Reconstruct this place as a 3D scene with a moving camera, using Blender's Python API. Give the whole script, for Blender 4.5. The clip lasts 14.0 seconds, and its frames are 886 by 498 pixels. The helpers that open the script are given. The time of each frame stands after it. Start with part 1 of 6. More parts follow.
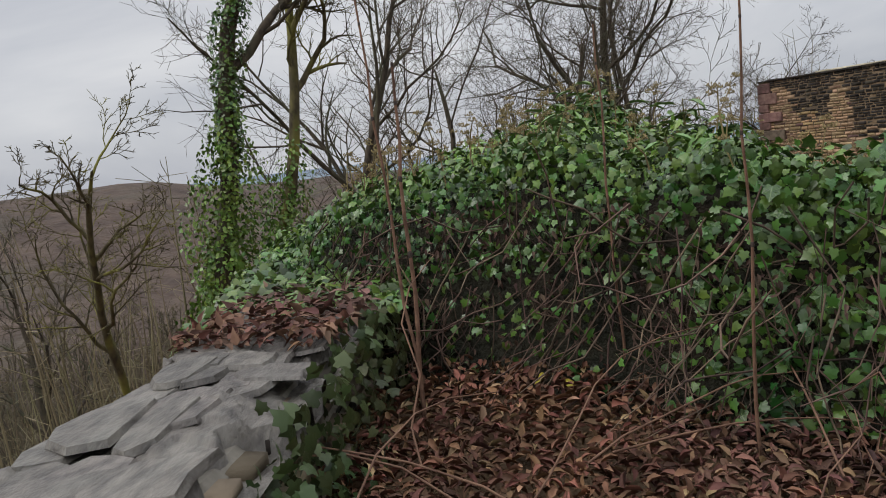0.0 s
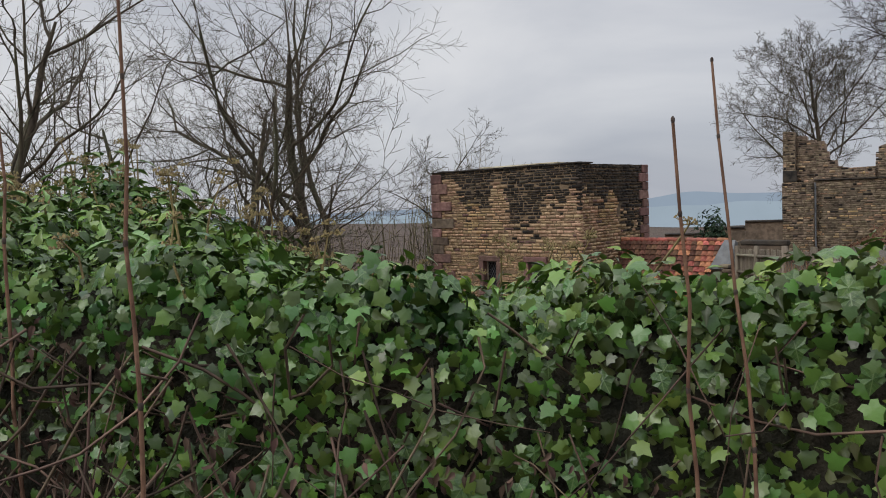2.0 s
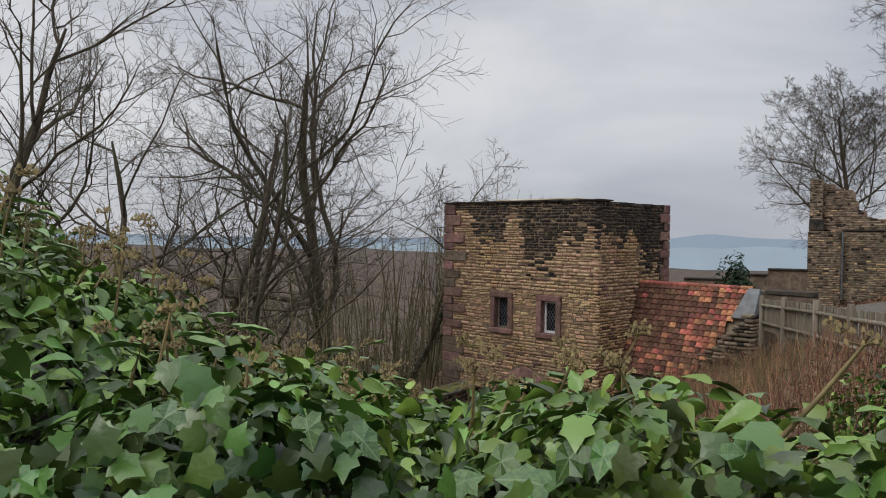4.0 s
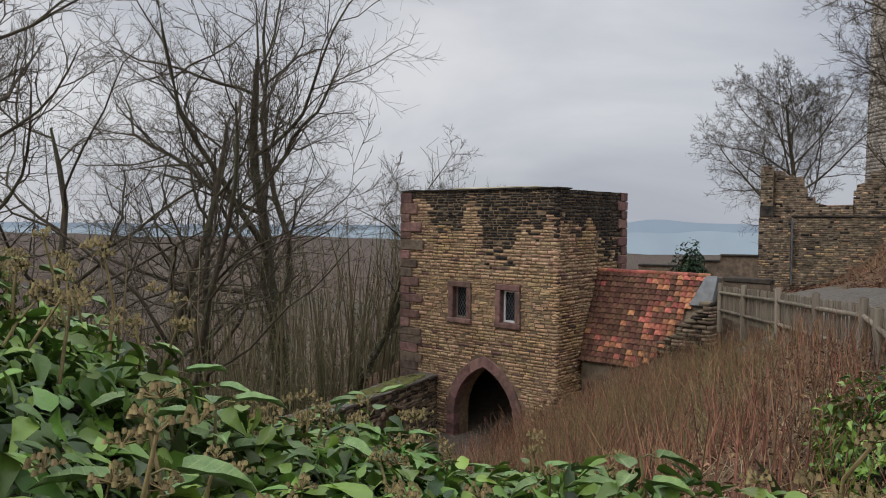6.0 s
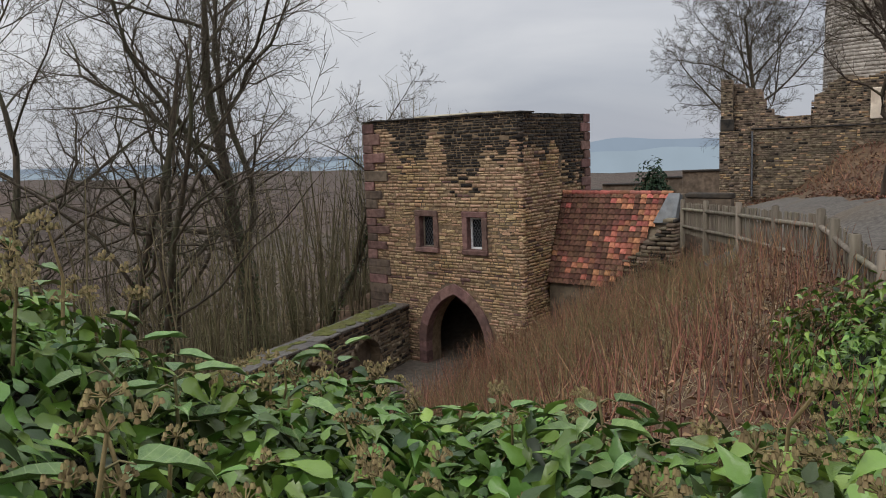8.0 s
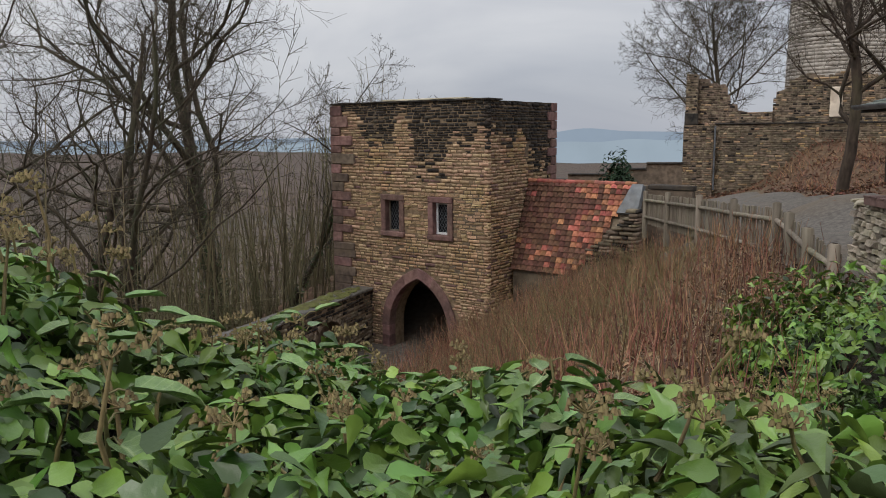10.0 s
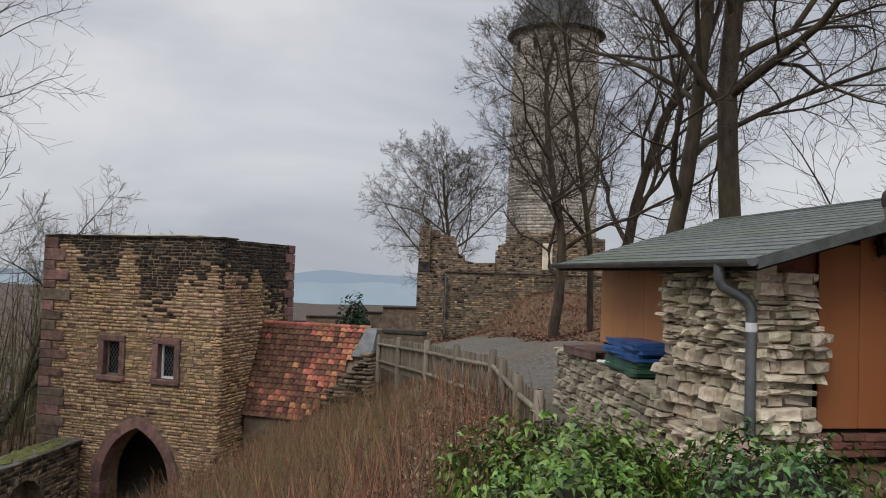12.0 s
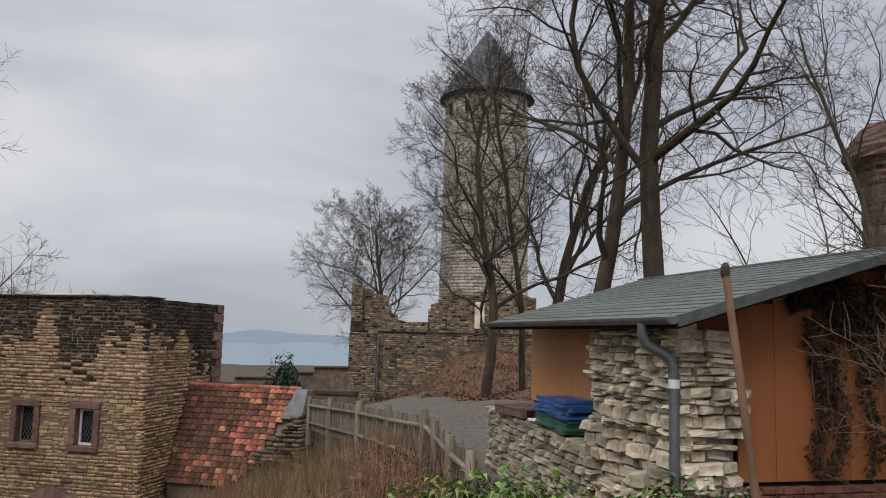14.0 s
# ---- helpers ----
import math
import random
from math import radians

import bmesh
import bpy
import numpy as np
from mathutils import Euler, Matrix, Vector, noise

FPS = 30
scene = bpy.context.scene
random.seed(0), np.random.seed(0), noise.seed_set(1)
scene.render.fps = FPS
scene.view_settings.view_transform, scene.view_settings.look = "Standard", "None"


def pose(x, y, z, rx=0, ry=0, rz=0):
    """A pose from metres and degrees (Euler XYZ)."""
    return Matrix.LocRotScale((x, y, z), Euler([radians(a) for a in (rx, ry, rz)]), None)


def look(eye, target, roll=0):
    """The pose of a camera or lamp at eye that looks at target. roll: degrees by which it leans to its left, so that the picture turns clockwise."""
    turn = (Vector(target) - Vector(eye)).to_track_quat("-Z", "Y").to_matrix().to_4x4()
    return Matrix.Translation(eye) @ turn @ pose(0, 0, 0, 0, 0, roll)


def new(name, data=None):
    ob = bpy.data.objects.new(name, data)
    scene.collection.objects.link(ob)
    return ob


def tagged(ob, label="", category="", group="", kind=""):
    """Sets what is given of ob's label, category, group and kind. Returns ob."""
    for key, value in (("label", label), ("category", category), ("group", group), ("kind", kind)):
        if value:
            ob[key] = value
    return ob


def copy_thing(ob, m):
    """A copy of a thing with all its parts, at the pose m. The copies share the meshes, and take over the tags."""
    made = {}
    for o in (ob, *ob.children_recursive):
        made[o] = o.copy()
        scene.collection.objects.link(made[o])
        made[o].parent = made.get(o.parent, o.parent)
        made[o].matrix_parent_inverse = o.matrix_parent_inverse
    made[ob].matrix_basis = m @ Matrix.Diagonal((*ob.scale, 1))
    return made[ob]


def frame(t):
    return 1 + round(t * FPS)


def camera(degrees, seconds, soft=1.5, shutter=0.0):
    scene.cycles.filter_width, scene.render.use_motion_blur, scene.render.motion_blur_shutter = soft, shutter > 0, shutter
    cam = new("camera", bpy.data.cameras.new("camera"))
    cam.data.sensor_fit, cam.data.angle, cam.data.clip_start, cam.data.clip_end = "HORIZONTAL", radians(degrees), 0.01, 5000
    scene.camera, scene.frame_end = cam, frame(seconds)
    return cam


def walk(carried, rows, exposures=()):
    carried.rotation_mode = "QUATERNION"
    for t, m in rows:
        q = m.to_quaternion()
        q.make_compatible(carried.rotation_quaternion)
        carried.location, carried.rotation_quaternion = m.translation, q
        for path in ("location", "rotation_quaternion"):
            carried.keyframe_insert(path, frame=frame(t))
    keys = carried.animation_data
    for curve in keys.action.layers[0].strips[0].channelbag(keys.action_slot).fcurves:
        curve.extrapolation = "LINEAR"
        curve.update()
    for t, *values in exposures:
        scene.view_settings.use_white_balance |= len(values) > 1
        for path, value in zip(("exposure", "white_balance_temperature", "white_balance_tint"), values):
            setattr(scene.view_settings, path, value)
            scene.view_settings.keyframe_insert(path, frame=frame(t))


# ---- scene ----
cam = camera(59.1, 14.0, soft=1.0)
PATH = [
    (0, (0.153, -0.048, 1.598), (0.119, 1.936, 1.347), -6.4),
    (0.5, (0.4, 0.125, 1.61), (0.687, 2.094, 1.402), -5.7),
    (1, (0.609, 0.308, 1.588), (1.231, 2.199, 1.393), -4.7),
    (1.5, (0.842, 0.494, 1.602), (1.675, 2.305, 1.435), -2.5),
    (2, (1.108, 0.623, 1.609), (1.835, 2.483, 1.489), -2.2),
    (2.5, (1.322, 0.775, 1.609), (2.03, 2.641, 1.481), -2.5),
    (3, (1.48, 0.996, 1.631), (2.216, 2.854, 1.543), 0.5),
    (5.5, (1.729, 2.266, 1.714), (2.387, 4.155, 1.688), 0.1),
    (6, (1.634, 2.238, 1.751), (2.443, 4.066, 1.674), 0.4),
    (6.5, (1.662, 2.238, 1.768), (2.511, 4.041, 1.602), -1.1),
    (7, (1.709, 2.275, 1.802), (2.57, 4.065, 1.572), -2.3),
    (7.5, (1.692, 2.258, 1.809), (2.564, 4.04, 1.557), -2.4),
    (10, (1.602, 2.13, 1.787), (2.554, 3.863, 1.487), -0.5),
    (10.5, (1.712, 2.078, 1.779), (2.834, 3.712, 1.507), 0.9),
    (11, (1.911, 2.078, 1.827), (3.177, 3.62, 1.687), 1.4),
    (11.5, (1.891, 2.071, 1.829), (3.272, 3.518, 1.816), 1.8),
    (12, (1.827, 2.036, 1.868), (3.297, 3.391, 1.933), 1.8),
    (12.5, (1.821, 2.014, 1.869), (3.347, 3.298, 2.01), 1.8),
    (13, (1.795, 2.007, 1.879), (3.341, 3.262, 2.065), 1.7),
    (13.5, (1.815, 2.011, 1.875), (3.377, 3.241, 2.094), 1.7),
    (14, (1.775, 1.963, 1.87), (3.344, 3.184, 2.09), 1.5),
]
walk(cam, [(t, look(eye, target, roll)) for t, eye, target, roll in PATH])

# ---- world, sun, exposure ----
world = bpy.data.worlds.new("world")
scene.world = world
world.use_nodes = True
wn, wl = world.node_tree.nodes, world.node_tree.links
wn.clear()
w_out, w_bg = wn.new("ShaderNodeOutputWorld"), wn.new("ShaderNodeBackground")
w_sky, w_tc, w_map = wn.new("ShaderNodeTexSky"), wn.new("ShaderNodeTexCoord"), wn.new("ShaderNodeMapping")
w_noise, w_ramp, w_mix = wn.new("ShaderNodeTexNoise"), wn.new("ShaderNodeValToRGB"), wn.new("ShaderNodeMix")
w_sky.sky_type, w_sky.sun_disc = "NISHITA", False
w_sky.sun_elevation, w_sky.sun_rotation = radians(40), radians(256)
w_map.inputs["Scale"].default_value = (1.0, 1.0, 3.2)
w_noise.inputs["Scale"].default_value, w_noise.inputs["Detail"].default_value = 1.7, 6.0
w_noise.inputs["Distortion"].default_value = 0.5
w_ramp.color_ramp.elements[0].position, w_ramp.color_ramp.elements[1].position = 0.34, 0.68
w_ramp.color_ramp.elements[0].color = (4.1, 4.35, 5.0, 1)
w_ramp.color_ramp.elements[1].color = (7.1, 7.15, 7.4, 1)
w_mix.data_type = "RGBA"
w_mix.inputs["Factor"].default_value = 0.93
wl.new(w_tc.outputs["Generated"], w_map.inputs["Vector"])
wl.new(w_map.outputs["Vector"], w_noise.inputs["Vector"])
wl.new(w_noise.outputs["Fac"], w_ramp.inputs["Fac"])
wl.new(w_sky.outputs["Color"], w_mix.inputs[6])
wl.new(w_ramp.outputs["Color"], w_mix.inputs[7])
# an overcast sky is brightest overhead
w_sep, w_up, w_mul = wn.new("ShaderNodeSeparateXYZ"), wn.new("ShaderNodeMapRange"), wn.new("ShaderNodeVectorMath")
w_up.interpolation_type, w_mul.operation = "SMOOTHSTEP", "SCALE"
for key, value in (("From Min", 0.3), ("From Max", 0.95), ("To Min", 1.0), ("To Max", 2.9)):
    w_up.inputs[key].default_value = value
wl.new(w_tc.outputs["Generated"], w_sep.inputs["Vector"])
wl.new(w_sep.outputs["Z"], w_up.inputs["Value"])
wl.new(w_mix.outputs[2], w_mul.inputs[0])
wl.new(w_up.outputs["Result"], w_mul.inputs["Scale"])
wl.new(w_mul.outputs["Vector"], w_bg.inputs["Color"])
w_bg.inputs["Strength"].default_value = 0.1
wl.new(w_bg.outputs["Background"], w_out.inputs["Surface"])
sun = new("sun", bpy.data.lights.new("sun", "SUN"))
sun.data.energy, sun.data.angle, sun.data.color = 1.25, radians(30), (1.0, 0.97, 0.93)
sun.matrix_world = look((0, 0, 60), (70, 12, 0))


# ---- materials ----
def material(name, low, high, scale=4.0, rough=0.85, bump=0.3, bump_scale=None, stain=None, stain_scale=0.6,
             stain_amount=0.5, vary=0.0, island=False, metal=0.0, spec=0.3, stretch=(1, 1, 1), bump_dist=0.02):
    """Two colours mixed by fine noise, a third laid on in stains, a change of value from piece to piece, and relief."""
    m = bpy.data.materials.new(name)
    m.use_nodes = True
    n, l = m.node_tree.nodes, m.node_tree.links
    b = n["Principled BSDF"]
    b.inputs["Roughness"].default_value, b.inputs["Metallic"].default_value = rough, metal
    b.inputs["Specular IOR Level"].default_value = spec
    tc, mp = n.new("ShaderNodeTexCoord"), n.new("ShaderNodeMapping")
    mp.inputs["Scale"].default_value = stretch
    l.new(tc.outputs["Object"], mp.inputs["Vector"])
    fine = n.new("ShaderNodeTexNoise")
    fine.inputs["Scale"].default_value, fine.inputs["Detail"].default_value = scale, 6.0
    l.new(mp.outputs["Vector"], fine.inputs["Vector"])
    ramp = n.new("ShaderNodeValToRGB")
    ramp.color_ramp.elements[0].position, ramp.color_ramp.elements[1].position = 0.32, 0.68
    ramp.color_ramp.elements[0].color, ramp.color_ramp.elements[1].color = (*low, 1), (*high, 1)
    l.new(fine.outputs["Fac"], ramp.inputs["Fac"])
    col = ramp.outputs["Color"]
    if stain:
        big = n.new("ShaderNodeTexNoise")
        big.inputs["Scale"].default_value, big.inputs["Detail"].default_value = stain_scale, 5.0
        l.new(mp.outputs["Vector"], big.inputs["Vector"])
        fac = n.new("ShaderNodeMapRange")
        fac.inputs["From Min"].default_value, fac.inputs["From Max"].default_value = 0.48, 0.66
        fac.inputs["To Max"].default_value = stain_amount
        l.new(big.outputs["Fac"], fac.inputs["Value"])
        mix = n.new("ShaderNodeMix")
        mix.data_type = "RGBA"
        mix.inputs[7].default_value = (*stain, 1)
        l.new(fac.outputs["Result"], mix.inputs["Factor"])
        l.new(col, mix.inputs[6])
        col = mix.outputs[2]
    if vary:
        if island:
            rnd = n.new("ShaderNodeNewGeometry").outputs["Random Per Island"]
        else:
            rnd = n.new("ShaderNodeObjectInfo").outputs["Random"]
        rng = n.new("ShaderNodeMapRange")
        rng.inputs["To Min"].default_value, rng.inputs["To Max"].default_value = 1 - vary, 1 + vary
        l.new(rnd, rng.inputs["Value"])
        hsv = n.new("ShaderNodeHueSaturation")
        l.new(rng.outputs["Result"], hsv.inputs["Value"])
        sat = n.new("ShaderNodeMath")
        sat.operation, sat.inputs[1].default_value = "MULTIPLY", 7.31
        frac = n.new("ShaderNodeMath")
        frac.operation = "FRACT"
        hue = n.new("ShaderNodeMapRange")
        hue.inputs["To Min"].default_value, hue.inputs["To Max"].default_value = 0.5 - 0.05 * vary, 0.5 + 0.05 * vary
        l.new(rnd, sat.inputs[0])
        l.new(sat.outputs[0], frac.inputs[0])
        l.new(frac.outputs[0], hue.inputs["Value"])
        l.new(hue.outputs["Result"], hsv.inputs["Hue"])
        l.new(col, hsv.inputs["Color"])
        col = hsv.outputs["Color"]
    l.new(col, b.inputs["Base Color"])
    if bump:
        bn = n.new("ShaderNodeTexNoise")
        bn.inputs["Scale"].default_value, bn.inputs["Detail"].default_value = bump_scale or scale * 3, 5.0
        l.new(mp.outputs["Vector"], bn.inputs["Vector"])
        bu = n.new("ShaderNodeBump")
        bu.inputs["Strength"].default_value, bu.inputs["Distance"].default_value = bump, bump_dist
        l.new(bn.outputs["Fac"], bu.inputs["Height"])
        l.new(bu.outputs["Normal"], b.inputs["Normal"])
    return m


M_SOIL = material("soil", (0.07, 0.039, 0.023), (0.165, 0.098, 0.054), 2.5, 0.95, 0.7, 9, (0.10, 0.085, 0.05), 0.35, 0.6, bump_dist=0.06)
M_GRAVEL = material("gravel", (0.075, 0.066, 0.055), (0.145, 0.128, 0.108), 9, 0.95, 0.6, 26, (0.12, 0.09, 0.06), 0.5, 0.6)
M_LANE = material("lane", (0.085, 0.07, 0.054), (0.165, 0.14, 0.112), 5, 0.95, 0.6, 26, (0.09, 0.07, 0.05), 0.7, 0.6)
M_STONE = material("sandstone_rubble", (0.265, 0.168, 0.10), (0.47, 0.33, 0.205), 5, 0.92, 0.6, 14, (0.37, 0.235, 0.10), 0.5, 0.5, 0.34, True)
M_STONE_ONE = material("sandstone_piece", (0.265, 0.168, 0.10), (0.47, 0.33, 0.205), 5, 0.92, 0.6, 14, (0.30, 0.20, 0.085), 0.9, 0.5, 0.34)
M_MORTAR = material("mortar", (0.15, 0.105, 0.062), (0.28, 0.20, 0.125), 6, 0.95, 0.6, 20, (0.08, 0.07, 0.055), 0.5, 0.6)
M_DARKSTONE = material("sooted_stone", (0.013, 0.012, 0.011), (0.045, 0.038, 0.031), 4, 0.92, 0.6, 14, (0.11, 0.08, 0.05), 1.6, 0.3, 0.45, True)
M_RED = material("red_sandstone", (0.15, 0.085, 0.07), (0.26, 0.155, 0.13), 6, 0.9, 0.5, 22, (0.09, 0.06, 0.055), 1.1, 0.6, 0.25)
M_GREYSTONE = material("grey_rubble", (0.115, 0.088, 0.06), (0.27, 0.21, 0.145), 4, 0.93, 0.6, 12, (0.07, 0.06, 0.045), 0.6, 0.6, 0.35, True)
M_LIME = material("pale_limestone", (0.33, 0.275, 0.20), (0.63, 0.555, 0.43), 0.9, 0.9, 0.8, 3, (0.19, 0.13, 0.075), 1.3, 0.65, 0.42)
M_RETAIN = material("grey_retaining_stone", (0.19, 0.16, 0.115), (0.42, 0.365, 0.28), 0.9, 0.92, 0.8, 3, (0.11, 0.10, 0.06), 1.3, 0.6, 0.4)
M_LIMEBACK = material("limestone_core", (0.11, 0.10, 0.08), (0.27, 0.245, 0.20), 7, 0.95, 0.9, 20, (0.06, 0.05, 0.04), 2.0, 0.6)
M_TOWER = material("tower_stone", (0.31, 0.28, 0.235), (0.46, 0.425, 0.365), 1.4, 0.92, 0.6, 4, (0.25, 0.215, 0.17), 0.25, 0.6, stretch=(1, 1, 1.6))
M_SLATE = material("slate", (0.055, 0.06, 0.068), (0.12, 0.13, 0.14), 5, 0.6, 0.4, 20, (0.075, 0.085, 0.06), 0.6, 0.5, 0.25, True)
M_FELT = material("roof_shingle", (0.085, 0.095, 0.088), (0.15, 0.165, 0.15), 8, 0.85, 0.4, 60, (0.10, 0.12, 0.075), 0.7, 0.5, 0.12)
M_VERGEFELT = material("verge_flashing", (0.05, 0.056, 0.053), (0.10, 0.11, 0.105), 6, 0.7, 0.3, 40, (0.07, 0.08, 0.055), 1.2, 0.5)
M_TILE = material("clay_tile", (0.23, 0.083, 0.048), (0.44, 0.17, 0.10), 7, 0.8, 0.3, 30, (0.11, 0.075, 0.055), 1.2, 0.5, 0.45)
M_PANEL = material("orange_board", (0.40, 0.18, 0.07), (0.50, 0.235, 0.098), 1.5, 0.6, 0.15, 30, (0.40, 0.165, 0.06), 0.8, 0.5, 0.08, stretch=(1, 1, 0.15))
M_FENCE = material("weathered_wood", (0.12, 0.10, 0.072), (0.24, 0.205, 0.155), 9, 0.9, 0.5, 30, (0.10, 0.11, 0.06), 1.5, 0.5, 0.25, stretch=(1, 1, 0.12))
# redder door board, with shade of roof and shrubs put into the colour
M_DOORBOARD = material("shaded_red_board", (0.245, 0.088, 0.03), (0.325, 0.125, 0.046), 1.5, 0.6, 0.2, 30, (0.27, 0.10, 0.04), 0.8, 0.5, 0.1, stretch=(1, 1, 0.15))
M_BARK = material("bark", (0.038, 0.03, 0.022), (0.11, 0.087, 0.06), 7, 0.95, 0.8, 22, (0.085, 0.095, 0.05), 1.2, 0.6, stretch=(1, 1, 0.35))
M_BARKWARM = material("warm_bark", (0.026, 0.019, 0.014), (0.078, 0.057, 0.041), 7, 0.95, 0.8, 22, (0.10, 0.095, 0.045), 0.8, 0.5, stretch=(1, 1, 0.35))
M_BARKMOSS = material("mossy_bark", (0.05, 0.04, 0.024), (0.12, 0.1, 0.05), 7, 0.95, 0.8, 22, (0.21, 0.20, 0.045), 1.6, 0.85, stretch=(1, 1, 0.5))
M_TWIG = material("twig_bark", (0.10, 0.052, 0.033), (0.22, 0.125, 0.078), 12, 0.8, 0.3, 40)
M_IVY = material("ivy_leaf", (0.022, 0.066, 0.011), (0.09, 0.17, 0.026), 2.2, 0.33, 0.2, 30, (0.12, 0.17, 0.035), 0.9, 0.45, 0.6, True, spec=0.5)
# darker ivy: trunk and trailing ivy, and shade put into hedge and bush leaves
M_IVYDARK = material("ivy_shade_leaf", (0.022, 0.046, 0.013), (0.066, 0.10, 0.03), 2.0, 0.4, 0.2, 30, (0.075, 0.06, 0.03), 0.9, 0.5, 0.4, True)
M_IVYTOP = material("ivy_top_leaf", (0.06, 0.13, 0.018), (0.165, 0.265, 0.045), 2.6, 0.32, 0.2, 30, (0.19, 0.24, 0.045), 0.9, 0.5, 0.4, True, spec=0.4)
M_BERRY = material("ivy_umbel", (0.14, 0.105, 0.045), (0.27, 0.21, 0.095), 20, 0.8, 0.2, 60, vary=0.3, island=True)
M_DEADLEAF = material("dead_leaf", (0.075, 0.034, 0.022), (0.21, 0.10, 0.055), 3, 0.75, 0.2, 30, (0.11, 0.07, 0.065), 0.8, 0.6, 0.5, True)
M_PALELEAF = material("pale_dead_leaf", (0.20, 0.12, 0.062), (0.38, 0.25, 0.135), 3, 0.7, 0.2, 30, vary=0.4, island=True)
M_DRY = material("dry_stem", (0.17, 0.08, 0.045), (0.42, 0.24, 0.14), 2, 0.85, 0.2, 30, (0.10, 0.045, 0.032), 0.4, 0.6, 0.6, True)
M_STRAW = material("straw", (0.27, 0.21, 0.12), (0.43, 0.35, 0.22), 2, 0.85, 0.2, 30, vary=0.3, island=True)
M_OLIVE = material("olive_stem", (0.15, 0.12, 0.055), (0.28, 0.23, 0.11), 2, 0.85, 0.2, 30, vary=0.3, island=True)
M_ZINC = material("zinc", (0.12, 0.13, 0.14), (0.20, 0.21, 0.22), 5, 0.45, 0.1, 20, metal=0.6)
M_PINK = material("clay_socket", (0.42, 0.24, 0.22), (0.55, 0.36, 0.33), 9, 0.8, 0.2, 30)
M_WHITE = material("white_paint", (0.62, 0.62, 0.62), (0.78, 0.78, 0.77), 9, 0.6, 0.1, 30)
M_BLUE = material("blue_plastic", (0.018, 0.06, 0.19), (0.05, 0.12, 0.30), 5, 0.4, 0.1, 20, vary=0.25)
M_GREENP = material("green_plastic", (0.025, 0.07, 0.05), (0.05, 0.12, 0.08), 5, 0.45, 0.1, 20, vary=0.2)
M_PALLET = material("brown_board", (0.085, 0.05, 0.042), (0.16, 0.10, 0.085), 8, 0.7, 0.3, 30, vary=0.2)
# near-black colour that stands for shade inside rooms and openings
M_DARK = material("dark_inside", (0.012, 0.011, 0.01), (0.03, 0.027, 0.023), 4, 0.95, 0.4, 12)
M_REDPAINT = material("red_brown_wood", (0.16, 0.045, 0.025), (0.24, 0.08, 0.045), 6, 0.7, 0.3, 30, stretch=(1, 1, 0.2))
M_BRICK = material("red_brick", (0.11, 0.05, 0.036), (0.2, 0.088, 0.062), 8, 0.9, 0.4, 30, vary=0.3)
M_MOSS = material("moss", (0.09, 0.10, 0.025), (0.17, 0.17, 0.05), 6, 0.95, 0.8, 30, (0.10, 0.07, 0.045), 1.3, 0.6)
M_WALLTOP = material("wet_slab", (0.055, 0.048, 0.042), (0.16, 0.142, 0.12), 16, 0.5, 0.5, 40, (0.25, 0.235, 0.20), 6.5, 0.35, 0.2, spec=0.4, stretch=(1.6, 0.7, 1))
M_HILL = material("wooded_hill", (0.055, 0.038, 0.031), (0.11, 0.08, 0.06), 0.05, 1.0, 0.8, 0.11, (0.075, 0.07, 0.05), 0.012, 0.5, bump_dist=6)
M_CONIFER = material("conifer", (0.012, 0.03, 0.014), (0.035, 0.065, 0.03), 3, 0.8, 0.2, 20, vary=0.3, island=True)
M_YELLOW = material("yellow_leaf", (0.55, 0.46, 0.05), (0.68, 0.58, 0.10), 9, 0.6, 0.1, 20)


def glass_material(name):
    m = bpy.data.materials.new(name)
    m.use_nodes = True
    b = m.node_tree.nodes["Principled BSDF"]
    b.inputs["Base Color"].default_value = (0.02, 0.022, 0.025, 1)
    b.inputs["Roughness"].default_value = 0.12
    b.inputs["Specular IOR Level"].default_value = 0.6
    return m


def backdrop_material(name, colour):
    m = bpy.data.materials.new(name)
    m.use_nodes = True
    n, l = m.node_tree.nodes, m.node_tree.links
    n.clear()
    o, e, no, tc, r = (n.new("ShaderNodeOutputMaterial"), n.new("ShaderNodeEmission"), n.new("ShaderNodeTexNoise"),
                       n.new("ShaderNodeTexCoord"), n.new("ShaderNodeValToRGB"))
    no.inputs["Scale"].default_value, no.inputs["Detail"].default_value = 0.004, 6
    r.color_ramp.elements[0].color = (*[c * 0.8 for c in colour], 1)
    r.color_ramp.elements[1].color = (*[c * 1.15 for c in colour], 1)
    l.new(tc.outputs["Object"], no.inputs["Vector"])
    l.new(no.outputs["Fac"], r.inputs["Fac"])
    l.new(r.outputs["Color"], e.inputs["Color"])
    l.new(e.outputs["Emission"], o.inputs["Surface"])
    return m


M_GLASS = glass_material("leaded_glass")
# far haze is put into the colour of these glowing backdrops
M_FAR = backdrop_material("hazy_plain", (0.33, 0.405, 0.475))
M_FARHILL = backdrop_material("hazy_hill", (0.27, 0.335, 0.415))


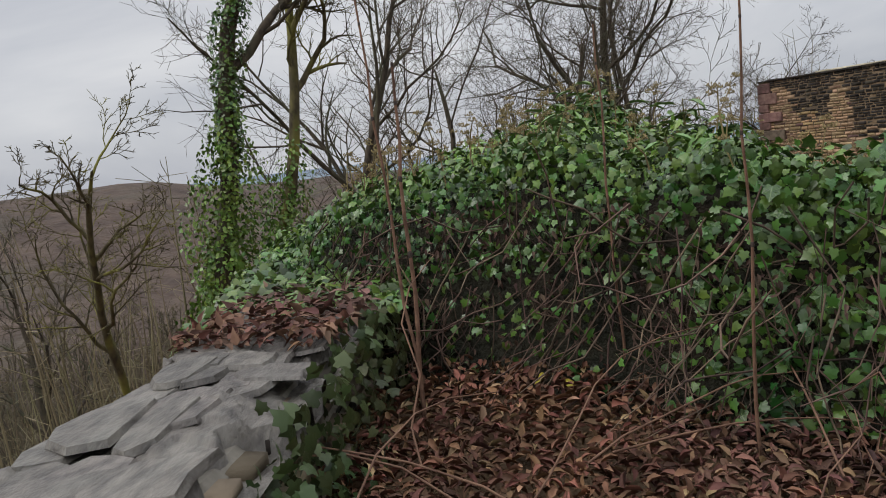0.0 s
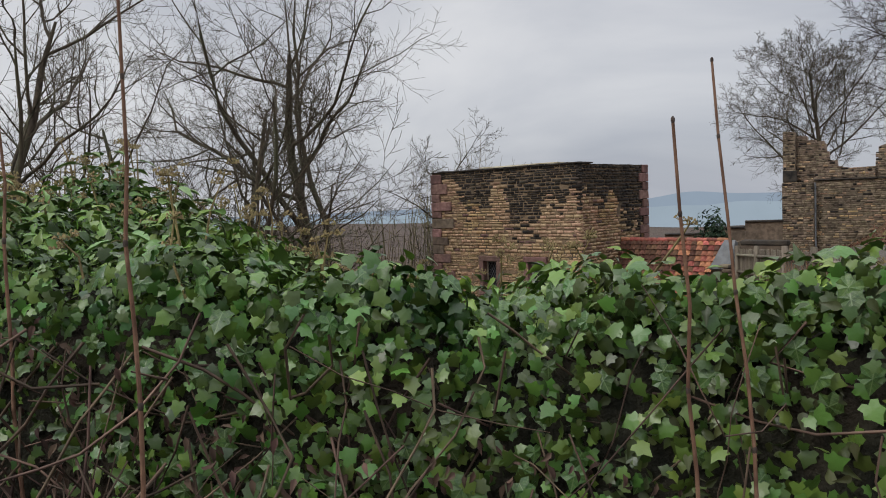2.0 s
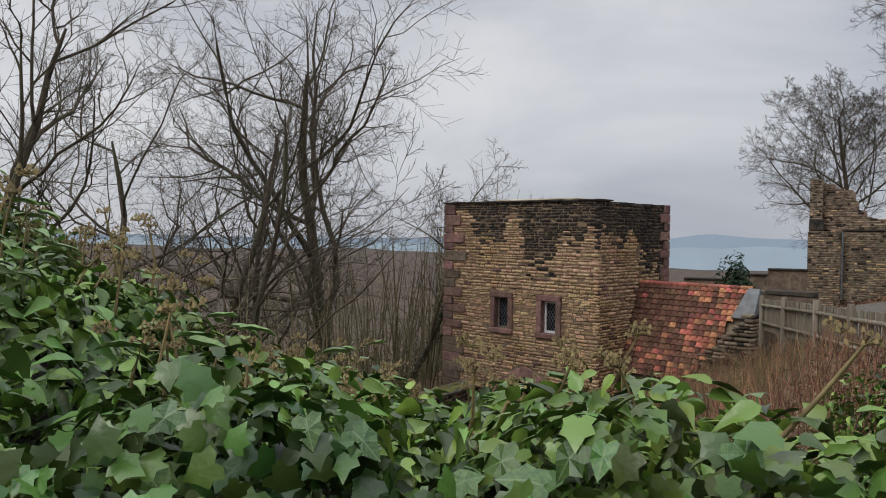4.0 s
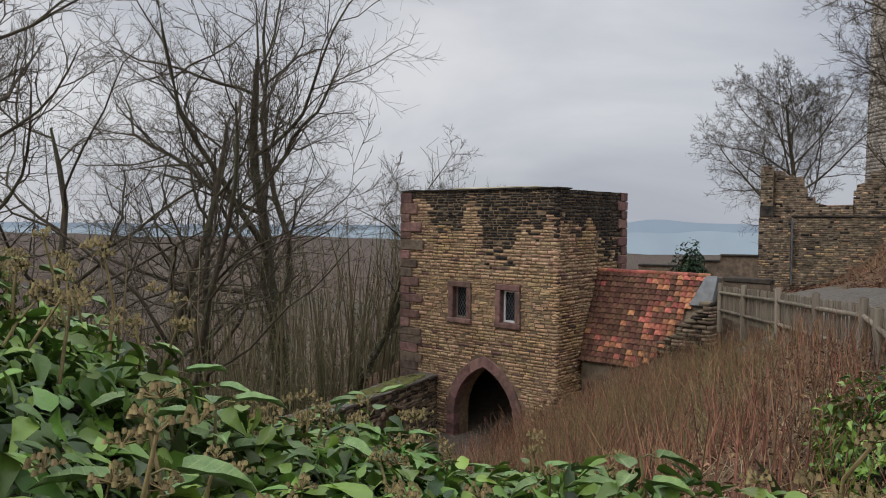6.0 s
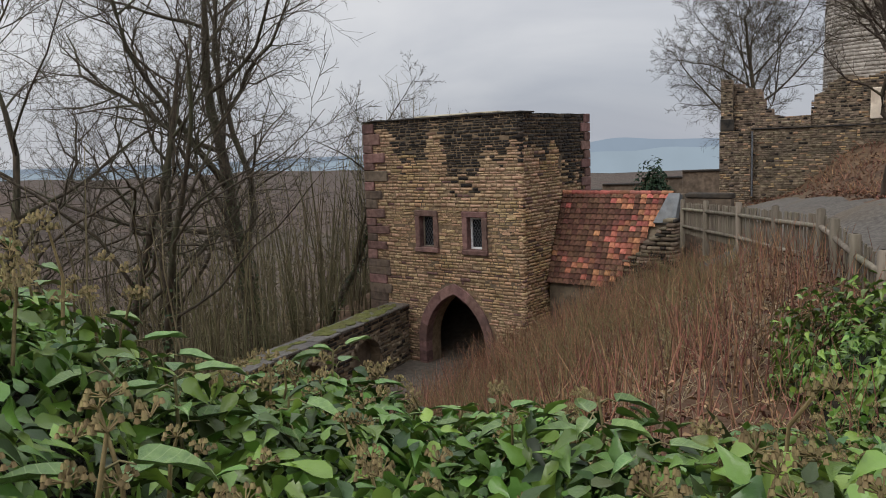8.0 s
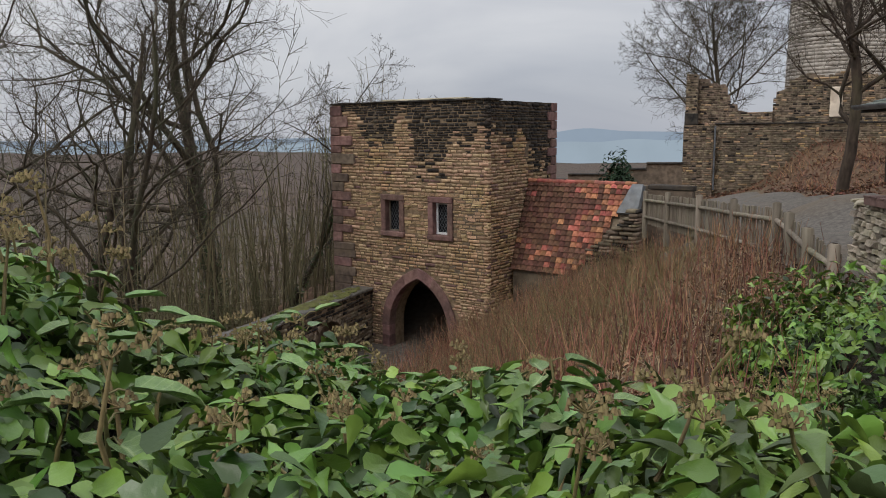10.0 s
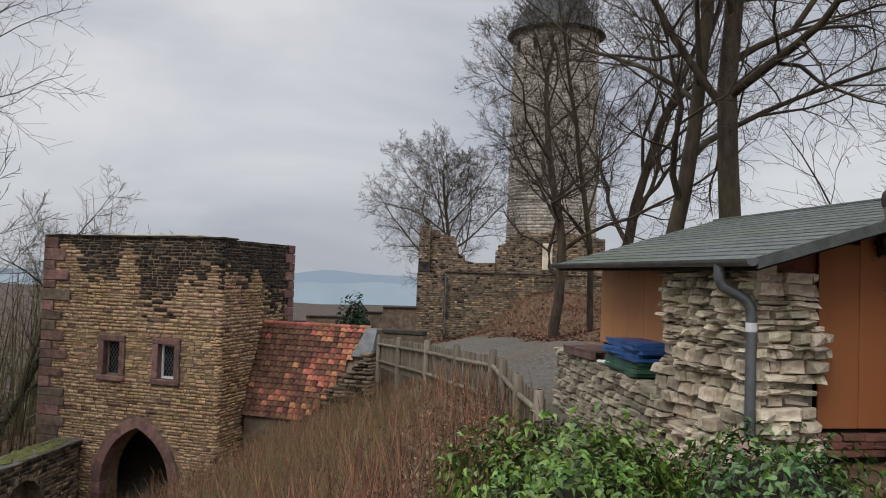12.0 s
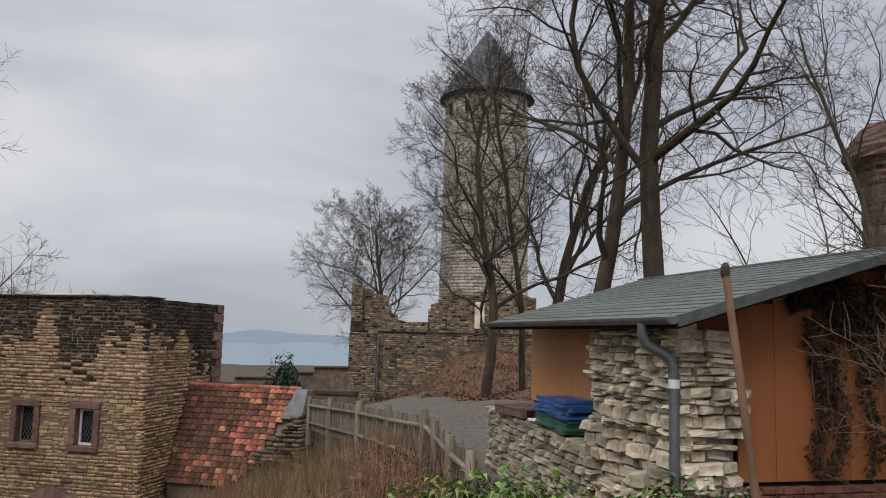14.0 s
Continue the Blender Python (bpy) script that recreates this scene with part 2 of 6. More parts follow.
def veined_leaf(name, low, high, vein):
    """A glossy leaf with a pale midrib and side veins; the leaf lies along its own y axis, one unit long."""
    m = material(name, low, high, 5, 0.3, 0.15, 30, vary=0.3, spec=0.5)
    n, l = m.node_tree.nodes, m.node_tree.links
    b = n["Principled BSDF"]
    old = b.inputs["Base Color"].links[0].from_socket
    tc, sep, ab = n.new("ShaderNodeTexCoord"), n.new("ShaderNodeSeparateXYZ"), n.new("ShaderNodeMath")
    ab.operation = "ABSOLUTE"
    l.new(tc.outputs["Object"], sep.inputs["Vector"])
    l.new(sep.outputs["X"], ab.inputs[0])
    mid = n.new("ShaderNodeMapRange")
    mid.inputs["From Min"].default_value, mid.inputs["From Max"].default_value = 0.012, 0.03
    mid.inputs["To Min"].default_value, mid.inputs["To Max"].default_value = 0.75, 0.0
    l.new(ab.outputs[0], mid.inputs["Value"])
    side, sub_, frac, near = n.new("ShaderNodeMath"), n.new("ShaderNodeMath"), n.new("ShaderNodeMath"), n.new("ShaderNodeMapRange")
    side.operation, side.inputs[1].default_value = "MULTIPLY", 0.9
    sub_.operation, frac.operation = "SUBTRACT", "PINGPONG"
    frac.inputs[1].default_value = 0.085
    l.new(ab.outputs[0], side.inputs[0])
    l.new(sep.outputs["Y"], sub_.inputs[0])
    l.new(side.outputs[0], sub_.inputs[1])
    l.new(sub_.outputs[0], frac.inputs[0])
    near.inputs["From Min"].default_value, near.inputs["From Max"].default_value = 0.004, 0.014
    near.inputs["To Min"].default_value, near.inputs["To Max"].default_value = 0.4, 0.0
    l.new(frac.outputs[0], near.inputs["Value"])
    top = n.new("ShaderNodeMath")
    top.operation = "MAXIMUM"
    l.new(mid.outputs["Result"], top.inputs[0])
    l.new(near.outputs["Result"], top.inputs[1])
    mix = n.new("ShaderNodeMix")
    mix.data_type = "RGBA"
    mix.inputs[7].default_value = (*vein, 1)
    l.new(top.outputs[0], mix.inputs["Factor"])
    l.new(old, mix.inputs[6])
    l.new(mix.outputs[2], b.inputs["Base Color"])
    return m


M_IVYONE = veined_leaf("ivy_leaf_near", (0.03, 0.078, 0.018), (0.085, 0.155, 0.036), (0.15, 0.21, 0.09))
M_BIGLEAF = veined_leaf("ivy_leaf_adult", (0.07, 0.14, 0.03), (0.16, 0.255, 0.07), (0.26, 0.33, 0.14))
M_SHOOT = material("ivy_shoot", (0.12, 0.11, 0.045), (0.22, 0.18, 0.085), 20, 0.7, 0.2, 60)


# ---- helpers of this scene ----
rng = random.Random(7)
nr = np.random.default_rng(7)


def link_mesh(name, mesh, parent=None, label="", mats=()):
    for m in mats:
        mesh.materials.append(m)
    ob = new(name, mesh)
    if parent:
        ob.parent = parent
    if label:
        ob["label"] = label
    return ob


def part(name, bm, mat, parent=None, label=""):
    """One bmesh as one mesh object, under a thing or a part."""
    mesh = bpy.data.meshes.new(name)
    bm.to_mesh(mesh)
    bm.free()
    return link_mesh(name, mesh, parent, label, mat if isinstance(mat, (list, tuple)) else [mat])


def from_arrays(name, verts, faces, mat, parent=None, label="", mat_index=None, smooth=False):
    mesh = bpy.data.meshes.new(name)
    verts, faces = np.asarray(verts, np.float32), np.asarray(faces, np.int32)
    mesh.vertices.add(len(verts))
    mesh.vertices.foreach_set("co", verts.ravel())
    k = faces.shape[1]
    mesh.loops.add(faces.size)
    mesh.loops.foreach_set("vertex_index", faces.ravel())
    mesh.polygons.add(len(faces))
    mesh.polygons.foreach_set("loop_start", np.arange(0, faces.size, k, dtype=np.int32))
    if mat_index is not None:
        mesh.polygons.foreach_set("material_index", np.asarray(mat_index, np.int32))
    if smooth:
        mesh.polygons.foreach_set("use_smooth", np.ones(len(faces), bool))
    mesh.update(calc_edges=True)
    mesh.validate()
    return link_mesh(name, mesh, parent, label, mat if isinstance(mat, (list, tuple)) else [mat])


def thing(name, m, label, category, group="", kind=""):
    e = new(name)
    e.empty_display_size = 0.2
    e.matrix_world = m
    return tagged(e, label, category, group, kind)


def box(bm, x0, x1, y0, y1, z0, z1, bevel=0.0, jit=0.0):
    """A box, with bevelled edges and a little irregularity where asked."""
    j = lambda: rng.uniform(-jit, jit)  # noqa: E731
    v = [bm.verts.new((x + j(), y + j(), z + j())) for z in (z0, z1) for y in (y0, y1) for x in (x0, x1)]
    f = [bm.faces.new([v[i] for i in q]) for q in ((0, 2, 3, 1), (4, 5, 7, 6), (0, 1, 5, 4), (2, 6, 7, 3), (0, 4, 6, 2), (1, 3, 7, 5))]
    if bevel:
        es = {e for q in f for e in q.edges}
        bmesh.ops.bevel(bm, geom=list(es), offset=bevel, segments=1, affect="EDGES")
    return bm


def boxed(*a, **k):
    return box(bmesh.new(), *a, **k)


def prism(bm, outline, y0, y1):
    """An outline in x and z, drawn out along y."""
    a = [bm.verts.new((x, y0, z)) for x, z in outline]
    b = [bm.verts.new((x, y1, z)) for x, z in outline]
    bm.faces.new(a)
    bm.faces.new(b[::-1])
    n = len(a)
    for i in range(n):
        bm.faces.new((a[i], b[i], b[(i + 1) % n], a[(i + 1) % n]))
    bmesh.ops.recalc_face_normals(bm, faces=bm.faces)
    return bm


def tubes(paths, sides=5):
    """Vertices and quads of tapered tubes: paths of (points, radii)."""
    vs, fs, base = [], [], 0
    ang = np.linspace(0, 2 * np.pi, sides, endpoint=False)
    ca, sa = np.cos(ang)[:, None], np.sin(ang)[:, None]
    sizes = {}
    for pts, rad in paths:
        sizes.setdefault(len(pts), []).append((pts, rad))
    for n, some in sizes.items():
        p = np.array([[tuple(q) for q in pts] for pts, _ in some], float)
        r = np.array([rad for _, rad in some], float)[:, :, None, None]
        d = np.gradient(p, axis=1)
        d /= np.linalg.norm(d, axis=2, keepdims=True) + 1e-9
        ref = np.where(np.abs(d[..., 2:3]) > 0.9, np.array([1.0, 0, 0]), np.array([0, 0, 1.0]))
        u = np.cross(d, ref)
        u /= np.linalg.norm(u, axis=2, keepdims=True) + 1e-9
        w = np.cross(d, u)
        ring = p[:, :, None] + r * (u[:, :, None] * ca + w[:, :, None] * sa)
        vs.append(ring.reshape(-1, 3))
        i = np.arange(n - 1)[:, None] * sides + np.arange(sides)[None]
        k = np.arange(n - 1)[:, None] * sides + (np.arange(sides)[None] + 1) % sides
        one = np.stack([i, k, k + sides, i + sides], -1).reshape(-1, 4)
        fs.append((one[None] + (np.arange(len(p)) * n * sides)[:, None, None]).reshape(-1, 4) + base)
        base += len(p) * n * sides
    return np.concatenate(vs), np.concatenate(fs)


def merged(groups):
    vs, fs, base = [], [], 0
    for v, f in groups:
        vs.append(v)
        fs.append(f + base)
        base += len(v)
    return np.concatenate(vs), np.concatenate(fs)


def idw(points, x, y, power=3.0):
    x, y = np.asarray(x, float), np.asarray(y, float)
    num, den = np.zeros_like(x), np.zeros_like(x)
    for px, py, pz in points:
        w = 1.0 / (np.hypot(x - px, y - py) ** power + 0.02)
        num += w * pz
        den += w
    return num / den


def smooth01(a, lo, hi):
    t = np.clip((a - lo) / (hi - lo), 0, 1)
    return t * t * (3 - 2 * t)


# ---- ground: a rampart, a bank down to the lane, the wooded valley and hills ----
LANE = np.array([14.0, 30.0])
LDIR, LNOR = np.array([0.79, 0.613]), np.array([0.613, -0.79])
LANE_Z = -7.0
HIGH = [(0, -3, 0), (0, 0, 0), (2, 0.3, 0), (-2, 0, -0.1), (0.45, 3.1, 0.56), (1.5, 3.2, 0.45), (0.2, 2.4, 0.46), (0.8, 2.2, 0.42), (1.4, 1.7, 0.3), (0.1, 1.6, 0.25), (2, 4.6, 0.2), (3.5, 2, 0.1),
        (5, 4, -0.2), (7, 5, -0.5), (8.5, 6, -0.5), (9.3, 4.3, 0.1), (11, 2.5, 0.2), (11.6, 7.9, -0.5), (12.4, 8.9, -0.45), (14, 7, 0.4), (13.6, 9.9, -0.4), (11.5, 9.7, -0.6), (12.4, 10.1, -0.5), (13.4, 10.3, -0.35), (14.8, 10.8, -0.2),
        (14.6, 13.4, -0.95), (16, 15.5, -1.0), (20, 18, -1.05), (25, 22, -1.15), (32, 28, -1.35), (34.5, 31, -1.45), (28, 26, -1.3), (35, 34, -1.45), (30, 32, -1.5), (40, 28, 1.0), (20, 13.5, 0.1), (25, 17, -0.4), (30, 22, -0.8), (37, 25, 0.2),
        (46, 36, 1.0), (56, 40, 2.0), (29, 17, -0.1), (23, 10, 0.9), (17, 8.7, 0.9), (6, -4, 0.2), (-4, -6, -0.3), (20, -3, 1)]


def ground_z(x, y):
    x, y = np.asarray(x, float), np.asarray(y, float)
    dl = (x - LANE[0]) * LNOR[0] + (y - LANE[1]) * LNOR[1]
    al = (x - LANE[0]) * LDIR[0] + (y - LANE[1]) * LDIR[1]
    r = np.hypot(x, y)
    far = smooth01(r, 60, 140)
    high = idw(HIGH, x, y) * (1 - far) - 4 * far
    top = 13.5 + 0.3 * np.sin(x * 0.9) - 2.0 * smooth01(-x, -4.5, -1.8)
    t = np.clip((dl - 2.3) / (top - 2.3), 0, 1)
    t = t * 0.85 + 0.15 * t * t
    back = smooth01(al, 2, 9)
    low = LANE_Z + back * 3.5
    z = low + (high - low) * t
    out = np.clip(-dl - 3.2, 0, None)
    z = z - 0.55 * out * (1 - 0.4 * smooth01(out, 20, 80))
    # past the gatehouse the hill falls away to the plain
    past = np.clip(al - 9, 0, None) * smooth01(6 - dl, -4, 6)
    z = z - 0.35 * past
    z = np.maximum(z, -95 + 6 * np.sin(x * 0.011) * np.cos(y * 0.009))
    az = np.degrees(np.arctan2(-x, y))
    ridge = np.interp(az, [-180, -60, -34, -27, -20, -8, 2, 10, 20, 40, 90, 180], [-95, -95, -92, -60, -42, -34, -27, -14, -4, 6, 0, -60])
    ridge = ridge + 5 * np.sin(az * 0.35) + 2.5 * np.sin(az * 0.9 + 1)
    hill = smooth01(r, 240, 760) * (r < 1e9)
    z = np.where(r > 160, z + (ridge - z) * hill, z)
    z = z - 40 * smooth01(r, 900, 1600)
    return z


def spread(lo, hi, n, reach):
    """Coordinates dense between lo and hi, and growing apart out to reach on both sides."""
    mid = np.linspace(lo, hi, n)
    step, out = mid[1] - mid[0], []
    d = step
    p = hi
    while p < reach:
        d *= 1.13
        p += d
        out.append(p)
    p, d, low = lo, step, []
    while p > -reach:
        d *= 1.13
        p -= d
        low.append(p)
    return np.array(low[::-1] + list(mid) + out)


def make_ground():
    xs, ys = spread(-14, 46, 125, 4200), spread(-6, 46, 110, 4200)
    gx, gy = np.meshgrid(xs, ys)
    z = ground_z(gx, gy)
    near = np.hypot(gx - 8, gy - 14) < 60
    z += np.where(near, 0.05 * np.sin(gx * 3.1 + np.sin(gy * 2.2)) * np.cos(gy * 2.7), 0)
    nx, ny = len(xs), len(ys)
    i = (np.arange(ny - 1)[:, None] * nx + np.arange(nx - 1)[None]).ravel()
    faces = np.stack([i, i + 1, i + nx + 1, i + nx], -1)
    cx, cy = gx.ravel()[i], gy.ravel()[i]
    idx = (np.hypot(cx, cy) > 110).astype(int)
    ob = from_arrays("ground", np.stack([gx, gy, z], -1).reshape(-1, 3), faces, [M_SOIL, M_HILL], mat_index=idx, smooth=True)
    tagged(ob, "brown leaf-strewn earth bank falling to a wooded valley", "ground", kind="structure")


def sheet(name, outline_pts, mat, lift, step=0.6, label="", inside=None):
    """A thin worn surface laid over the ground."""
    xs = np.arange(outline_pts[0], outline_pts[1], step)
    ys = np.arange(outline_pts[2], outline_pts[3], step)
    gx, gy = np.meshgrid(xs, ys)
    keep = inside(gx, gy)
    z = ground_z(gx, gy) + lift
    z = np.where(keep, z, z - 0.35)
    nx = len(xs)
    i = (np.arange(len(ys) - 1)[:, None] * nx + np.arange(nx - 1)[None]).ravel()
    f = np.stack([i, i + 1, i + nx + 1, i + nx], -1)
    ok = keep.ravel()[f].any(1)
    ob = from_arrays(name, np.stack([gx, gy, z], -1).reshape(-1, 3), f[ok], mat, smooth=True)
    return tagged(ob, label, name, kind="structure")


def in_lane(x, y):
    dl = (x - LANE[0]) * LNOR[0] + (y - LANE[1]) * LNOR[1]
    al = (x - LANE[0]) * LDIR[0] + (y - LANE[1]) * LDIR[1]
    return (np.abs(dl - 0.35 + 0.3 * np.sin(al * 0.8)) < 1.75) & (al > -20) & (al < 6)


def in_path(x, y):
    # the gravel way: past the shed, outside the fence, on to the ruin
    a = np.array([[12.4, 8.6], [16.0, 13.0], [20.0, 17.5], [27.0, 24.5], [30.5, 29.0]])
    best = np.full(np.shape(x), 1e9)
    for p, q in zip(a[:-1], a[1:]):
        d = q - p
        t = np.clip(((x - p[0]) * d[0] + (y - p[1]) * d[1]) / (d @ d), 0, 1)
        best = np.minimum(best, np.hypot(x - p[0] - t * d[0], y - p[1] - t * d[1]))
    side = (x - 13.4) * 0.855 - (y - 11.3) * 0.519  # keeps outside the fence line
    return (best < 2.7 + 0.35 * np.sin(x * 1.3) * np.cos(y)) & ((side > -0.25) | (y > 17.5))


def make_backdrop():
    az = np.radians(np.arange(-75, 45, 0.5))
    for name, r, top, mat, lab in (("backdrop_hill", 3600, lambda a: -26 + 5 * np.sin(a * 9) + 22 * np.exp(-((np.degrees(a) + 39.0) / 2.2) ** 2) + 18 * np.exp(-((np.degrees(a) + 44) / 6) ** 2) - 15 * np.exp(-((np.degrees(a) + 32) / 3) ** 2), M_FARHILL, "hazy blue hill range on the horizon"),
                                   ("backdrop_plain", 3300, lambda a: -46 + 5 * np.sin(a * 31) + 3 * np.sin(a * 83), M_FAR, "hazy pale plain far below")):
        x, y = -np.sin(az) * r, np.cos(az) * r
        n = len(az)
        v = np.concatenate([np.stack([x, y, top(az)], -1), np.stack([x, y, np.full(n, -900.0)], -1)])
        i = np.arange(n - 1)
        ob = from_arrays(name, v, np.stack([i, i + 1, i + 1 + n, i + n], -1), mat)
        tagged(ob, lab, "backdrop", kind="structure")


make_ground()
sheet("lane", (-6, 20, 12, 36), M_LANE, 0.05, 0.5, "worn grey-brown gravel lane through the gate", in_lane)
sheet("path", (9, 40, 5, 38), M_GRAVEL, 0.06, 0.6, "grey gravel path along the fence", in_path)
make_backdrop()

# ---- masonry ----
def stone_mesh(seed, name):
    r = random.Random(seed)
    bm = bmesh.new()
    j = lambda a: r.uniform(-a, a)  # noqa: E731
    back = [bm.verts.new((x, 0.5, z)) for x, z in ((-0.5, -0.5), (0.5, -0.5), (0.5, 0.5), (-0.5, 0.5))]
    mid = [bm.verts.new((x + j(0.03), -0.25 + j(0.1), z + j(0.06))) for x, z in ((-0.5, -0.47), (0.5, -0.47), (0.5, 0.47), (-0.5, 0.47))]
    fr = [bm.verts.new((x + j(0.05), -0.5 + j(0.12), z + j(0.1))) for x, z in ((-0.43, -0.36), (0.43, -0.36), (0.43, 0.36), (-0.43, 0.36))]
    for a, b in ((back, mid), (mid, fr)):
        for i in range(4):
            bm.faces.new((a[i], a[(i + 1) % 4], b[(i + 1) % 4], b[i]))
    bm.faces.new(fr)
    me = bpy.data.meshes.new(name)
    bm.to_mesh(me)
    bm.free()
    return me


STONES = {}


def stone_variants(mat):
    if mat.name not in STONES:
        STONES[mat.name] = [stone_mesh(k, "stone") for k in range(10)]
        for me in STONES[mat.name]:
            me.materials.append(mat)
    return STONES[mat.name]


UNIT = np.array([(-.5, .5, -.5), (.5, .5, -.5), (.5, .5, .5), (-.5, .5, .5), (-.44, -.5, -.4), (.44, -.5, -.4), (.44, -.5, .4), (-.44, -.5, .4)])
UNITF = np.array([(0, 1, 5, 4), (1, 2, 6, 5), (2, 3, 7, 6), (3, 0, 4, 7), (4, 5, 6, 7)])


def courses(x0, x1, z0, z1, hmin, hmax, lmin, lmax, skip, gap=0.012, seed=1):
    """Centres and sizes of the stones of a coursed rubble wall."""
    r = random.Random(seed)
    out, z = [], z0
    while z < z1 - 0.02:
        h = min(r.uniform(hmin, hmax), z1 - z)
        x = x0 - r.uniform(0, lmin)
        while x < x1 - 0.02:
            l = r.uniform(lmin, lmax) * r.choice((0.7, 1, 1.3))
            a, b = max(x, x0), min(x + l, x1)
            if b - a > 0.05 and not skip((a + b) / 2, z + h / 2):
                hh = h * r.uniform(0.82, 1.12)
                out.append(((a + b) / 2, z + h / 2 + r.uniform(-0.1, 0.1) * h, b - a - gap, hh - gap))
            x += l
        z += h
    return out


def lay(name, parent, stones, m, mats, choose, depth=0.16, proud=0.035, single=None, single_mat=None, seed=3, label=""):
    """Stones on a face: m takes wall coordinates (x along, -y outward, z up) to the parent's. Those in single are objects of their own."""
    r, vs, fs, mi, base, count = random.Random(seed), [], [], [], 0, 0
    variants = stone_variants(single_mat) if single_mat else None
    M3, T3 = np.array(m.to_3x3()), np.array(m.translation)
    for x, z, w, h in stones:
        out = r.uniform(0, proud)
        if single and count < 300 and single(x, z):
            o = new("stone", r.choice(variants))
            o.parent = parent
            o.matrix_basis = m @ Matrix.Translation((x, depth / 2 - out, z)) @ Matrix.Diagonal((w, depth, h, 1))
            count += 1
            continue
        v = UNIT * (w, depth, h) + np.array([r.uniform(-.008, .008) for _ in range(24)]).reshape(8, 3) + (x, depth / 2 - out, z)
        vs.append(v @ M3.T + T3)
        fs.append(UNITF + base)
        mi += [choose(x, z, r)] * 5
        base += 8
    ob = from_arrays(name, np.concatenate(vs), np.concatenate(fs), mats, parent, label, mi)
    ob["kind"] = "stuff"
    return ob


def arch_outline(half, spring, rise, base, n=8):
    """Points of a pointed arch about x = 0, from its left foot over the apex to its right foot."""
    r = (half * half + rise * rise) / (2 * half)
    c = r - half
    a1 = math.atan2(rise, c)
    left = [(c - r * math.cos(a1 * k / n), spring + r * math.sin(a1 * k / n)) for k in range(n + 1)]
    return [(-half, base)] + left + [(-x, z) for x, z in left[-2::-1]] + [(half, base)]


# ---- gatehouse ----
GATE = pose(16.68, 26.11, 0, 0, 0, -64.88)
G_W, G_D, G_TOP, G_BASE = 7.75, 5.12, 2.86, -7.3
ARCH_X = -3.28
WINDOWS = ((-5.1, -3.95), (-2.75, -1.6))
WIN_TOP, WIN_BOT = -0.71, -2.37


def soot(x, z, r):
    """Black weathering that runs down from the wall's top in streaks."""
    reach = 1.15 + 0.5 * math.sin(x * 2.3 + 1) + 0.45 * math.sin(x * 5.1) + 1.1 * math.exp(-((x + 3.0) / 0.55) ** 2 * 1.2) + 0.7 * math.exp(-((x + 1.6) / 1.2) ** 2)
    if x < -6.6:
        reach *= 0.35
    depth = (G_TOP - z) / max(0.25, reach)
    return 1 if r.random() > smooth01(depth, 0.55, 1.45) else (2 if r.random() < 0.05 else 0)


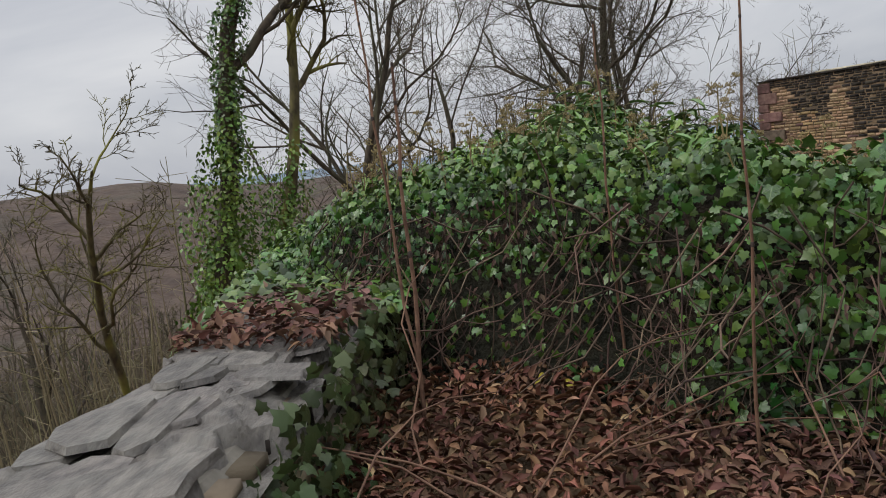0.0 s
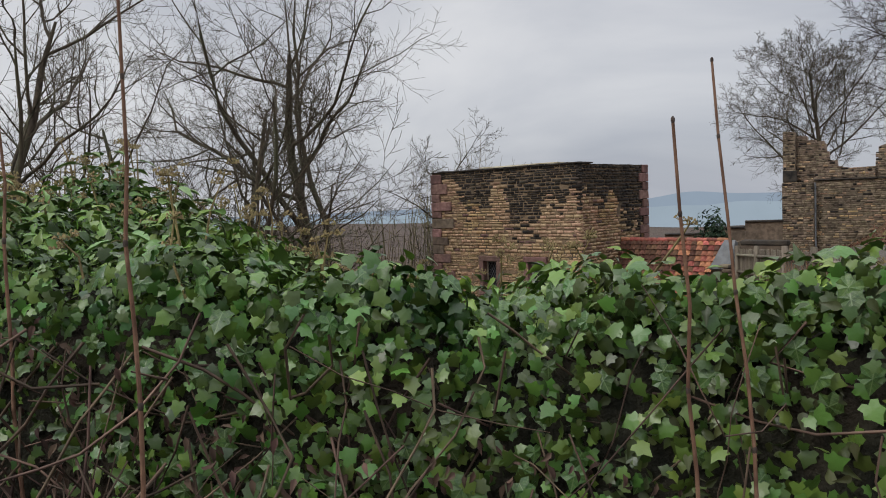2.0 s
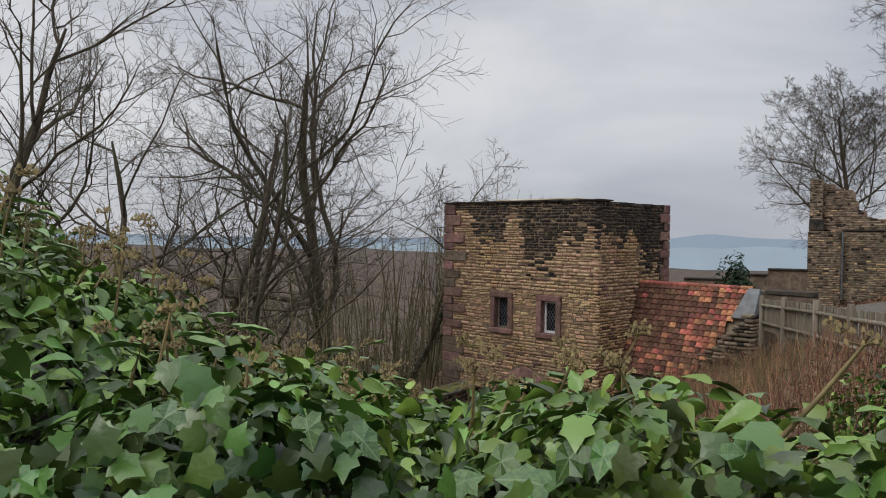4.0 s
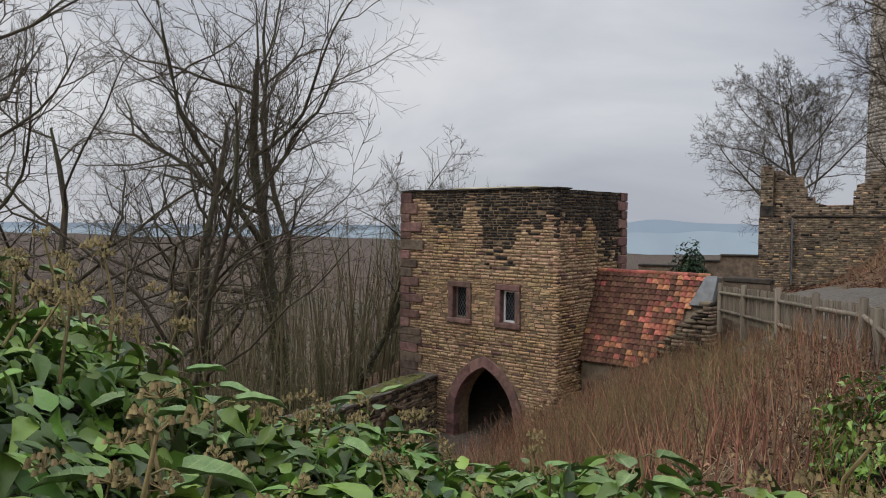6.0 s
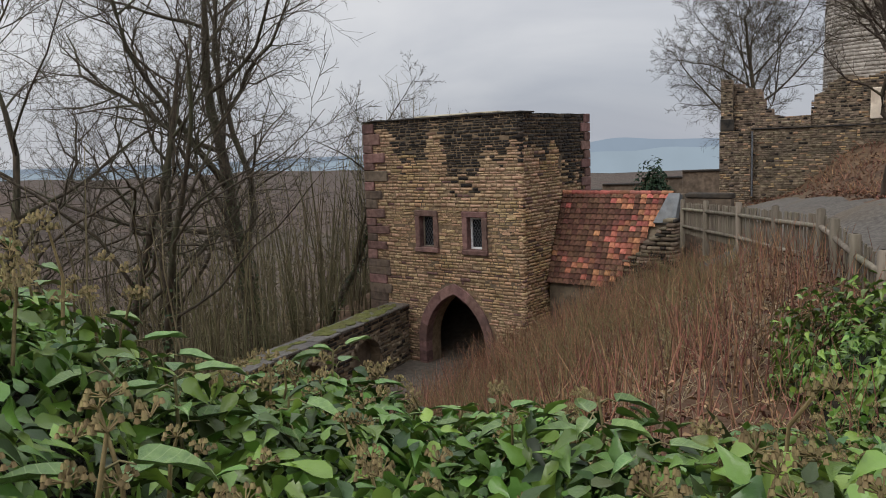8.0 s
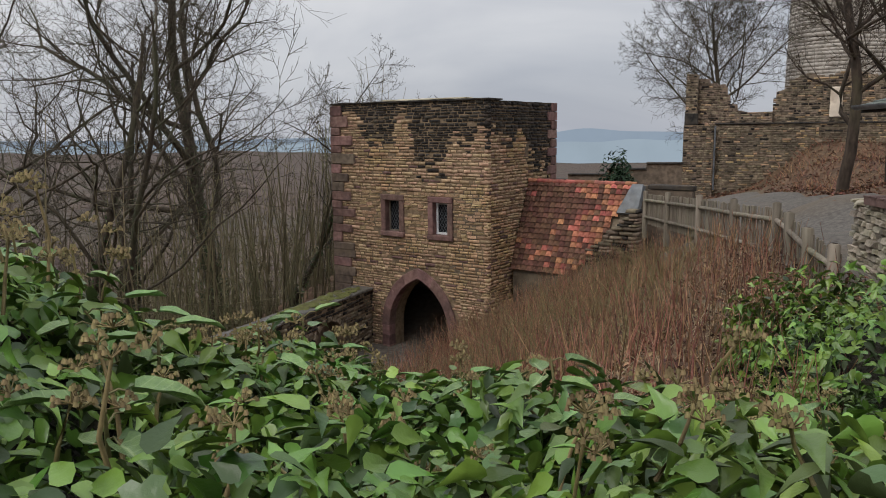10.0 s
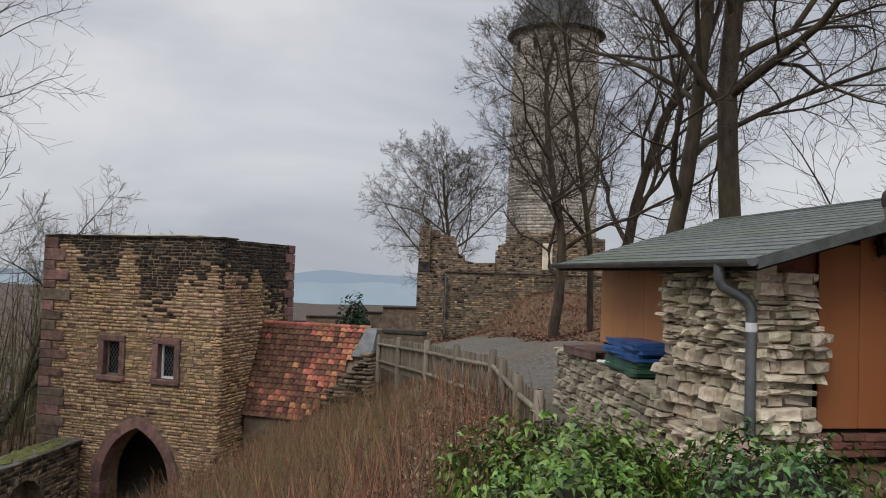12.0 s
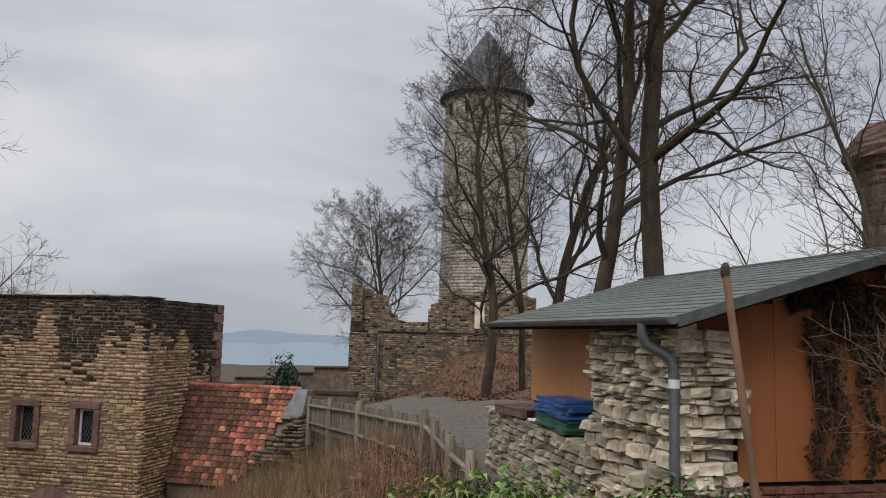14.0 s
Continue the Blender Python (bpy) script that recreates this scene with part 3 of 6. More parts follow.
def make_gatehouse():
    g = thing("gatehouse", GATE, "roofless sandstone rubble gatehouse with pointed arch gate", "gatehouse")
    t = 0.9
    # front wall with the gate and the two window openings through it
    bm = bmesh.new()
    arch = [(ARCH_X + x, z) for x, z in arch_outline(1.5, -6.05, 2.1, G_BASE)]
    E_ = -0.06
    prism(bm, [(-G_W, G_BASE)] + arch + [(E_, G_BASE), (E_, WIN_BOT), (-G_W, WIN_BOT)], 0.03, t)
    front = part("lower_wall", bm, M_MORTAR, g)
    xs = [-G_W, WINDOWS[0][0] + 0.2, WINDOWS[0][1] - 0.2, WINDOWS[1][0] + 0.2, WINDOWS[1][1] - 0.2, E_]
    for a, b in ((0, 1), (2, 3), (4, 5)):
        part("wall_pier", boxed(xs[a], xs[b], 0.03, t, WIN_BOT, WIN_TOP), M_MORTAR, g)
    part("upper_wall", boxed(-G_W, E_, 0.03, t, WIN_TOP, G_TOP), M_MORTAR, g)
    side = part("side_wall", boxed(-t, -0.06, t, G_D, G_BASE, G_TOP - 0.02), M_MORTAR, g)
    part("rear_wall", boxed(-G_W, -t, G_D - t, G_D, G_BASE, G_TOP - 0.3), M_GREYSTONE, g)
    part("far_wall", boxed(-G_W + 0.03, -G_W + t, t, G_D - t, G_BASE, G_TOP - 0.1), M_GREYSTONE, g)
    # unseen near-black slabs, added to keep the gatehouse dark inside
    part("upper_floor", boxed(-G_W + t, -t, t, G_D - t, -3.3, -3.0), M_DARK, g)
    part("shade_slab", boxed(-G_W + t, -t, t, G_D - t, G_TOP - 0.6, G_TOP - 0.35), M_DARK, g)
    # coping along the wall tops
    x = -G_W - 0.02
    while x < -0.1:
        w = rng.uniform(0.4, 0.8)
        part("coping_stone", boxed(x, min(x + w - 0.01, 0.03), -0.06, t, G_TOP, G_TOP + rng.uniform(0.05, 0.09), 0.012, 0.012), M_DARKSTONE, g)
        x += w
    part("pale_ridge", boxed(-5.2, -1.2, 0.3, 0.8, G_TOP + 0.08, G_TOP + 0.14, 0.01), M_LIME, g, "pale mortar ridge on top")

    def hole(x, z):
        for a, b in WINDOWS:
            if a - 0.03 < x < b + 0.03 and WIN_BOT - 0.05 < z < WIN_TOP + 0.05:
                return True
        dx = abs(x - ARCH_X)
        if z < -6.05:
            return dx < 1.93
        r = (1.9 ** 2 + 2.55 ** 2) / 3.8
        return math.hypot(dx + r - 1.9, z + 6.05) < r + 0.03
    low = pose(0, 0.03, 0)
    st = courses(-G_W + 0.5, 0.0, G_BASE, G_TOP, 0.07, 0.16, 0.14, 0.46, hole, gap=0.008, seed=11)
    lay("rubble", front, st, low, [M_STONE, M_DARKSTONE, M_RED], soot, single=lambda x, z: -6.2 < x < -0.4 and -2.2 < z < -0.6 and soot(x, z, random.Random(1)) == 0,
        single_mat=M_STONE_ONE)
    st = courses(0, G_D, G_BASE + 2, G_TOP, 0.07, 0.16, 0.14, 0.46, lambda x, z: 2.75 < x < 3.0 and 0.2 < z < 1.3, seed=12)
    lay("rubble", side, st, pose(-0.045, 0, 0, 0, 0, 90), [M_STONE, M_DARKSTONE, M_RED], lambda x, z, r: soot(-x * 0.6, z, r), seed=5)
    # corner stones
    z, k = -4.95, 0
    while z < G_TOP - 0.1:
        h = rng.uniform(0.3, 0.46)
        l = rng.uniform(0.85, 1.3) if (k % 2) or z < -3.2 else rng.uniform(0.45, 0.62)
        h = min(h, G_TOP - z)
        part("quoin", boxed(-G_W - 0.03, -G_W + l, -0.055, 0.5, z + 0.012, z + h, 0.025, 0.012), M_RED if z > 0.6 or rng.random() < 0.5 else M_QUOIN, g)
        z += h
        k += 1
    z = G_BASE
    while z < -4.95:
        part("quoin", boxed(-G_W - 0.02, -G_W + rng.uniform(0.5, 0.7), -0.04, 0.5, z + 0.012, z + 0.3, 0.02, 0.012), M_QUOIN, g)
        z += 0.3
    for k in range(14):
        z0 = G_TOP - 0.36 * (k + 1)
        if z0 > -1:
            part("quoin", boxed(-0.5, 0.03, G_D - (0.7 if k % 2 else 0.42), G_D + 0.02, z0 + 0.01, z0 + 0.35, 0.02, 0.01), M_RED, g)
    # gate surround
    n = 8
    inn, outr = arch_outline(1.48, -6.05, 2.08, G_BASE, n), arch_outline(1.86, -6.05, 2.5, G_BASE, n)
    inn = [(ARCH_X + x, z) for x, z in inn]
    outr = [(ARCH_X + x, z) for x, z in outr]

    def block(a, b, c, d, nm):
        cx, cz = sum(p[0] for p in (a, b, c, d)) / 4, sum(p[1] for p in (a, b, c, d)) / 4
        sh = lambda p: (cx + (p[0] - cx) * 0.985, cz + (p[1] - cz) * 0.985)  # noqa: E731
        bm = prism(bmesh.new(), [sh(p) for p in (a, b, c, d)], -0.07, 0.34)
        bmesh.ops.bevel(bm, geom=bm.edges[:], offset=0.018, segments=1, affect="EDGES")
        part(nm, bm, M_RED, g)
    for k in range(0, len(inn) - 1):
        if k in (0, len(inn) - 2):
            for q in range(3):
                f0, f1 = q / 3, (q + 1) / 3
                mixp = lambda p, s, f: (p[0] + (s[0] - p[0]) * f, p[1] + (s[1] - p[1]) * f)  # noqa: E731
                block(mixp(inn[k], inn[k + 1], f0), mixp(inn[k], inn[k + 1], f1), mixp(outr[k], outr[k + 1], f1), mixp(outr[k], outr[k + 1], f0), "jamb_stone")
        elif k % 2 == 1:
            bm = prism(bmesh.new(), [inn[k], inn[k + 1], inn[k + 2], outr[k + 2], outr[k + 1], outr[k]], -0.07, 0.34)
            bmesh.ops.bevel(bm, geom=bm.edges[:], offset=0.012, segments=1, affect="EDGES")
            part("voussoir", bm, M_RED, g)
    # windows
    for i, (a, b) in enumerate(WINDOWS):
        z0, z1, j = WIN_BOT, WIN_TOP, 0.23
        win = part("window", boxed(a + j - 0.02, b - j + 0.02, 0.3, 0.33, z0 + j, z1 - j), M_GLASS, g, "leaded glass window in red stone frame")
        part("jamb", boxed(a, a + j, -0.06, 0.32, z0 + 0.2, z1 - 0.22, 0.02), M_RED, win)
        part("jamb", boxed(b - j, b, -0.06, 0.32, z0 + 0.2, z1 - 0.22, 0.02), M_RED, win)
        part("lintel", boxed(a, b, -0.07, 0.32, z1 - 0.22, z1, 0.02), M_RED, win)
        part("sill", boxed(a - 0.02, b + 0.02, -0.1, 0.32, z0, z0 + 0.2, 0.025), M_RED, win)
        fr = M_WHITE if i else M_FENCE
        bm = bmesh.new()
        f = 0.085 if i else 0.05
        xa, xb, za, zb = a + j, b - j, z0 + 0.2, z1 - 0.22
        for q in ((xa, xa + f, za, zb), (xb - f, xb, za, zb), (xa + f, xb - f, za, za + f), (xa + f, xb - f, zb - f, zb)):
            box(bm, q[0], q[1], 0.2, 0.26, q[2], q[3], 0.006)
        part("casement", bm, fr, win, "white painted casement" if i else "grey wooden casement")
        bm = bmesh.new()
        pitch, w, h = 0.13, xb - xa, zb - za
        for s in (1, -1):
            c = -h
            while c < w + h:
                # a diagonal lead clipped to the casement
                p0, p1 = (c, 0.0), (c + h * 0.6, h)
                ts = [(0 - p0[0]) / (p1[0] - p0[0]), (w - p0[0]) / (p1[0] - p0[0])]
                t0, t1 = max(0, ts[0]), min(1, ts[1])
                if t1 > t0:
                    q0 = (p0[0] + (p1[0] - p0[0]) * t0, h * t0)
                    q1 = (p0[0] + (p1[0] - p0[0]) * t1, h * t1)
                    if s < 0:
                        q0, q1 = (w - q0[0], q0[1]), (w - q1[0], q1[1])
                    dx, dz = q1[0] - q0[0], q1[1] - q0[1]
                    L = math.hypot(dx, dz)
                    ox, oz = -dz / L * 0.008, dx / L * 0.008
                    y = 0.27 + 0.006 * s
                    vv = [bm.verts.new((xa + p[0] + e * ox, yy, za + p[1] + e * oz)) for yy in (y, y + 0.008) for p, e in ((q0, -1), (q1, -1), (q1, 1), (q0, 1))]
                    for fq in ((0, 1, 2, 3), (7, 6, 5, 4), (0, 4, 5, 1), (1, 5, 6, 2), (2, 6, 7, 3), (3, 7, 4, 0)):
                        bm.faces.new([vv[u] for u in fq])
                c += pitch
        part("lead_lattice", bm, M_ZINC, win, "diamond lead lattice")


M_QUOIN = material("brown_quoin", (0.075, 0.055, 0.042), (0.16, 0.12, 0.09), 5, 0.9, 0.6, 16, (0.20, 0.15, 0.10), 1.5, 0.4, 0.3)
make_gatehouse()


# ---- parapet wall beside the lane ----
def make_parapet():
    w = thing("parapet_wall", pose(14.15, 31.75, 0, 0, 0, math.degrees(math.atan2(LDIR[1], LDIR[0]))), "rubble parapet wall with arched niches and mossy top", "wall")
    top, bot, L = -4.67, -7.6, 19.0
    arches = [(-3.6, 1.0), (-7.4, 1.15), (-11.6, 1.1), (-15.6, 1.1)]
    pts = [(-L, bot)]
    for cx, half in arches[::-1]:
        pts += [(cx + x, z) for x, z in arch_outline(half, -6.1, 0.8, bot, 5)]
    pts += [(0, bot), (0, top), (-L, top)]
    part("inner_leaf", prism(bmesh.new(), pts, -0.42, 0), M_MORTAR, w)
    part("outer_leaf", boxed(-L, 0, 0.002, 0.5, bot - 2, top - 0.003), M_GREYSTONE, w)

    def skip(x, z):
        for cx, half in arches:
            if abs(x - cx) < half + 0.05 and (z < -6.1 or math.hypot((x - cx) / (half + 0.05), (z + 6.1) / 0.9) < 1):
                return True
        return False
    st = courses(-L, 0, bot, top, 0.1, 0.19, 0.2, 0.5, skip, seed=21)
    lay("rubble", w, st, pose(0, -0.42, 0), [M_GREYSTONE, M_DARKSTONE], lambda x, z, r: int(r.random() < 0.3 + 0.35 * (z > -5.2)), seed=8)
    for k, (cx, half) in enumerate(arches):
        for q in range(9):
            a = math.pi * (q + 0.5) / 9
            bm = boxed(-0.11, 0.11, -0.48, -0.1, -0.1, 0.1, 0.015, 0.008)
            bmesh.ops.transform(bm, verts=bm.verts, matrix=Matrix.Translation((cx + math.cos(a) * (half + 0.1), 0, -6.1 + math.sin(a) * 0.92)) @ Matrix.Rotation(math.pi / 2 - a, 4, "Y"))
            part("voussoir", bm, M_GREYSTONE, w)
    x = -L
    while x < -0.05:
        l = rng.uniform(0.6, 1.1)
        part("coping_slab", boxed(x, min(x + l - 0.015, 0), -0.5, 0.55, top, top + rng.uniform(0.07, 0.11), 0.02, 0.015), M_WALLTOP, w)
        x += l
    bm = bmesh.new()
    for k in range(260):
        x = -rng.uniform(1.6, L) if k > 60 else -rng.uniform(0.5, 6)
        y = rng.gauss(0.15, 0.22)
        s = rng.uniform(0.06, 0.2)
        if -0.45 < y < 0.5:
            bmesh.ops.create_icosphere(bm, subdivisions=1, radius=s, matrix=Matrix.Translation((x, y, top + 0.09)) @ Matrix.Diagonal((1.6, 1, 0.28, 1)))
    o = part("moss_cushion", bm, M_MOSS, w, "yellow-green moss cushions")
    o["kind"] = "stuff"


make_parapet()


# ---- lean-to with clay tiles ----
def make_lean_to():
    # roof plane in the gatehouse frame: the ridge runs along x at y = 2.95, eaves drop towards the front
    g = thing("lean_to", GATE, "steep red clay tiled lean-to beside the gatehouse", "outbuilding")
    rz, ry = -0.18, 2.95
    ez, ey = -3.5, 1.58
    L = 4.4
    run = math.hypot(rz - ez, ry - ey)
    tilt = math.atan2(rz - ez, ry - ey)
    body = bmesh.new()
    # the wall under the verge and the solid under the tiles
    q = [(ey + 0.1, ez - 3), (ry + 1.5, ez - 3), (ry + 1.5, rz - 0.12), (ry, rz - 0.12), (ey + 0.1, ez - 0.12)]
    a = [body.verts.new((0.05, y, z)) for y, z in q]
    b = [body.verts.new((L - 0.1, y, z)) for y, z in q]
    body.faces.new(a)
    body.faces.new(b[::-1])
    for i in range(5):
        body.faces.new((a[i], b[i], b[(i + 1) % 5], a[(i + 1) % 5]))
    bmesh.ops.recalc_face_normals(body, faces=body.faces)
    part("wall", body, M_GREYSTONE, g)
    rows, cols = 17, 19
    pw, ph = L / cols, run / rows
    variants = []
    for k in range(4):
        bm = bmesh.new()
        n = 6
        r = random.Random(50 + k)
        top, bot = [], []
        for yy, lift in ((0.0, 0.05), (1.12, 0.0)):
            for u in range(n + 1):
                s = u / n
                prof = 0.028 * math.sin(s * math.pi) if s < 0.72 else -0.012
                top.append(bm.verts.new((s * pw * 1.04, yy * ph + r.uniform(-.004, .004), lift + prof)))
                bot.append(bm.verts.new((s * pw * 1.04, yy * ph, lift + prof - 0.04)))
        for u in range(n):
            bm.faces.new((top[u], top[u + 1], top[u + 8], top[u + 7]))
            bm.faces.new((bot[u], top[u], top[u + 1], bot[u + 1])[::-1])
        me = bpy.data.meshes.new("tile")
        bm.to_mesh(me)
        bm.free()
        me.materials.append(M_TILE)
        variants.append(me)
    dark = [me.copy() for me in variants]
    for me in dark:
        me.materials[0] = M_TILEDARK
    base = Matrix.Translation((0, ey, ez)) @ Matrix.Rotation(tilt, 4, "X")
    for i in range(rows):
        for j in range(cols):
            up, along = i / rows, (j + 0.5) / cols
            if along > 0.60 + 0.4 * up ** 0.8:
                continue
            # dark tiles grow more frequent towards the gatehouse
            lean = 1.1 - 0.95 * along + 0.2 * math.sin(i * 0.8 + j * 0.5)
            me = rng.choice(dark if rng.random() < lean else variants)
            o = new("tile", me)
            o.parent = g
            o.matrix_basis = base @ pose(j * pw, i * ph, 0.02 + rng.uniform(0, 0.006), rng.uniform(-1.2, 1.2), rng.uniform(-1, 1), rng.uniform(-1, 1))
    for j in range(11):
        v, f = tubes([([(0, 0, 0), (0.44, 0, 0.0)], [0.1, 0.085])], 10)
        o = from_arrays("ridge_tile", v + (j * 0.4, ry, rz - 0.01 + rng.uniform(0, .01)), f, M_TILE, g)
    # slated verge beside the tiles
    bm = bmesh.new()
    q = [(L - 0.1, run * 0.99), (L + 0.32, run * 0.99), (L + 0.28, run * 0.68), (L - 0.52, run * 0.68)]
    lo = [bm.verts.new((x, y, -0.12)) for x, y in q]
    hi = [bm.verts.new((x, y, 0.14)) for x, y in q]
    bm.faces.new(lo)
    bm.faces.new(hi[::-1])
    for i in range(4):
        bm.faces.new((lo[i], hi[i], hi[(i + 1) % 4], lo[(i + 1) % 4]))
    bmesh.ops.recalc_face_normals(bm, faces=bm.faces)
    bmesh.ops.bevel(bm, geom=bm.edges[:], offset=0.015, segments=1, affect="EDGES")
    bmesh.ops.transform(bm, verts=bm.verts, matrix=base)
    part("verge_slate", bm, M_VERGE, g, "grey slate slab along the verge")
    part("rear_coping", boxed(L + 0.35, L + 2.0, ry + 0.2, ry + 0.6, rz - 0.2, rz - 0.02, 0.03, 0.02), M_DARKSTONE, g)
    part("rear_wall", boxed(L + 0.3, L + 1.95, ry + 0.24, ry + 0.56, rz - 2.5, rz - 0.204), M_GREYSTONE, g)
    st = courses(L - 2.2, L + 0.5, -3.2, -0.75, 0.09, 0.18, 0.2, 0.5, lambda x, z: z > -3.35 + (x - L + 2.2) * 0.95, seed=31)
    lay("rubble", g, st, pose(0, 1.9, 0), [M_GREYSTONE, M_DARKSTONE], lambda x, z, r: int(r.random() < 0.4), depth=0.5, seed=9)


M_VERGE = material("verge_slate", (0.13, 0.14, 0.145), (0.22, 0.23, 0.235), 5, 0.6, 0.4, 18, (0.10, 0.09, 0.07), 1.5, 0.5)
M_TILEDARK = material("dark_clay_tile", (0.075, 0.04, 0.028), (0.16, 0.075, 0.048), 7, 0.9, 0.3, 30, (0.06, 0.055, 0.03), 1.2, 0.5, 0.35)
make_lean_to()


# ---- fence ----
def make_fence():
    f = thing("paling_fence", pose(13.4, 11.3, -0.6), "weathered grey-brown wooden paling fence", "fence")
    pts = [(20.14, 21.76, -0.28), (18.4, 19.0, -0.08), (16.61, 16.12, 0.13), (14.88, 13.56, 0.3), (13.45, 11.38, 0.46), (12.79, 10.61, 0.39), (11.9, 9.6, 0.3), (11.1, 8.62, 0.24)]
    off = Vector((13.4, 11.3, -0.6))
    H = 1.08
    for p in pts:
        v, q = tubes([([(0, 0, -0.5), (0, 0, 0.0), (0.005, 0, H + 0.0), (0.005, 0, H + 0.02)], [0.085, 0.083, 0.078, 0.045])], 9)
        o = from_arrays("post", v + np.array((p[0], p[1], p[2] - H)) - np.array(off), q, M_FENCE, f, smooth=True)
    pick = []
    for k in range(3):
        bm = boxed(-0.028, 0.028, -0.011, 0.011, 0, 1.0, 0.005, 0.003)
        me = bpy.data.meshes.new("picket")
        bm.to_mesh(me)
        bm.free()
        me.materials.append(M_FENCE)
        pick.append(me)
    for a, b in zip(pts[:-1], pts[1:]):
        a, b = Vector(a), Vector(b)
        d = b - a
        L = math.hypot(d.x, d.y)
        ang = math.degrees(math.atan2(d.y, d.x))
        for hz in (0.22, 0.78):
            v, q = tubes([([tuple(a + Vector((0, 0, -H + hz)) - off), tuple(b + Vector((0, 0, -H + hz)) - off)], [0.05, 0.045])], 7)
            from_arrays("rail", v, q, M_FENCE, f, smooth=True)
        n = int(L / 0.092)
        for k in range(n):
            t = (k + 0.5) / n
            p = a + d * t - off
            side = Vector((-d.y / L, d.x / L, 0)) * 0.07
            o = new("picket", rng.choice(pick))
            o.parent = f
            o.matrix_basis = pose(p.x + side.x, p.y + side.y, p.z - H - 0.02 + rng.uniform(-0.02, 0.02), rng.uniform(-2, 2), rng.uniform(-2, 2), ang + rng.uniform(-6, 6))


make_fence()

# ---- shed ----
SHED = pose(9.621, 5.02, 0, 0, 0, -38.0)
RIDGE = 2.56


def shed_roof_z(x):
    return 2.16 + 0.3 * (RIDGE + 0.05 - np.abs(x - RIDGE))


def make_shed():
    s = thing("shed", SHED, "shed with orange boards, rubble pillar and shingled roof", "shed")
    # orange board walls
    z0, z1 = 0.84, 2.14
    for k in range(6):
        y = 1.9 + k * 0.576
        part("wall_board", boxed(0.46, 0.49, y, y + 0.568, z0, z1, 0.004), M_PANEL, s)
    x = 0.83
    while x < 4.6:
        w = 0.47
        part("door_board", boxed(x, x + w - 0.006, 0.16, 0.19, 0.41, min(shed_roof_z(x), shed_roof_z(x + w)) - 0.12, 0.004), M_DOORBOARD, s, "red-orange door board with shade put into its colour")
        x += w
    part("brick_plinth", boxed(0.8, 5.0, 0.23, 0.5, -0.5, 0.38), M_DARK, s)
    for r_ in range(3):
        for k in range(16):
            xx = 0.84 + k * 0.25 + (r_ % 2) * 0.12
            part("brick", boxed(xx, xx + 0.235, 0.1, 0.22, 0.13 + r_ * 0.08, 0.2 + r_ * 0.08, 0.006, 0.004), M_BRICK, s)
    part("back_wall", boxed(0.61, 4.9, 5.2, 5.3, -1.0, 2.15), M_REDPAINT, s)
    # near-black walls behind the boards stand for the unlit inside
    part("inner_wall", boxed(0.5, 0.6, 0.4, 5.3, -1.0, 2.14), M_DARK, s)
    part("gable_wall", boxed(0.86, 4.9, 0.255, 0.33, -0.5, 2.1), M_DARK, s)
    part("rear_wall", boxed(4.9, 5.0, 0.26, 5.3, -1.0, 2.1), M_REDPAINT, s)
    # sloped boards of the gable under the rake
    bm = prism(bmesh.new(), [(-0.02, 1.98), (5.0, 1.98), (5.0, shed_roof_z(5.0) - 0.1), (RIDGE, shed_roof_z(RIDGE) - 0.1), (-0.02, shed_roof_z(-0.02) - 0.1)], 0.225, 0.25)
    part("gable_boarding", bm, M_REDPAINT, s, "dark red-brown gable boards")
    # roof: rising courses of shingle from the eave
    L0, L1, ridge, back = -0.55, 5.4, RIDGE, 5.4
    n = 16
    slope = math.atan(0.3)
    bm = prism(bmesh.new(), [(-0.28, shed_roof_z(-0.28) - 0.1), (ridge, shed_roof_z(ridge) - 0.1), (back, shed_roof_z(back) - 0.1), (back, shed_roof_z(back) - 0.01), (ridge, shed_roof_z(ridge) - 0.01), (-0.28, shed_roof_z(-0.28) - 0.01)], L0 + 0.03, L1)
    roof = part("roof", bm, M_DARK, s, "grey-green shingled roof")
    step = (ridge + 0.3) / n
    for k in range(n):
        y = L0
        while y < L1 - 0.05:
            w = min(rng.uniform(0.85, 1.15), L1 - y)
            bm = boxed(0, step * 1.12 / math.cos(slope), 0, w - 0.004, 0.0, 0.016, 0.002)
            bmesh.ops.transform(bm, verts=bm.verts, matrix=Matrix.Translation((-0.3 + k * step, y, shed_roof_z(-0.3 + k * step) + 0.008)) @ Matrix.Rotation(-slope + 0.055, 4, "Y"))
            part("shingle", bm, M_FELT, roof)
            y += w
    bm = prism(bmesh.new(), [(-0.3, shed_roof_z(-0.3) - 0.075), (ridge, shed_roof_z(ridge) - 0.075), (back, shed_roof_z(back) - 0.075), (back, shed_roof_z(back) + 0.035), (ridge, shed_roof_z(ridge) + 0.035), (-0.3, shed_roof_z(-0.3) + 0.035)], L0 - 0.025, L0 + 0.02)
    part("ridge_strip", boxed(ridge - 0.1, ridge + 0.1, L0, L1, shed_roof_z(ridge) - 0.01, shed_roof_z(ridge) + 0.022, 0.008), M_FELT, s)
    part("verge_board", bm, M_VERGEFELT, s, "dark grey verge flashing")
    # gutter and downpipe
    bm = bmesh.new()
    n = 8
    ring0, ring1 = [], []
    for k in range(n + 1):
        a = math.pi + math.pi * k / n
        for y, ring in ((L0 - 0.03, ring0), (L1, ring1)):
            ring.append(bm.verts.new((-0.36 + 0.065 * math.cos(a), y, 2.1 + 0.065 * math.sin(a))))
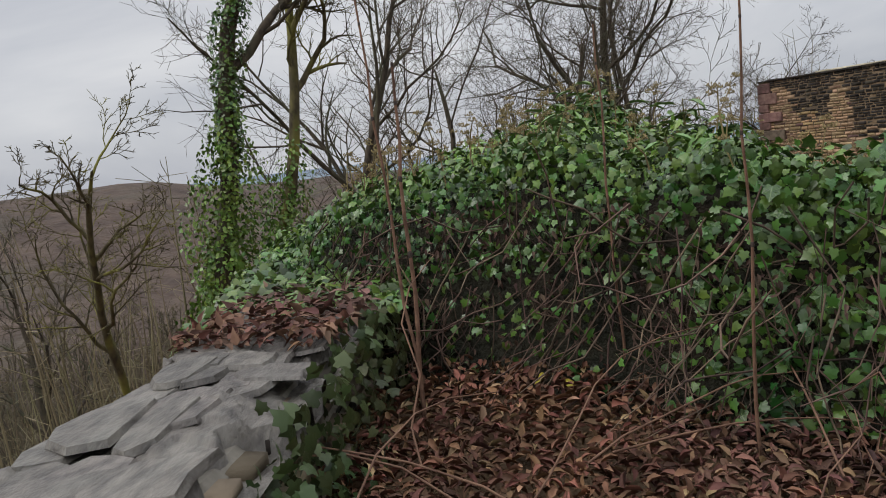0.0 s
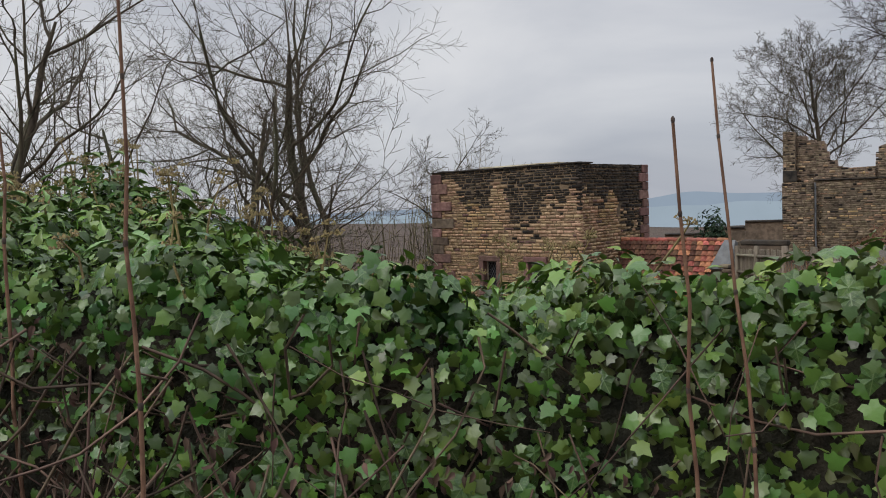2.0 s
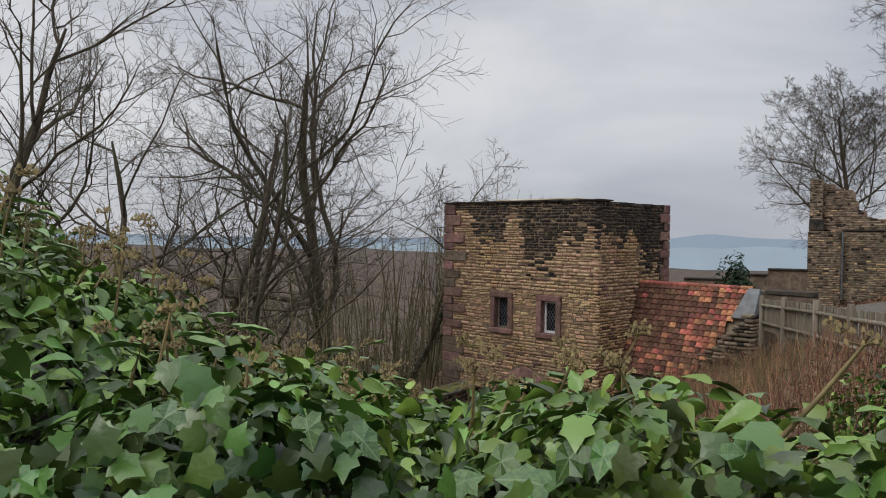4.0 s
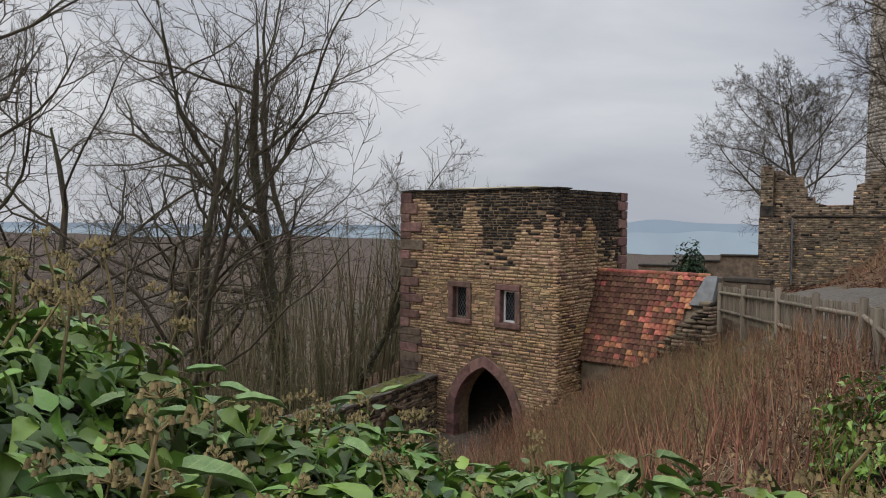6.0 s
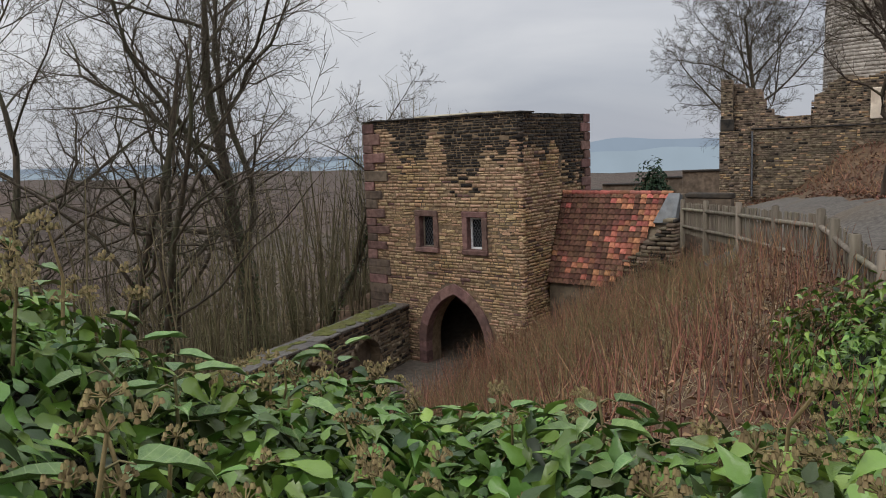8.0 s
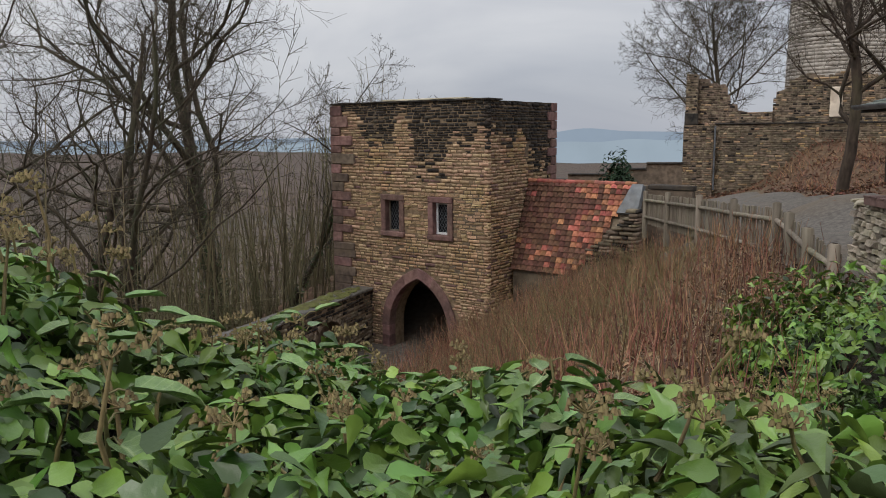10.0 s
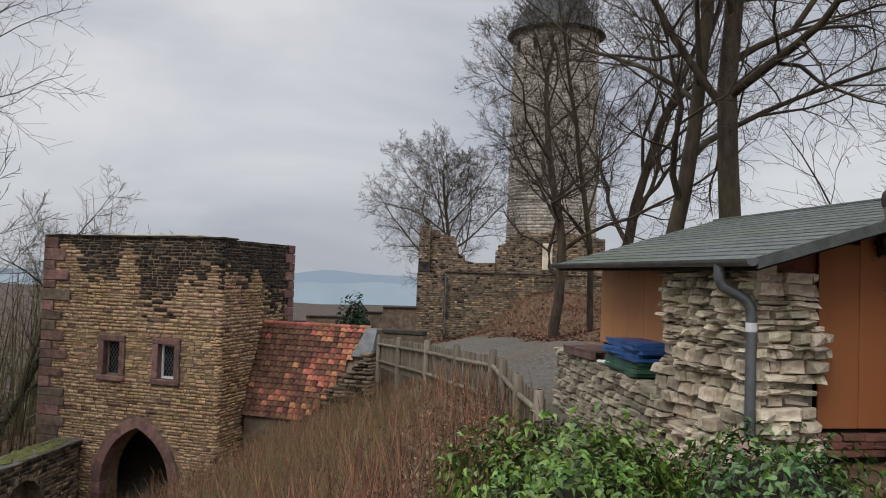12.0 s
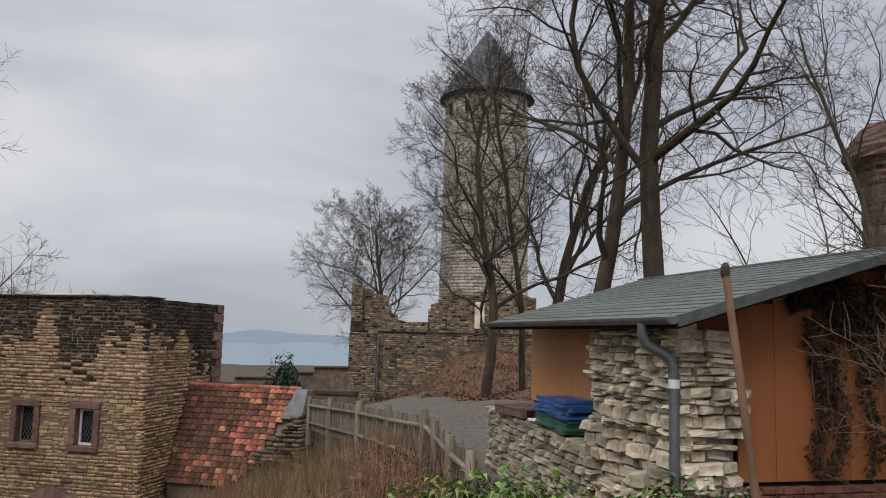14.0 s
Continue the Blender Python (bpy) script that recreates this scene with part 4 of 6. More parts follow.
    for k in range(n):
        bm.faces.new((ring0[k], ring0[k + 1], ring1[k + 1], ring1[k]))
    bm.faces.new(ring0)
    gut = part("gutter", bm, M_ZINC, s, "zinc half-round gutter")
    gut.modifiers.new("thick", "SOLIDIFY").thickness = 0.006
    pipe = [(-0.36, 0.02, 2.05), (-0.36, 0.02, 1.93), (-0.33, 0.01, 1.84), (-0.2, -0.02, 1.77), (-0.1, -0.05, 1.71), (-0.06, -0.06, 1.62), (-0.05, -0.06, 1.4), (-0.05, -0.06, 0.36)]
    v, q = tubes([(pipe, [0.052] * 8)], 12)
    p = from_arrays("downpipe", v, q, M_ZINC, s, "dark zinc downpipe", smooth=True)
    for zz, hh, mt, nm in ((1.5, 0.05, M_ZINC, "pipe_collar"), (1.4, 0.09, M_WHITE, "label_sticker"), (1.24, 0.04, M_ZINC, "pipe_collar"), (0.52, 0.05, M_ZINC, "pipe_collar"), (0.15, 0.22, M_PINK, "clay_socket")):
        rr = 0.057 if nm != "clay_socket" else 0.07
        v, q = tubes([([(-0.05, -0.06, zz), (-0.05, -0.06, zz + hh)], [rr, rr])], 12)
        from_arrays(nm, v, q, mt, p, smooth=True)
    # rubble pillar of layered limestone
    pil = part("pillar_core", boxed(0.1, 0.7, 0.06, 1.96, -0.5, 2.0), M_LIMEBACK, s, "core of the layered limestone pillar")
    var = stone_variants(M_LIME)
    for face in (0, 1):
        z = -0.35
        while z < 1.98:
            h = rng.choice((0.04, 0.05, 0.06, 0.08, 0.11, 0.15)) * rng.uniform(0.85, 1.15)
            x, end = (-0.02, 2.0 + 0.05 * math.sin(z * 9)) if face == 0 else (0.0, 0.7 + 0.07 * math.sin(z * 7))
            while x < end:
                l = rng.uniform(0.09, 0.22) * rng.choice((1, 1, 1.7))
                l = min(l, end - x + 0.03)
                o = new("stone", rng.choice(var))
                o.parent = pil
                dep = rng.uniform(0.15, 0.32)
                out = rng.uniform(-0.07, 0.085) + 0.05 * math.sin(z * 5 + x * 3) + 0.03 * math.sin(x * 11 + z * 2)
                m = Matrix.Translation((0.08 - out + dep / 2 - 0.12, x + l / 2, z + h / 2)) @ Matrix.Rotation(math.pi * -0.5, 4, "Z") if face == 0 else Matrix.Translation((x + l / 2, 0.06 - out + dep / 2 - 0.1, z + h / 2))
                o.matrix_basis = m @ pose(0, 0, 0, rng.uniform(-6, 6), rng.uniform(-5, 5), rng.uniform(-7, 7)) @ Matrix.Diagonal((l * 0.97, dep, h, 1))
                x += l
            z += h
    return s


make_shed()


def make_low_wall():
    w = thing("retaining_wall", SHED, "low pale rubble retaining wall beside the shed", "wall")
    part("wall_core", boxed(-0.02, 0.44, 1.95, 5.9, -1.6, 0.5), M_LIMEBACK, w)
    var = stone_variants(M_RETAIN)
    z = -1.4
    while z < 0.5:
        h = rng.uniform(0.06, 0.13)
        y = 1.97
        while y < 5.9:
            l = rng.uniform(0.12, 0.34)
            o = new("stone", rng.choice(var))
            o.parent = w
            o.matrix_basis = Matrix.Translation((-0.02 + rng.uniform(-0.02, 0.03), y + l / 2, z + h / 2 + 0.03 * (y - 1.9))) @ Matrix.Rotation(-math.pi / 2, 4, "Z") @ pose(0, 0, 0, rng.uniform(-4, 4), rng.uniform(-3, 3), rng.uniform(-5, 5)) @ Matrix.Diagonal((l * 0.95, 0.2, h * 0.95, 1))
            y += l
        z += h
    for k in range(13):
        y = 1.99 + k * 0.3
        part("cap_stone", boxed(-0.09, 0.45, y, y + 0.29, 0.46 + 0.009 * k, 0.55 + 0.009 * k, 0.015, 0.02), M_RETAIN, w)


make_low_wall()


def make_pallet():
    p = thing("pallet", SHED @ pose(0.12, 4.75, 0.665, 0, 0, 4), "dark brown wooden pallet on the retaining wall", "pallet")
    for k in range(5):
        part("deck_board", boxed(-0.3, 0.3, -0.55 + k * 0.225, -0.37 + k * 0.225, 0.09, 0.115, 0.004), M_PALLET, p)
    for k in range(3):
        part("bearer", boxed(-0.29 + k * 0.24, -0.2 + k * 0.24, -0.55, 0.53, -0.02, 0.09, 0.005), M_PALLET, p)


def make_stack():
    for k in range(9):
        mat = M_GREENP if k < 4 else M_BLUE
        lab = ("dark green" if k < 4 else "blue") + " flat plastic board in a stack"
        h = 0.05
        t = thing("plastic_board", SHED @ pose(0.17 + rng.uniform(-.03, .03), 3.1 + rng.uniform(-.07, .07), 0.595 + k * h, 0, 0, rng.uniform(-8, 8)), lab, "board", "boards stacked on the retaining wall")
        part("board", boxed(-0.26, 0.26, -0.52, 0.52, 0.004, h - 0.012, 0.006), mat, t)
        part("rim", boxed(-0.27, 0.27, -0.53, -0.5, 0.0, h, 0.004), mat, t)
        part("rim", boxed(-0.27, -0.24, -0.5, 0.53, 0.0, h, 0.004), mat, t)
    bm = bmesh.new()
    bmesh.ops.create_icosphere(bm, subdivisions=3, radius=0.1)
    for v in bm.verts:
        v.co *= 1 + 0.5 * noise.noise(v.co * 14)
        v.co.z *= 0.35
        v.co.y *= 1.8
    o = part("plastic_bag", bm, M_WHITE)
    o.matrix_world = SHED @ pose(-0.02, 3.85, 0.65)
    tagged(o, "crumpled white plastic bag on the wall", "bag")


make_pallet()
make_stack()

# ---- castle ruin and keep ----
RUIN = pose(34.68, 34.28, 0, 0, 0, math.degrees(math.atan2(-0.788, 0.616)))


def make_ruin():
    r_ = thing("castle_ruin", RUIN, "broken rubble walls of a ruined castle", "ruin")

    def jag(x0, x1, tops, seed):
        rr = random.Random(seed)
        pts = [(x1, -2.2), (x0, -2.2)]
        out = []
        for (a, za), (b, zb) in zip(tops[:-1], tops[1:]):
            n = max(1, int((b - a) / 0.35))
            for k in range(n):
                t = k / n
                z = za + (zb - za) * t
                out.append((a + (b - a) * t, z))
                if abs(zb - za) > 0.2:
                    out.append((a + (b - a) * (k + 1) / n - 0.02, z + rr.uniform(-0.05, 0.05)))
        out.append(tops[-1])
        return pts + out

    def face(name, x0, x1, tops, y, thick, seed, mats, ch):
        def inside(x, z):
            zt = np.interp(x, [p[0] for p in tops], [p[1] for p in tops])
            return z > zt - 0.02
        o = part(name, prism(bmesh.new(), jag(x0, x1, tops, seed), y + 0.03, y + thick), M_GREYSTONE, r_)
        st = courses(x0, x1, -2.0, max(p[1] for p in tops), 0.07, 0.15, 0.14, 0.42, inside, seed=seed)
        lay("rubble", o, st, pose(0, y + 0.03, 0), mats, ch, seed=seed)
    mats = [M_GREYSTONE, M_DARKSTONE, M_STONE]
    ch = lambda x, z, r: (1 if r.random() < 0.05 + 0.1 * (z > 1.5) else (2 if r.random() < 0.16 else 0))  # noqa: E731
    face("terrace_wall", 0, 12, [(0, 1.95), (12, 1.95)], 0, 1.0, 41, mats, ch)
    part("wall_capping", boxed(1.6, 12, -0.08, 1.05, 1.97, 2.06, 0.03), M_DARKSTONE, r_)
    face("buttress", 0.0, 1.6, [(0, 1.92), (1.6, 1.92)], -0.3, 0.32, 42, mats, ch)
    face("pier", 0.0, 0.62, [(0, 4.78), (0.62, 4.72)], 0.3, 0.8, 43, mats, ch)
    part("corbel", boxed(0.0, 0.72, 0.1, 0.4, 1.97, 2.6, 0.04, 0.03), M_DARKSTONE, r_)
    face("broken_wall", 0.62, 4.5, [(0.62, 4.5), (1.2, 4.25), (2.05, 4.05), (2.15, 3.6), (2.3, 3.1), (2.7, 2.75), (3.3, 2.62), (4.5, 2.65)], 0.7, 0.8, 44, mats, ch)
    face("tower_stump", 4.5, 11, [(4.5, 2.9), (4.65, 3.7), (5.1, 3.85), (5.3, 4.3), (6.1, 4.65), (7.0, 4.4), (8, 4.8), (9.5, 4.4), (11, 4.2)], 1.2, 1.0, 46, mats, ch)
    part("blocked_window", boxed(7.3, 7.9, 1.1, 1.3, 2.3, 3.9, 0.04), M_LIME, r_, "pale plastered patch on the stump")
    part("drain_pole", from_pole((1.68, -0.3, -1.6), (1.68, -0.3, 1.9), 0.05), M_ZINC, r_)


def from_pole(a, b, r):
    bm = bmesh.new()
    v, f = tubes([([a, b], [r, r])], 8)
    vv = [bm.verts.new(p) for p in v]
    for q in f:
        bm.faces.new([vv[i] for i in q])
    return bm


make_ruin()


def make_yard_wall():
    w = thing("yard_wall", pose(34.9, 34.2, 0, 0, 0, 137), "low rubble yard wall with slab capping", "wall")
    for k in range(5):
        z = -0.1 - k * 0.32
        part("wall_stretch", boxed(k * 2.2, k * 2.2 + 2.19, -0.3, 0.3, z - 2.6, z - 0.1), M_GREYSTONE, w)
        part("cap_slab", boxed(k * 2.2, k * 2.2 + 2.19, -0.4, 0.4, z - 0.098, z, 0.02), M_DARKSTONE, w)


make_yard_wall()


def make_keep():
    c = (55.5, 39.4)
    k = thing("keep_tower", pose(c[0], c[1], 0), "round pale stone castle keep with conical slate roof", "tower")
    n, R = 40, 3.6
    prof = [(R + 0.25, -4), (R + 0.12, 4), (R, 12), (R - 0.05, 21.8)]
    v, f = tubes([([(0, 0, z) for _, z in prof], [r for r, _ in prof])], n)
    body = from_arrays("shaft", v, f, M_TOWER, k, smooth=True)
    # courses of ashlar on the side that faces the path
    vs, fs, base = [], [], 0
    r = random.Random(61)
    z = -1.0
    while z < 21.6:
        h = r.uniform(0.2, 0.32)
        a = 0.0
        rad = np.interp(z, [p[1] for p in prof], [p[0] for p in prof])
        while a < 2 * math.pi:
            da = r.uniform(0.3, 0.7) / rad
            out = r.uniform(0.006, 0.016)
            aa = [a + 0.0012, a + da - 0.0012]
            q = [((rad + o_) * math.cos(t), (rad + o_) * math.sin(t), zz) for o_ in (-0.05, out) for zz in (z + 0.004, z + h - 0.004) for t in aa]
            vs += q
            fs += [[base + i for i in w] for w in ((4, 5, 7, 6), (0, 1, 5, 4), (2, 6, 7, 3), (0, 4, 6, 2), (1, 3, 7, 5))]
            base += 8
            a += da
        z += h
    o = from_arrays("ashlar", vs, fs, M_TOWERSTONE, body)
    o["kind"] = "stuff"
    v, f = tubes([([(0, 0, 21.7), (0, 0, 22.0), (0, 0, 22.05)], [3.75, 3.95, 3.9])], n)
    from_arrays("eaves_ring", v, f, M_DARK, k, smooth=True)
    steps, vs, fs, base = 26, [], [], 0
    for i in range(steps):
        t0, t1 = i / steps, (i + 1) / steps
        r0, r1 = 4.05 * (1 - t0) ** 0.92, 4.05 * (1 - t1) ** 0.92
        z0, z1 = 21.95 + 6.3 * t0, 21.95 + 6.3 * t1 + 0.06
        m = max(8, int(2 * math.pi * r0 / 0.42))
        for q in range(m):
            a0, a1 = 2 * math.pi * q / m, 2 * math.pi * (q + 0.97) / m
            j = r.uniform(0, 0.02)
            vs += [((r0 + 0.04 + j) * math.cos(a0), (r0 + 0.04 + j) * math.sin(a0), z0), ((r0 + 0.04 + j) * math.cos(a1), (r0 + 0.04 + j) * math.sin(a1), z0),
                   (r1 * math.cos(a1), r1 * math.sin(a1), z1), (r1 * math.cos(a0), r1 * math.sin(a0), z1)]
            fs.append([base, base + 1, base + 2, base + 3])
            base += 4
    o = from_arrays("slate_roof", vs, fs, M_SLATE, k, "conical grey slate roof")
    # solid near-black blocks stand for the shade within the openings
    for a in (-150, -128, -172, 160):
        m = pose(0, 0, 0, 0, 0, a + 90)
        bm = boxed(-0.14, 0.14, -3.68, -3.3, 20.2, 21.1, 0.02)
        bmesh.ops.transform(bm, verts=bm.verts, matrix=m)
        part("arrow_slit", bm, M_DARK, k)


M_TOWERSTONE = material("keep_ashlar", (0.33, 0.295, 0.25), (0.48, 0.435, 0.375), 1.5, 0.92, 0.5, 8, (0.22, 0.19, 0.15), 0.3, 0.6, 0.08, True)
make_keep()


def make_pillar_ruin():
    o = thing("gate_pillar", pose(22.88, 4.75, 0), "round brown stone column with a broken capital", "pillar")

    def drum(name, z0, z1, r0, r1, mat, seed, rough):
        n, k = 20, 4
        r, bm, rings = random.Random(seed), bmesh.new(), []
        for i in range(k + 1):
            t = i / k
            rad = r0 + (r1 - r0) * t - (0.02 if i in (0, k) else 0)
            rings.append([bm.verts.new((math.cos(a) * (rad + r.uniform(-rough, rough)), math.sin(a) * (rad + r.uniform(-rough, rough)), z0 + (z1 - z0) * t + (r.uniform(-rough, rough) if i == k else 0)))
                          for a in (2 * math.pi * q / n for q in range(n))])
        for a, b in zip(rings[:-1], rings[1:]):
            for q in range(n):
                bm.faces.new((a[q], a[(q + 1) % n], b[(q + 1) % n], b[q]))
        bm.faces.new(rings[0][::-1])
        bm.faces.new(rings[-1])
        part(name, bm, mat, o)
    z = 0.2
    for i in range(11):
        drum("drum", z, z + 0.49, 0.74, 0.73, M_QUOIN, 300 + i, 0.012)
        z += 0.5
    for i, (h, a, b) in enumerate(((0.3, 0.76, 0.86), (0.28, 0.9, 1.06), (0.34, 1.12, 1.1), (0.3, 1.0, 0.86), (0.26, 0.84, 0.6))):
        drum("capital_course", z, z + h, a, b, M_QUOIN if i % 2 else M_RED, 320 + i, 0.05)
        z += h + 0.004


make_pillar_ruin()


# ---- trees ----
def grow(seed, height, radius, levels=4, spread_=0.9, kids=(10, 8, 7, 5), up=0.3, wander=0.15, lean=(0, 0), base_clear=0.3, droop=0.0, taper=0.7, ratio=0.72, thin=0.007, limb=1.0, tall=0.86):
    """Branches of a bare tree, by level: lists of (points, radii)."""
    r = random.Random(seed)
    out = [[] for _ in range(levels + 1)]

    def branch(p, d, length, rad, lev):
        n = (12, 8, 5, 3, 1)[min(lev, 4)]
        pts, rads = [p.copy()], [rad]
        q, dd = p.copy(), d.normalized()
        for i in range(n):
            w = wander * (1.15 if lev else 0.5)
            dd = dd + Vector((r.gauss(0, w), r.gauss(0, w), r.gauss(0, w * 0.7)))
            dd.z += (up if lev else 0.12) * 0.25 - droop * (lev >= 2) * 0.3
            dd.normalize()
            q = q + dd * (length / n)
            pts.append(q.copy())
            rads.append(max(thin, rad * (1 - taper * (i + 1) / n)))
        rads[-1] = max(thin * 0.6, rads[-1] * 0.55)
        out[lev].append(([tuple(v) for v in pts], rads))
        if lev >= levels:
            return
        k = kids[lev]
        for i in range(k):
            t = base_clear + (1 - base_clear) * (i + r.random()) / k if lev == 0 else 0.18 + 0.82 * (i + r.random()) / k
            t = min(t, 0.985)
            f = t * n
            a = int(f)
            pos = Vector(pts[a]).lerp(Vector(pts[min(a + 1, n)]), f - a)
            axis = (Vector(pts[min(a + 1, n)]) - Vector(pts[a])).normalized()
            side = axis.orthogonal().normalized()
            side.rotate(Matrix.Rotation(i * 2.4 + r.uniform(-0.6, 0.6), 3, axis))
            ang = r.uniform(0.55, 1.0) * spread_
            nd = axis * math.cos(ang) + side * math.sin(ang)
            rr = rads[a] * r.uniform(0.42, ratio)
            ll = length * (r.uniform(0.42, 0.66) * (1.2 - 0.75 * t) * limb if lev == 0 else r.uniform(0.3, 0.6) * (1.1 - 0.5 * t))
            branch(pos, nd, ll, max(rr, thin), lev + 1)
    branch(Vector((0, 0, -0.6)), Vector((lean[0], lean[1], 1)), height * tall, radius, 0)
    return out


def tree_meshes(levels_):
    trunk = tubes(levels_[0], 10)
    rest = [tubes(b, s) for b, s in zip(levels_[1:], (6, 4, 3, 3)) if b]
    return trunk, merged(rest)


def bare_tree(m, seed, height, radius, label, bark=None, **kw):
    lv = grow(seed, height, radius, **kw)
    t = thing("bare_tree", m, label, "tree")
    tr, cr = tree_meshes(lv)
    from_arrays("trunk", *tr, bark or M_BARK, t, smooth=True)
    from_arrays("crown", *cr, bark or M_BARK, t, smooth=True)
    return t, lv


def mirrored(half, mid, rise):
    """A leaf outline from its left half (base first, tip last), the middle point, and fan triangles."""
    pts = half + [(-x, y, z) for x, y, z in half[-2:0:-1]] + [(0, mid, rise)]
    n = len(pts) - 1
    return pts, [(n, k, (k + 1) % n) for k in range(n)]


LEAF_SHAPES = {
    "lobed": mirrored([(0, 0, 0), (-0.2, -0.16, -0.03), (-0.5, -0.05, -0.08), (-0.4, 0.21, 0.01), (-0.53, 0.46, -0.08), (-0.27, 0.64, 0.02), (0, 1.06, -0.14)], 0.36, 0.05),
    "oval": mirrored([(0, 0, 0), (-0.2, 0.11, 0.06), (-0.28, 0.32, 0.08), (-0.15, 0.68, 0.02), (0, 1.16, -0.22)], 0.42, -0.02),
    "simple": ([(0, 0, 0), (-0.36, 0.4, 0.05), (0, 1.0, -0.06), (0.36, 0.4, 0.05)], [(0, 2, 1), (0, 3, 2)]),
    "curled": mirrored([(0, 0, 0), (-0.2, 0.3, 0.16), (-0.12, 0.7, 0.12), (0, 1.0, -0.2)], 0.5, -0.05),
}


def leaf_cloud(pos, nor, size, shape, rnd, hang=0.6):
    """Leaves at the places pos whose faces look along nor, tips hanging: vertices and triangles."""
    base, tri = LEAF_SHAPES[shape]
    base, tri = np.array(base, float), np.array(tri)
    n = len(pos)
    nor = nor + rnd.normal(0, 0.5, (n, 3))
    nor /= np.linalg.norm(nor, axis=1, keepdims=True) + 1e-9
    tip = rnd.normal(0, 0.75, (n, 3)) + np.array([0, 0, -hang])
    tip -= nor * (tip * nor).sum(1, keepdims=True)
    tip /= np.linalg.norm(tip, axis=1, keepdims=True) + 1e-9
    x = np.cross(tip, nor)
    s = size * rnd.uniform(0.6, 1.2, n)
    b = base[None] * s[:, None, None]
    v = pos[:, None] + b[..., 0:1] * x[:, None] + b[..., 1:2] * tip[:, None] + b[..., 2:3] * nor[:, None]
    f = tri[None] + (np.arange(n) * len(base))[:, None, None]
    return v.reshape(-1, 3), f.reshape(-1, 3)


def ivy_on_trunk(parent, lv, n, h0, h1, size, thick, seed, mat=None, also=0):
    """Ivy that clothes a trunk from h0 to h1."""
    rnd = np.random.default_rng(seed)
    pts, rad = np.array(lv[0][0][0]), np.array(lv[0][0][1])
    z = rnd.uniform(h0, h1, n)
    z = h0 + (z - h0) * rnd.uniform(0.3, 1, n) ** 0.5
    c = np.stack([np.interp(z, pts[:, 2], pts[:, k]) for k in range(3)], -1)
    rr = np.interp(z, pts[:, 2], rad)
    a = rnd.uniform(0, 2 * np.pi, n)
    bulge = thick * (0.55 + 0.45 * np.sin(z * 1.7 + a * 2)) * np.sqrt(rnd.uniform(0.1, 1, n)) * (1 - 0.6 * ((z - h0) / (h1 - h0)) ** 2)
    nor = np.stack([np.cos(a), np.sin(a), 0.3 + 0 * a], -1)
    p = c + nor * (rr + bulge)[:, None] * (1, 1, 0)
    o = from_arrays("ivy", *leaf_cloud(p, nor, size, "simple", rnd), mat or M_IVY, parent, "green ivy climbing the trunk")
    return o


def gz(x, y):
    return float(ground_z(x, y))


def at_ground(x, y, turn=0, dz=0.0):
    return pose(x, y, gz(x, y) + dz, 0, 0, turn)


# big trees outside the lane wall
WOOD = "bare winter tree on the wooded slope"
t1, l1 = bare_tree(at_ground(8.9, 36.3, 200), 101, 22, 0.42, "large spreading bare tree with many upswept limbs", kids=(12, 9, 7, 6), spread_=1.15, base_clear=0.34, limb=1.3, thin=0.0075, ratio=0.58, up=0.2, wander=0.19)
ivy_on_trunk(t1, l1, 1500, 1, 12, 0.14, 0.4, 1, M_IVYDARK)
SPEC = [(2.6, 34.0, 102, 20, 0.26, (0.03, 0)), (-1.2, 34.0, 103, 21, 0.28, (0.05, 0)), (5.2, 39.5, 104, 21, 0.24, (-0.04, 0)), (12.5, 38.5, 106, 15, 0.2, (0.2, 0)), (29.2, 54.6, 107, 18.0, 0.24, (0, 0))]
for x, y, sd, h, r0, ln in SPEC:
    t, lv = bare_tree(at_ground(x, y, sd * 7), sd, h, r0, WOOD, lean=ln, kids=(10, 8, 7, 5), spread_=1.1, up=0.22, wander=0.19, limb=1.15, thin=0.007 if y < 45 else 0.01, base_clear=0.38, ratio=0.6)
    ivy_on_trunk(t, lv, 700, 1, 9 + sd % 5, 0.13, 0.28, sd, M_IVYDARK)
protos = []
for k, (h, ln) in enumerate(((19, (0.05, 0)), (17, (-0.08, 0)), (20, (0, 0.04)), (14, (0.15, 0)))):
    t, lv = bare_tree(at_ground(-3 + 8.5 * k, 49 + 3 * k, 60 * k), 150 + k, h, 0.17 + 0.02 * k, WOOD, lean=ln, kids=(8, 7, 5, 3), spread_=0.9, thin=0.01, base_clear=0.35, ratio=0.6)
    ivy_on_trunk(t, lv, 350, 1, 7 + k, 0.17, 0.3, 160 + k, M_IVYDARK)
    t["group"] = "trees of the wooded slope"
    protos.append(t)
# more of the wood: repeats of those, turned
spots = []
wr = random.Random(5)
tries = 0
while len(spots) < 33 and tries < 6000:
    tries += 1
    x, y = wr.uniform(-42, 34), wr.uniform(24, 90)
    dl = (x - LANE[0]) * LNOR[0] + (y - LANE[1]) * LNOR[1]
    if dl > -6.5 or any(math.hypot(x - a, y - b) < 3.2 for a, b in spots) or any(math.hypot(x - s_[0], y - s_[1]) < 2.5 for s_ in SPEC) or math.hypot(x - 8.9, y - 36.3) < 3.5:
        continue
    az = math.degrees(math.atan2(x - 1.7, y - 2.3))
    if az > 27 or (az > 20 and y < 45):
        continue
    spots.append((x, y))
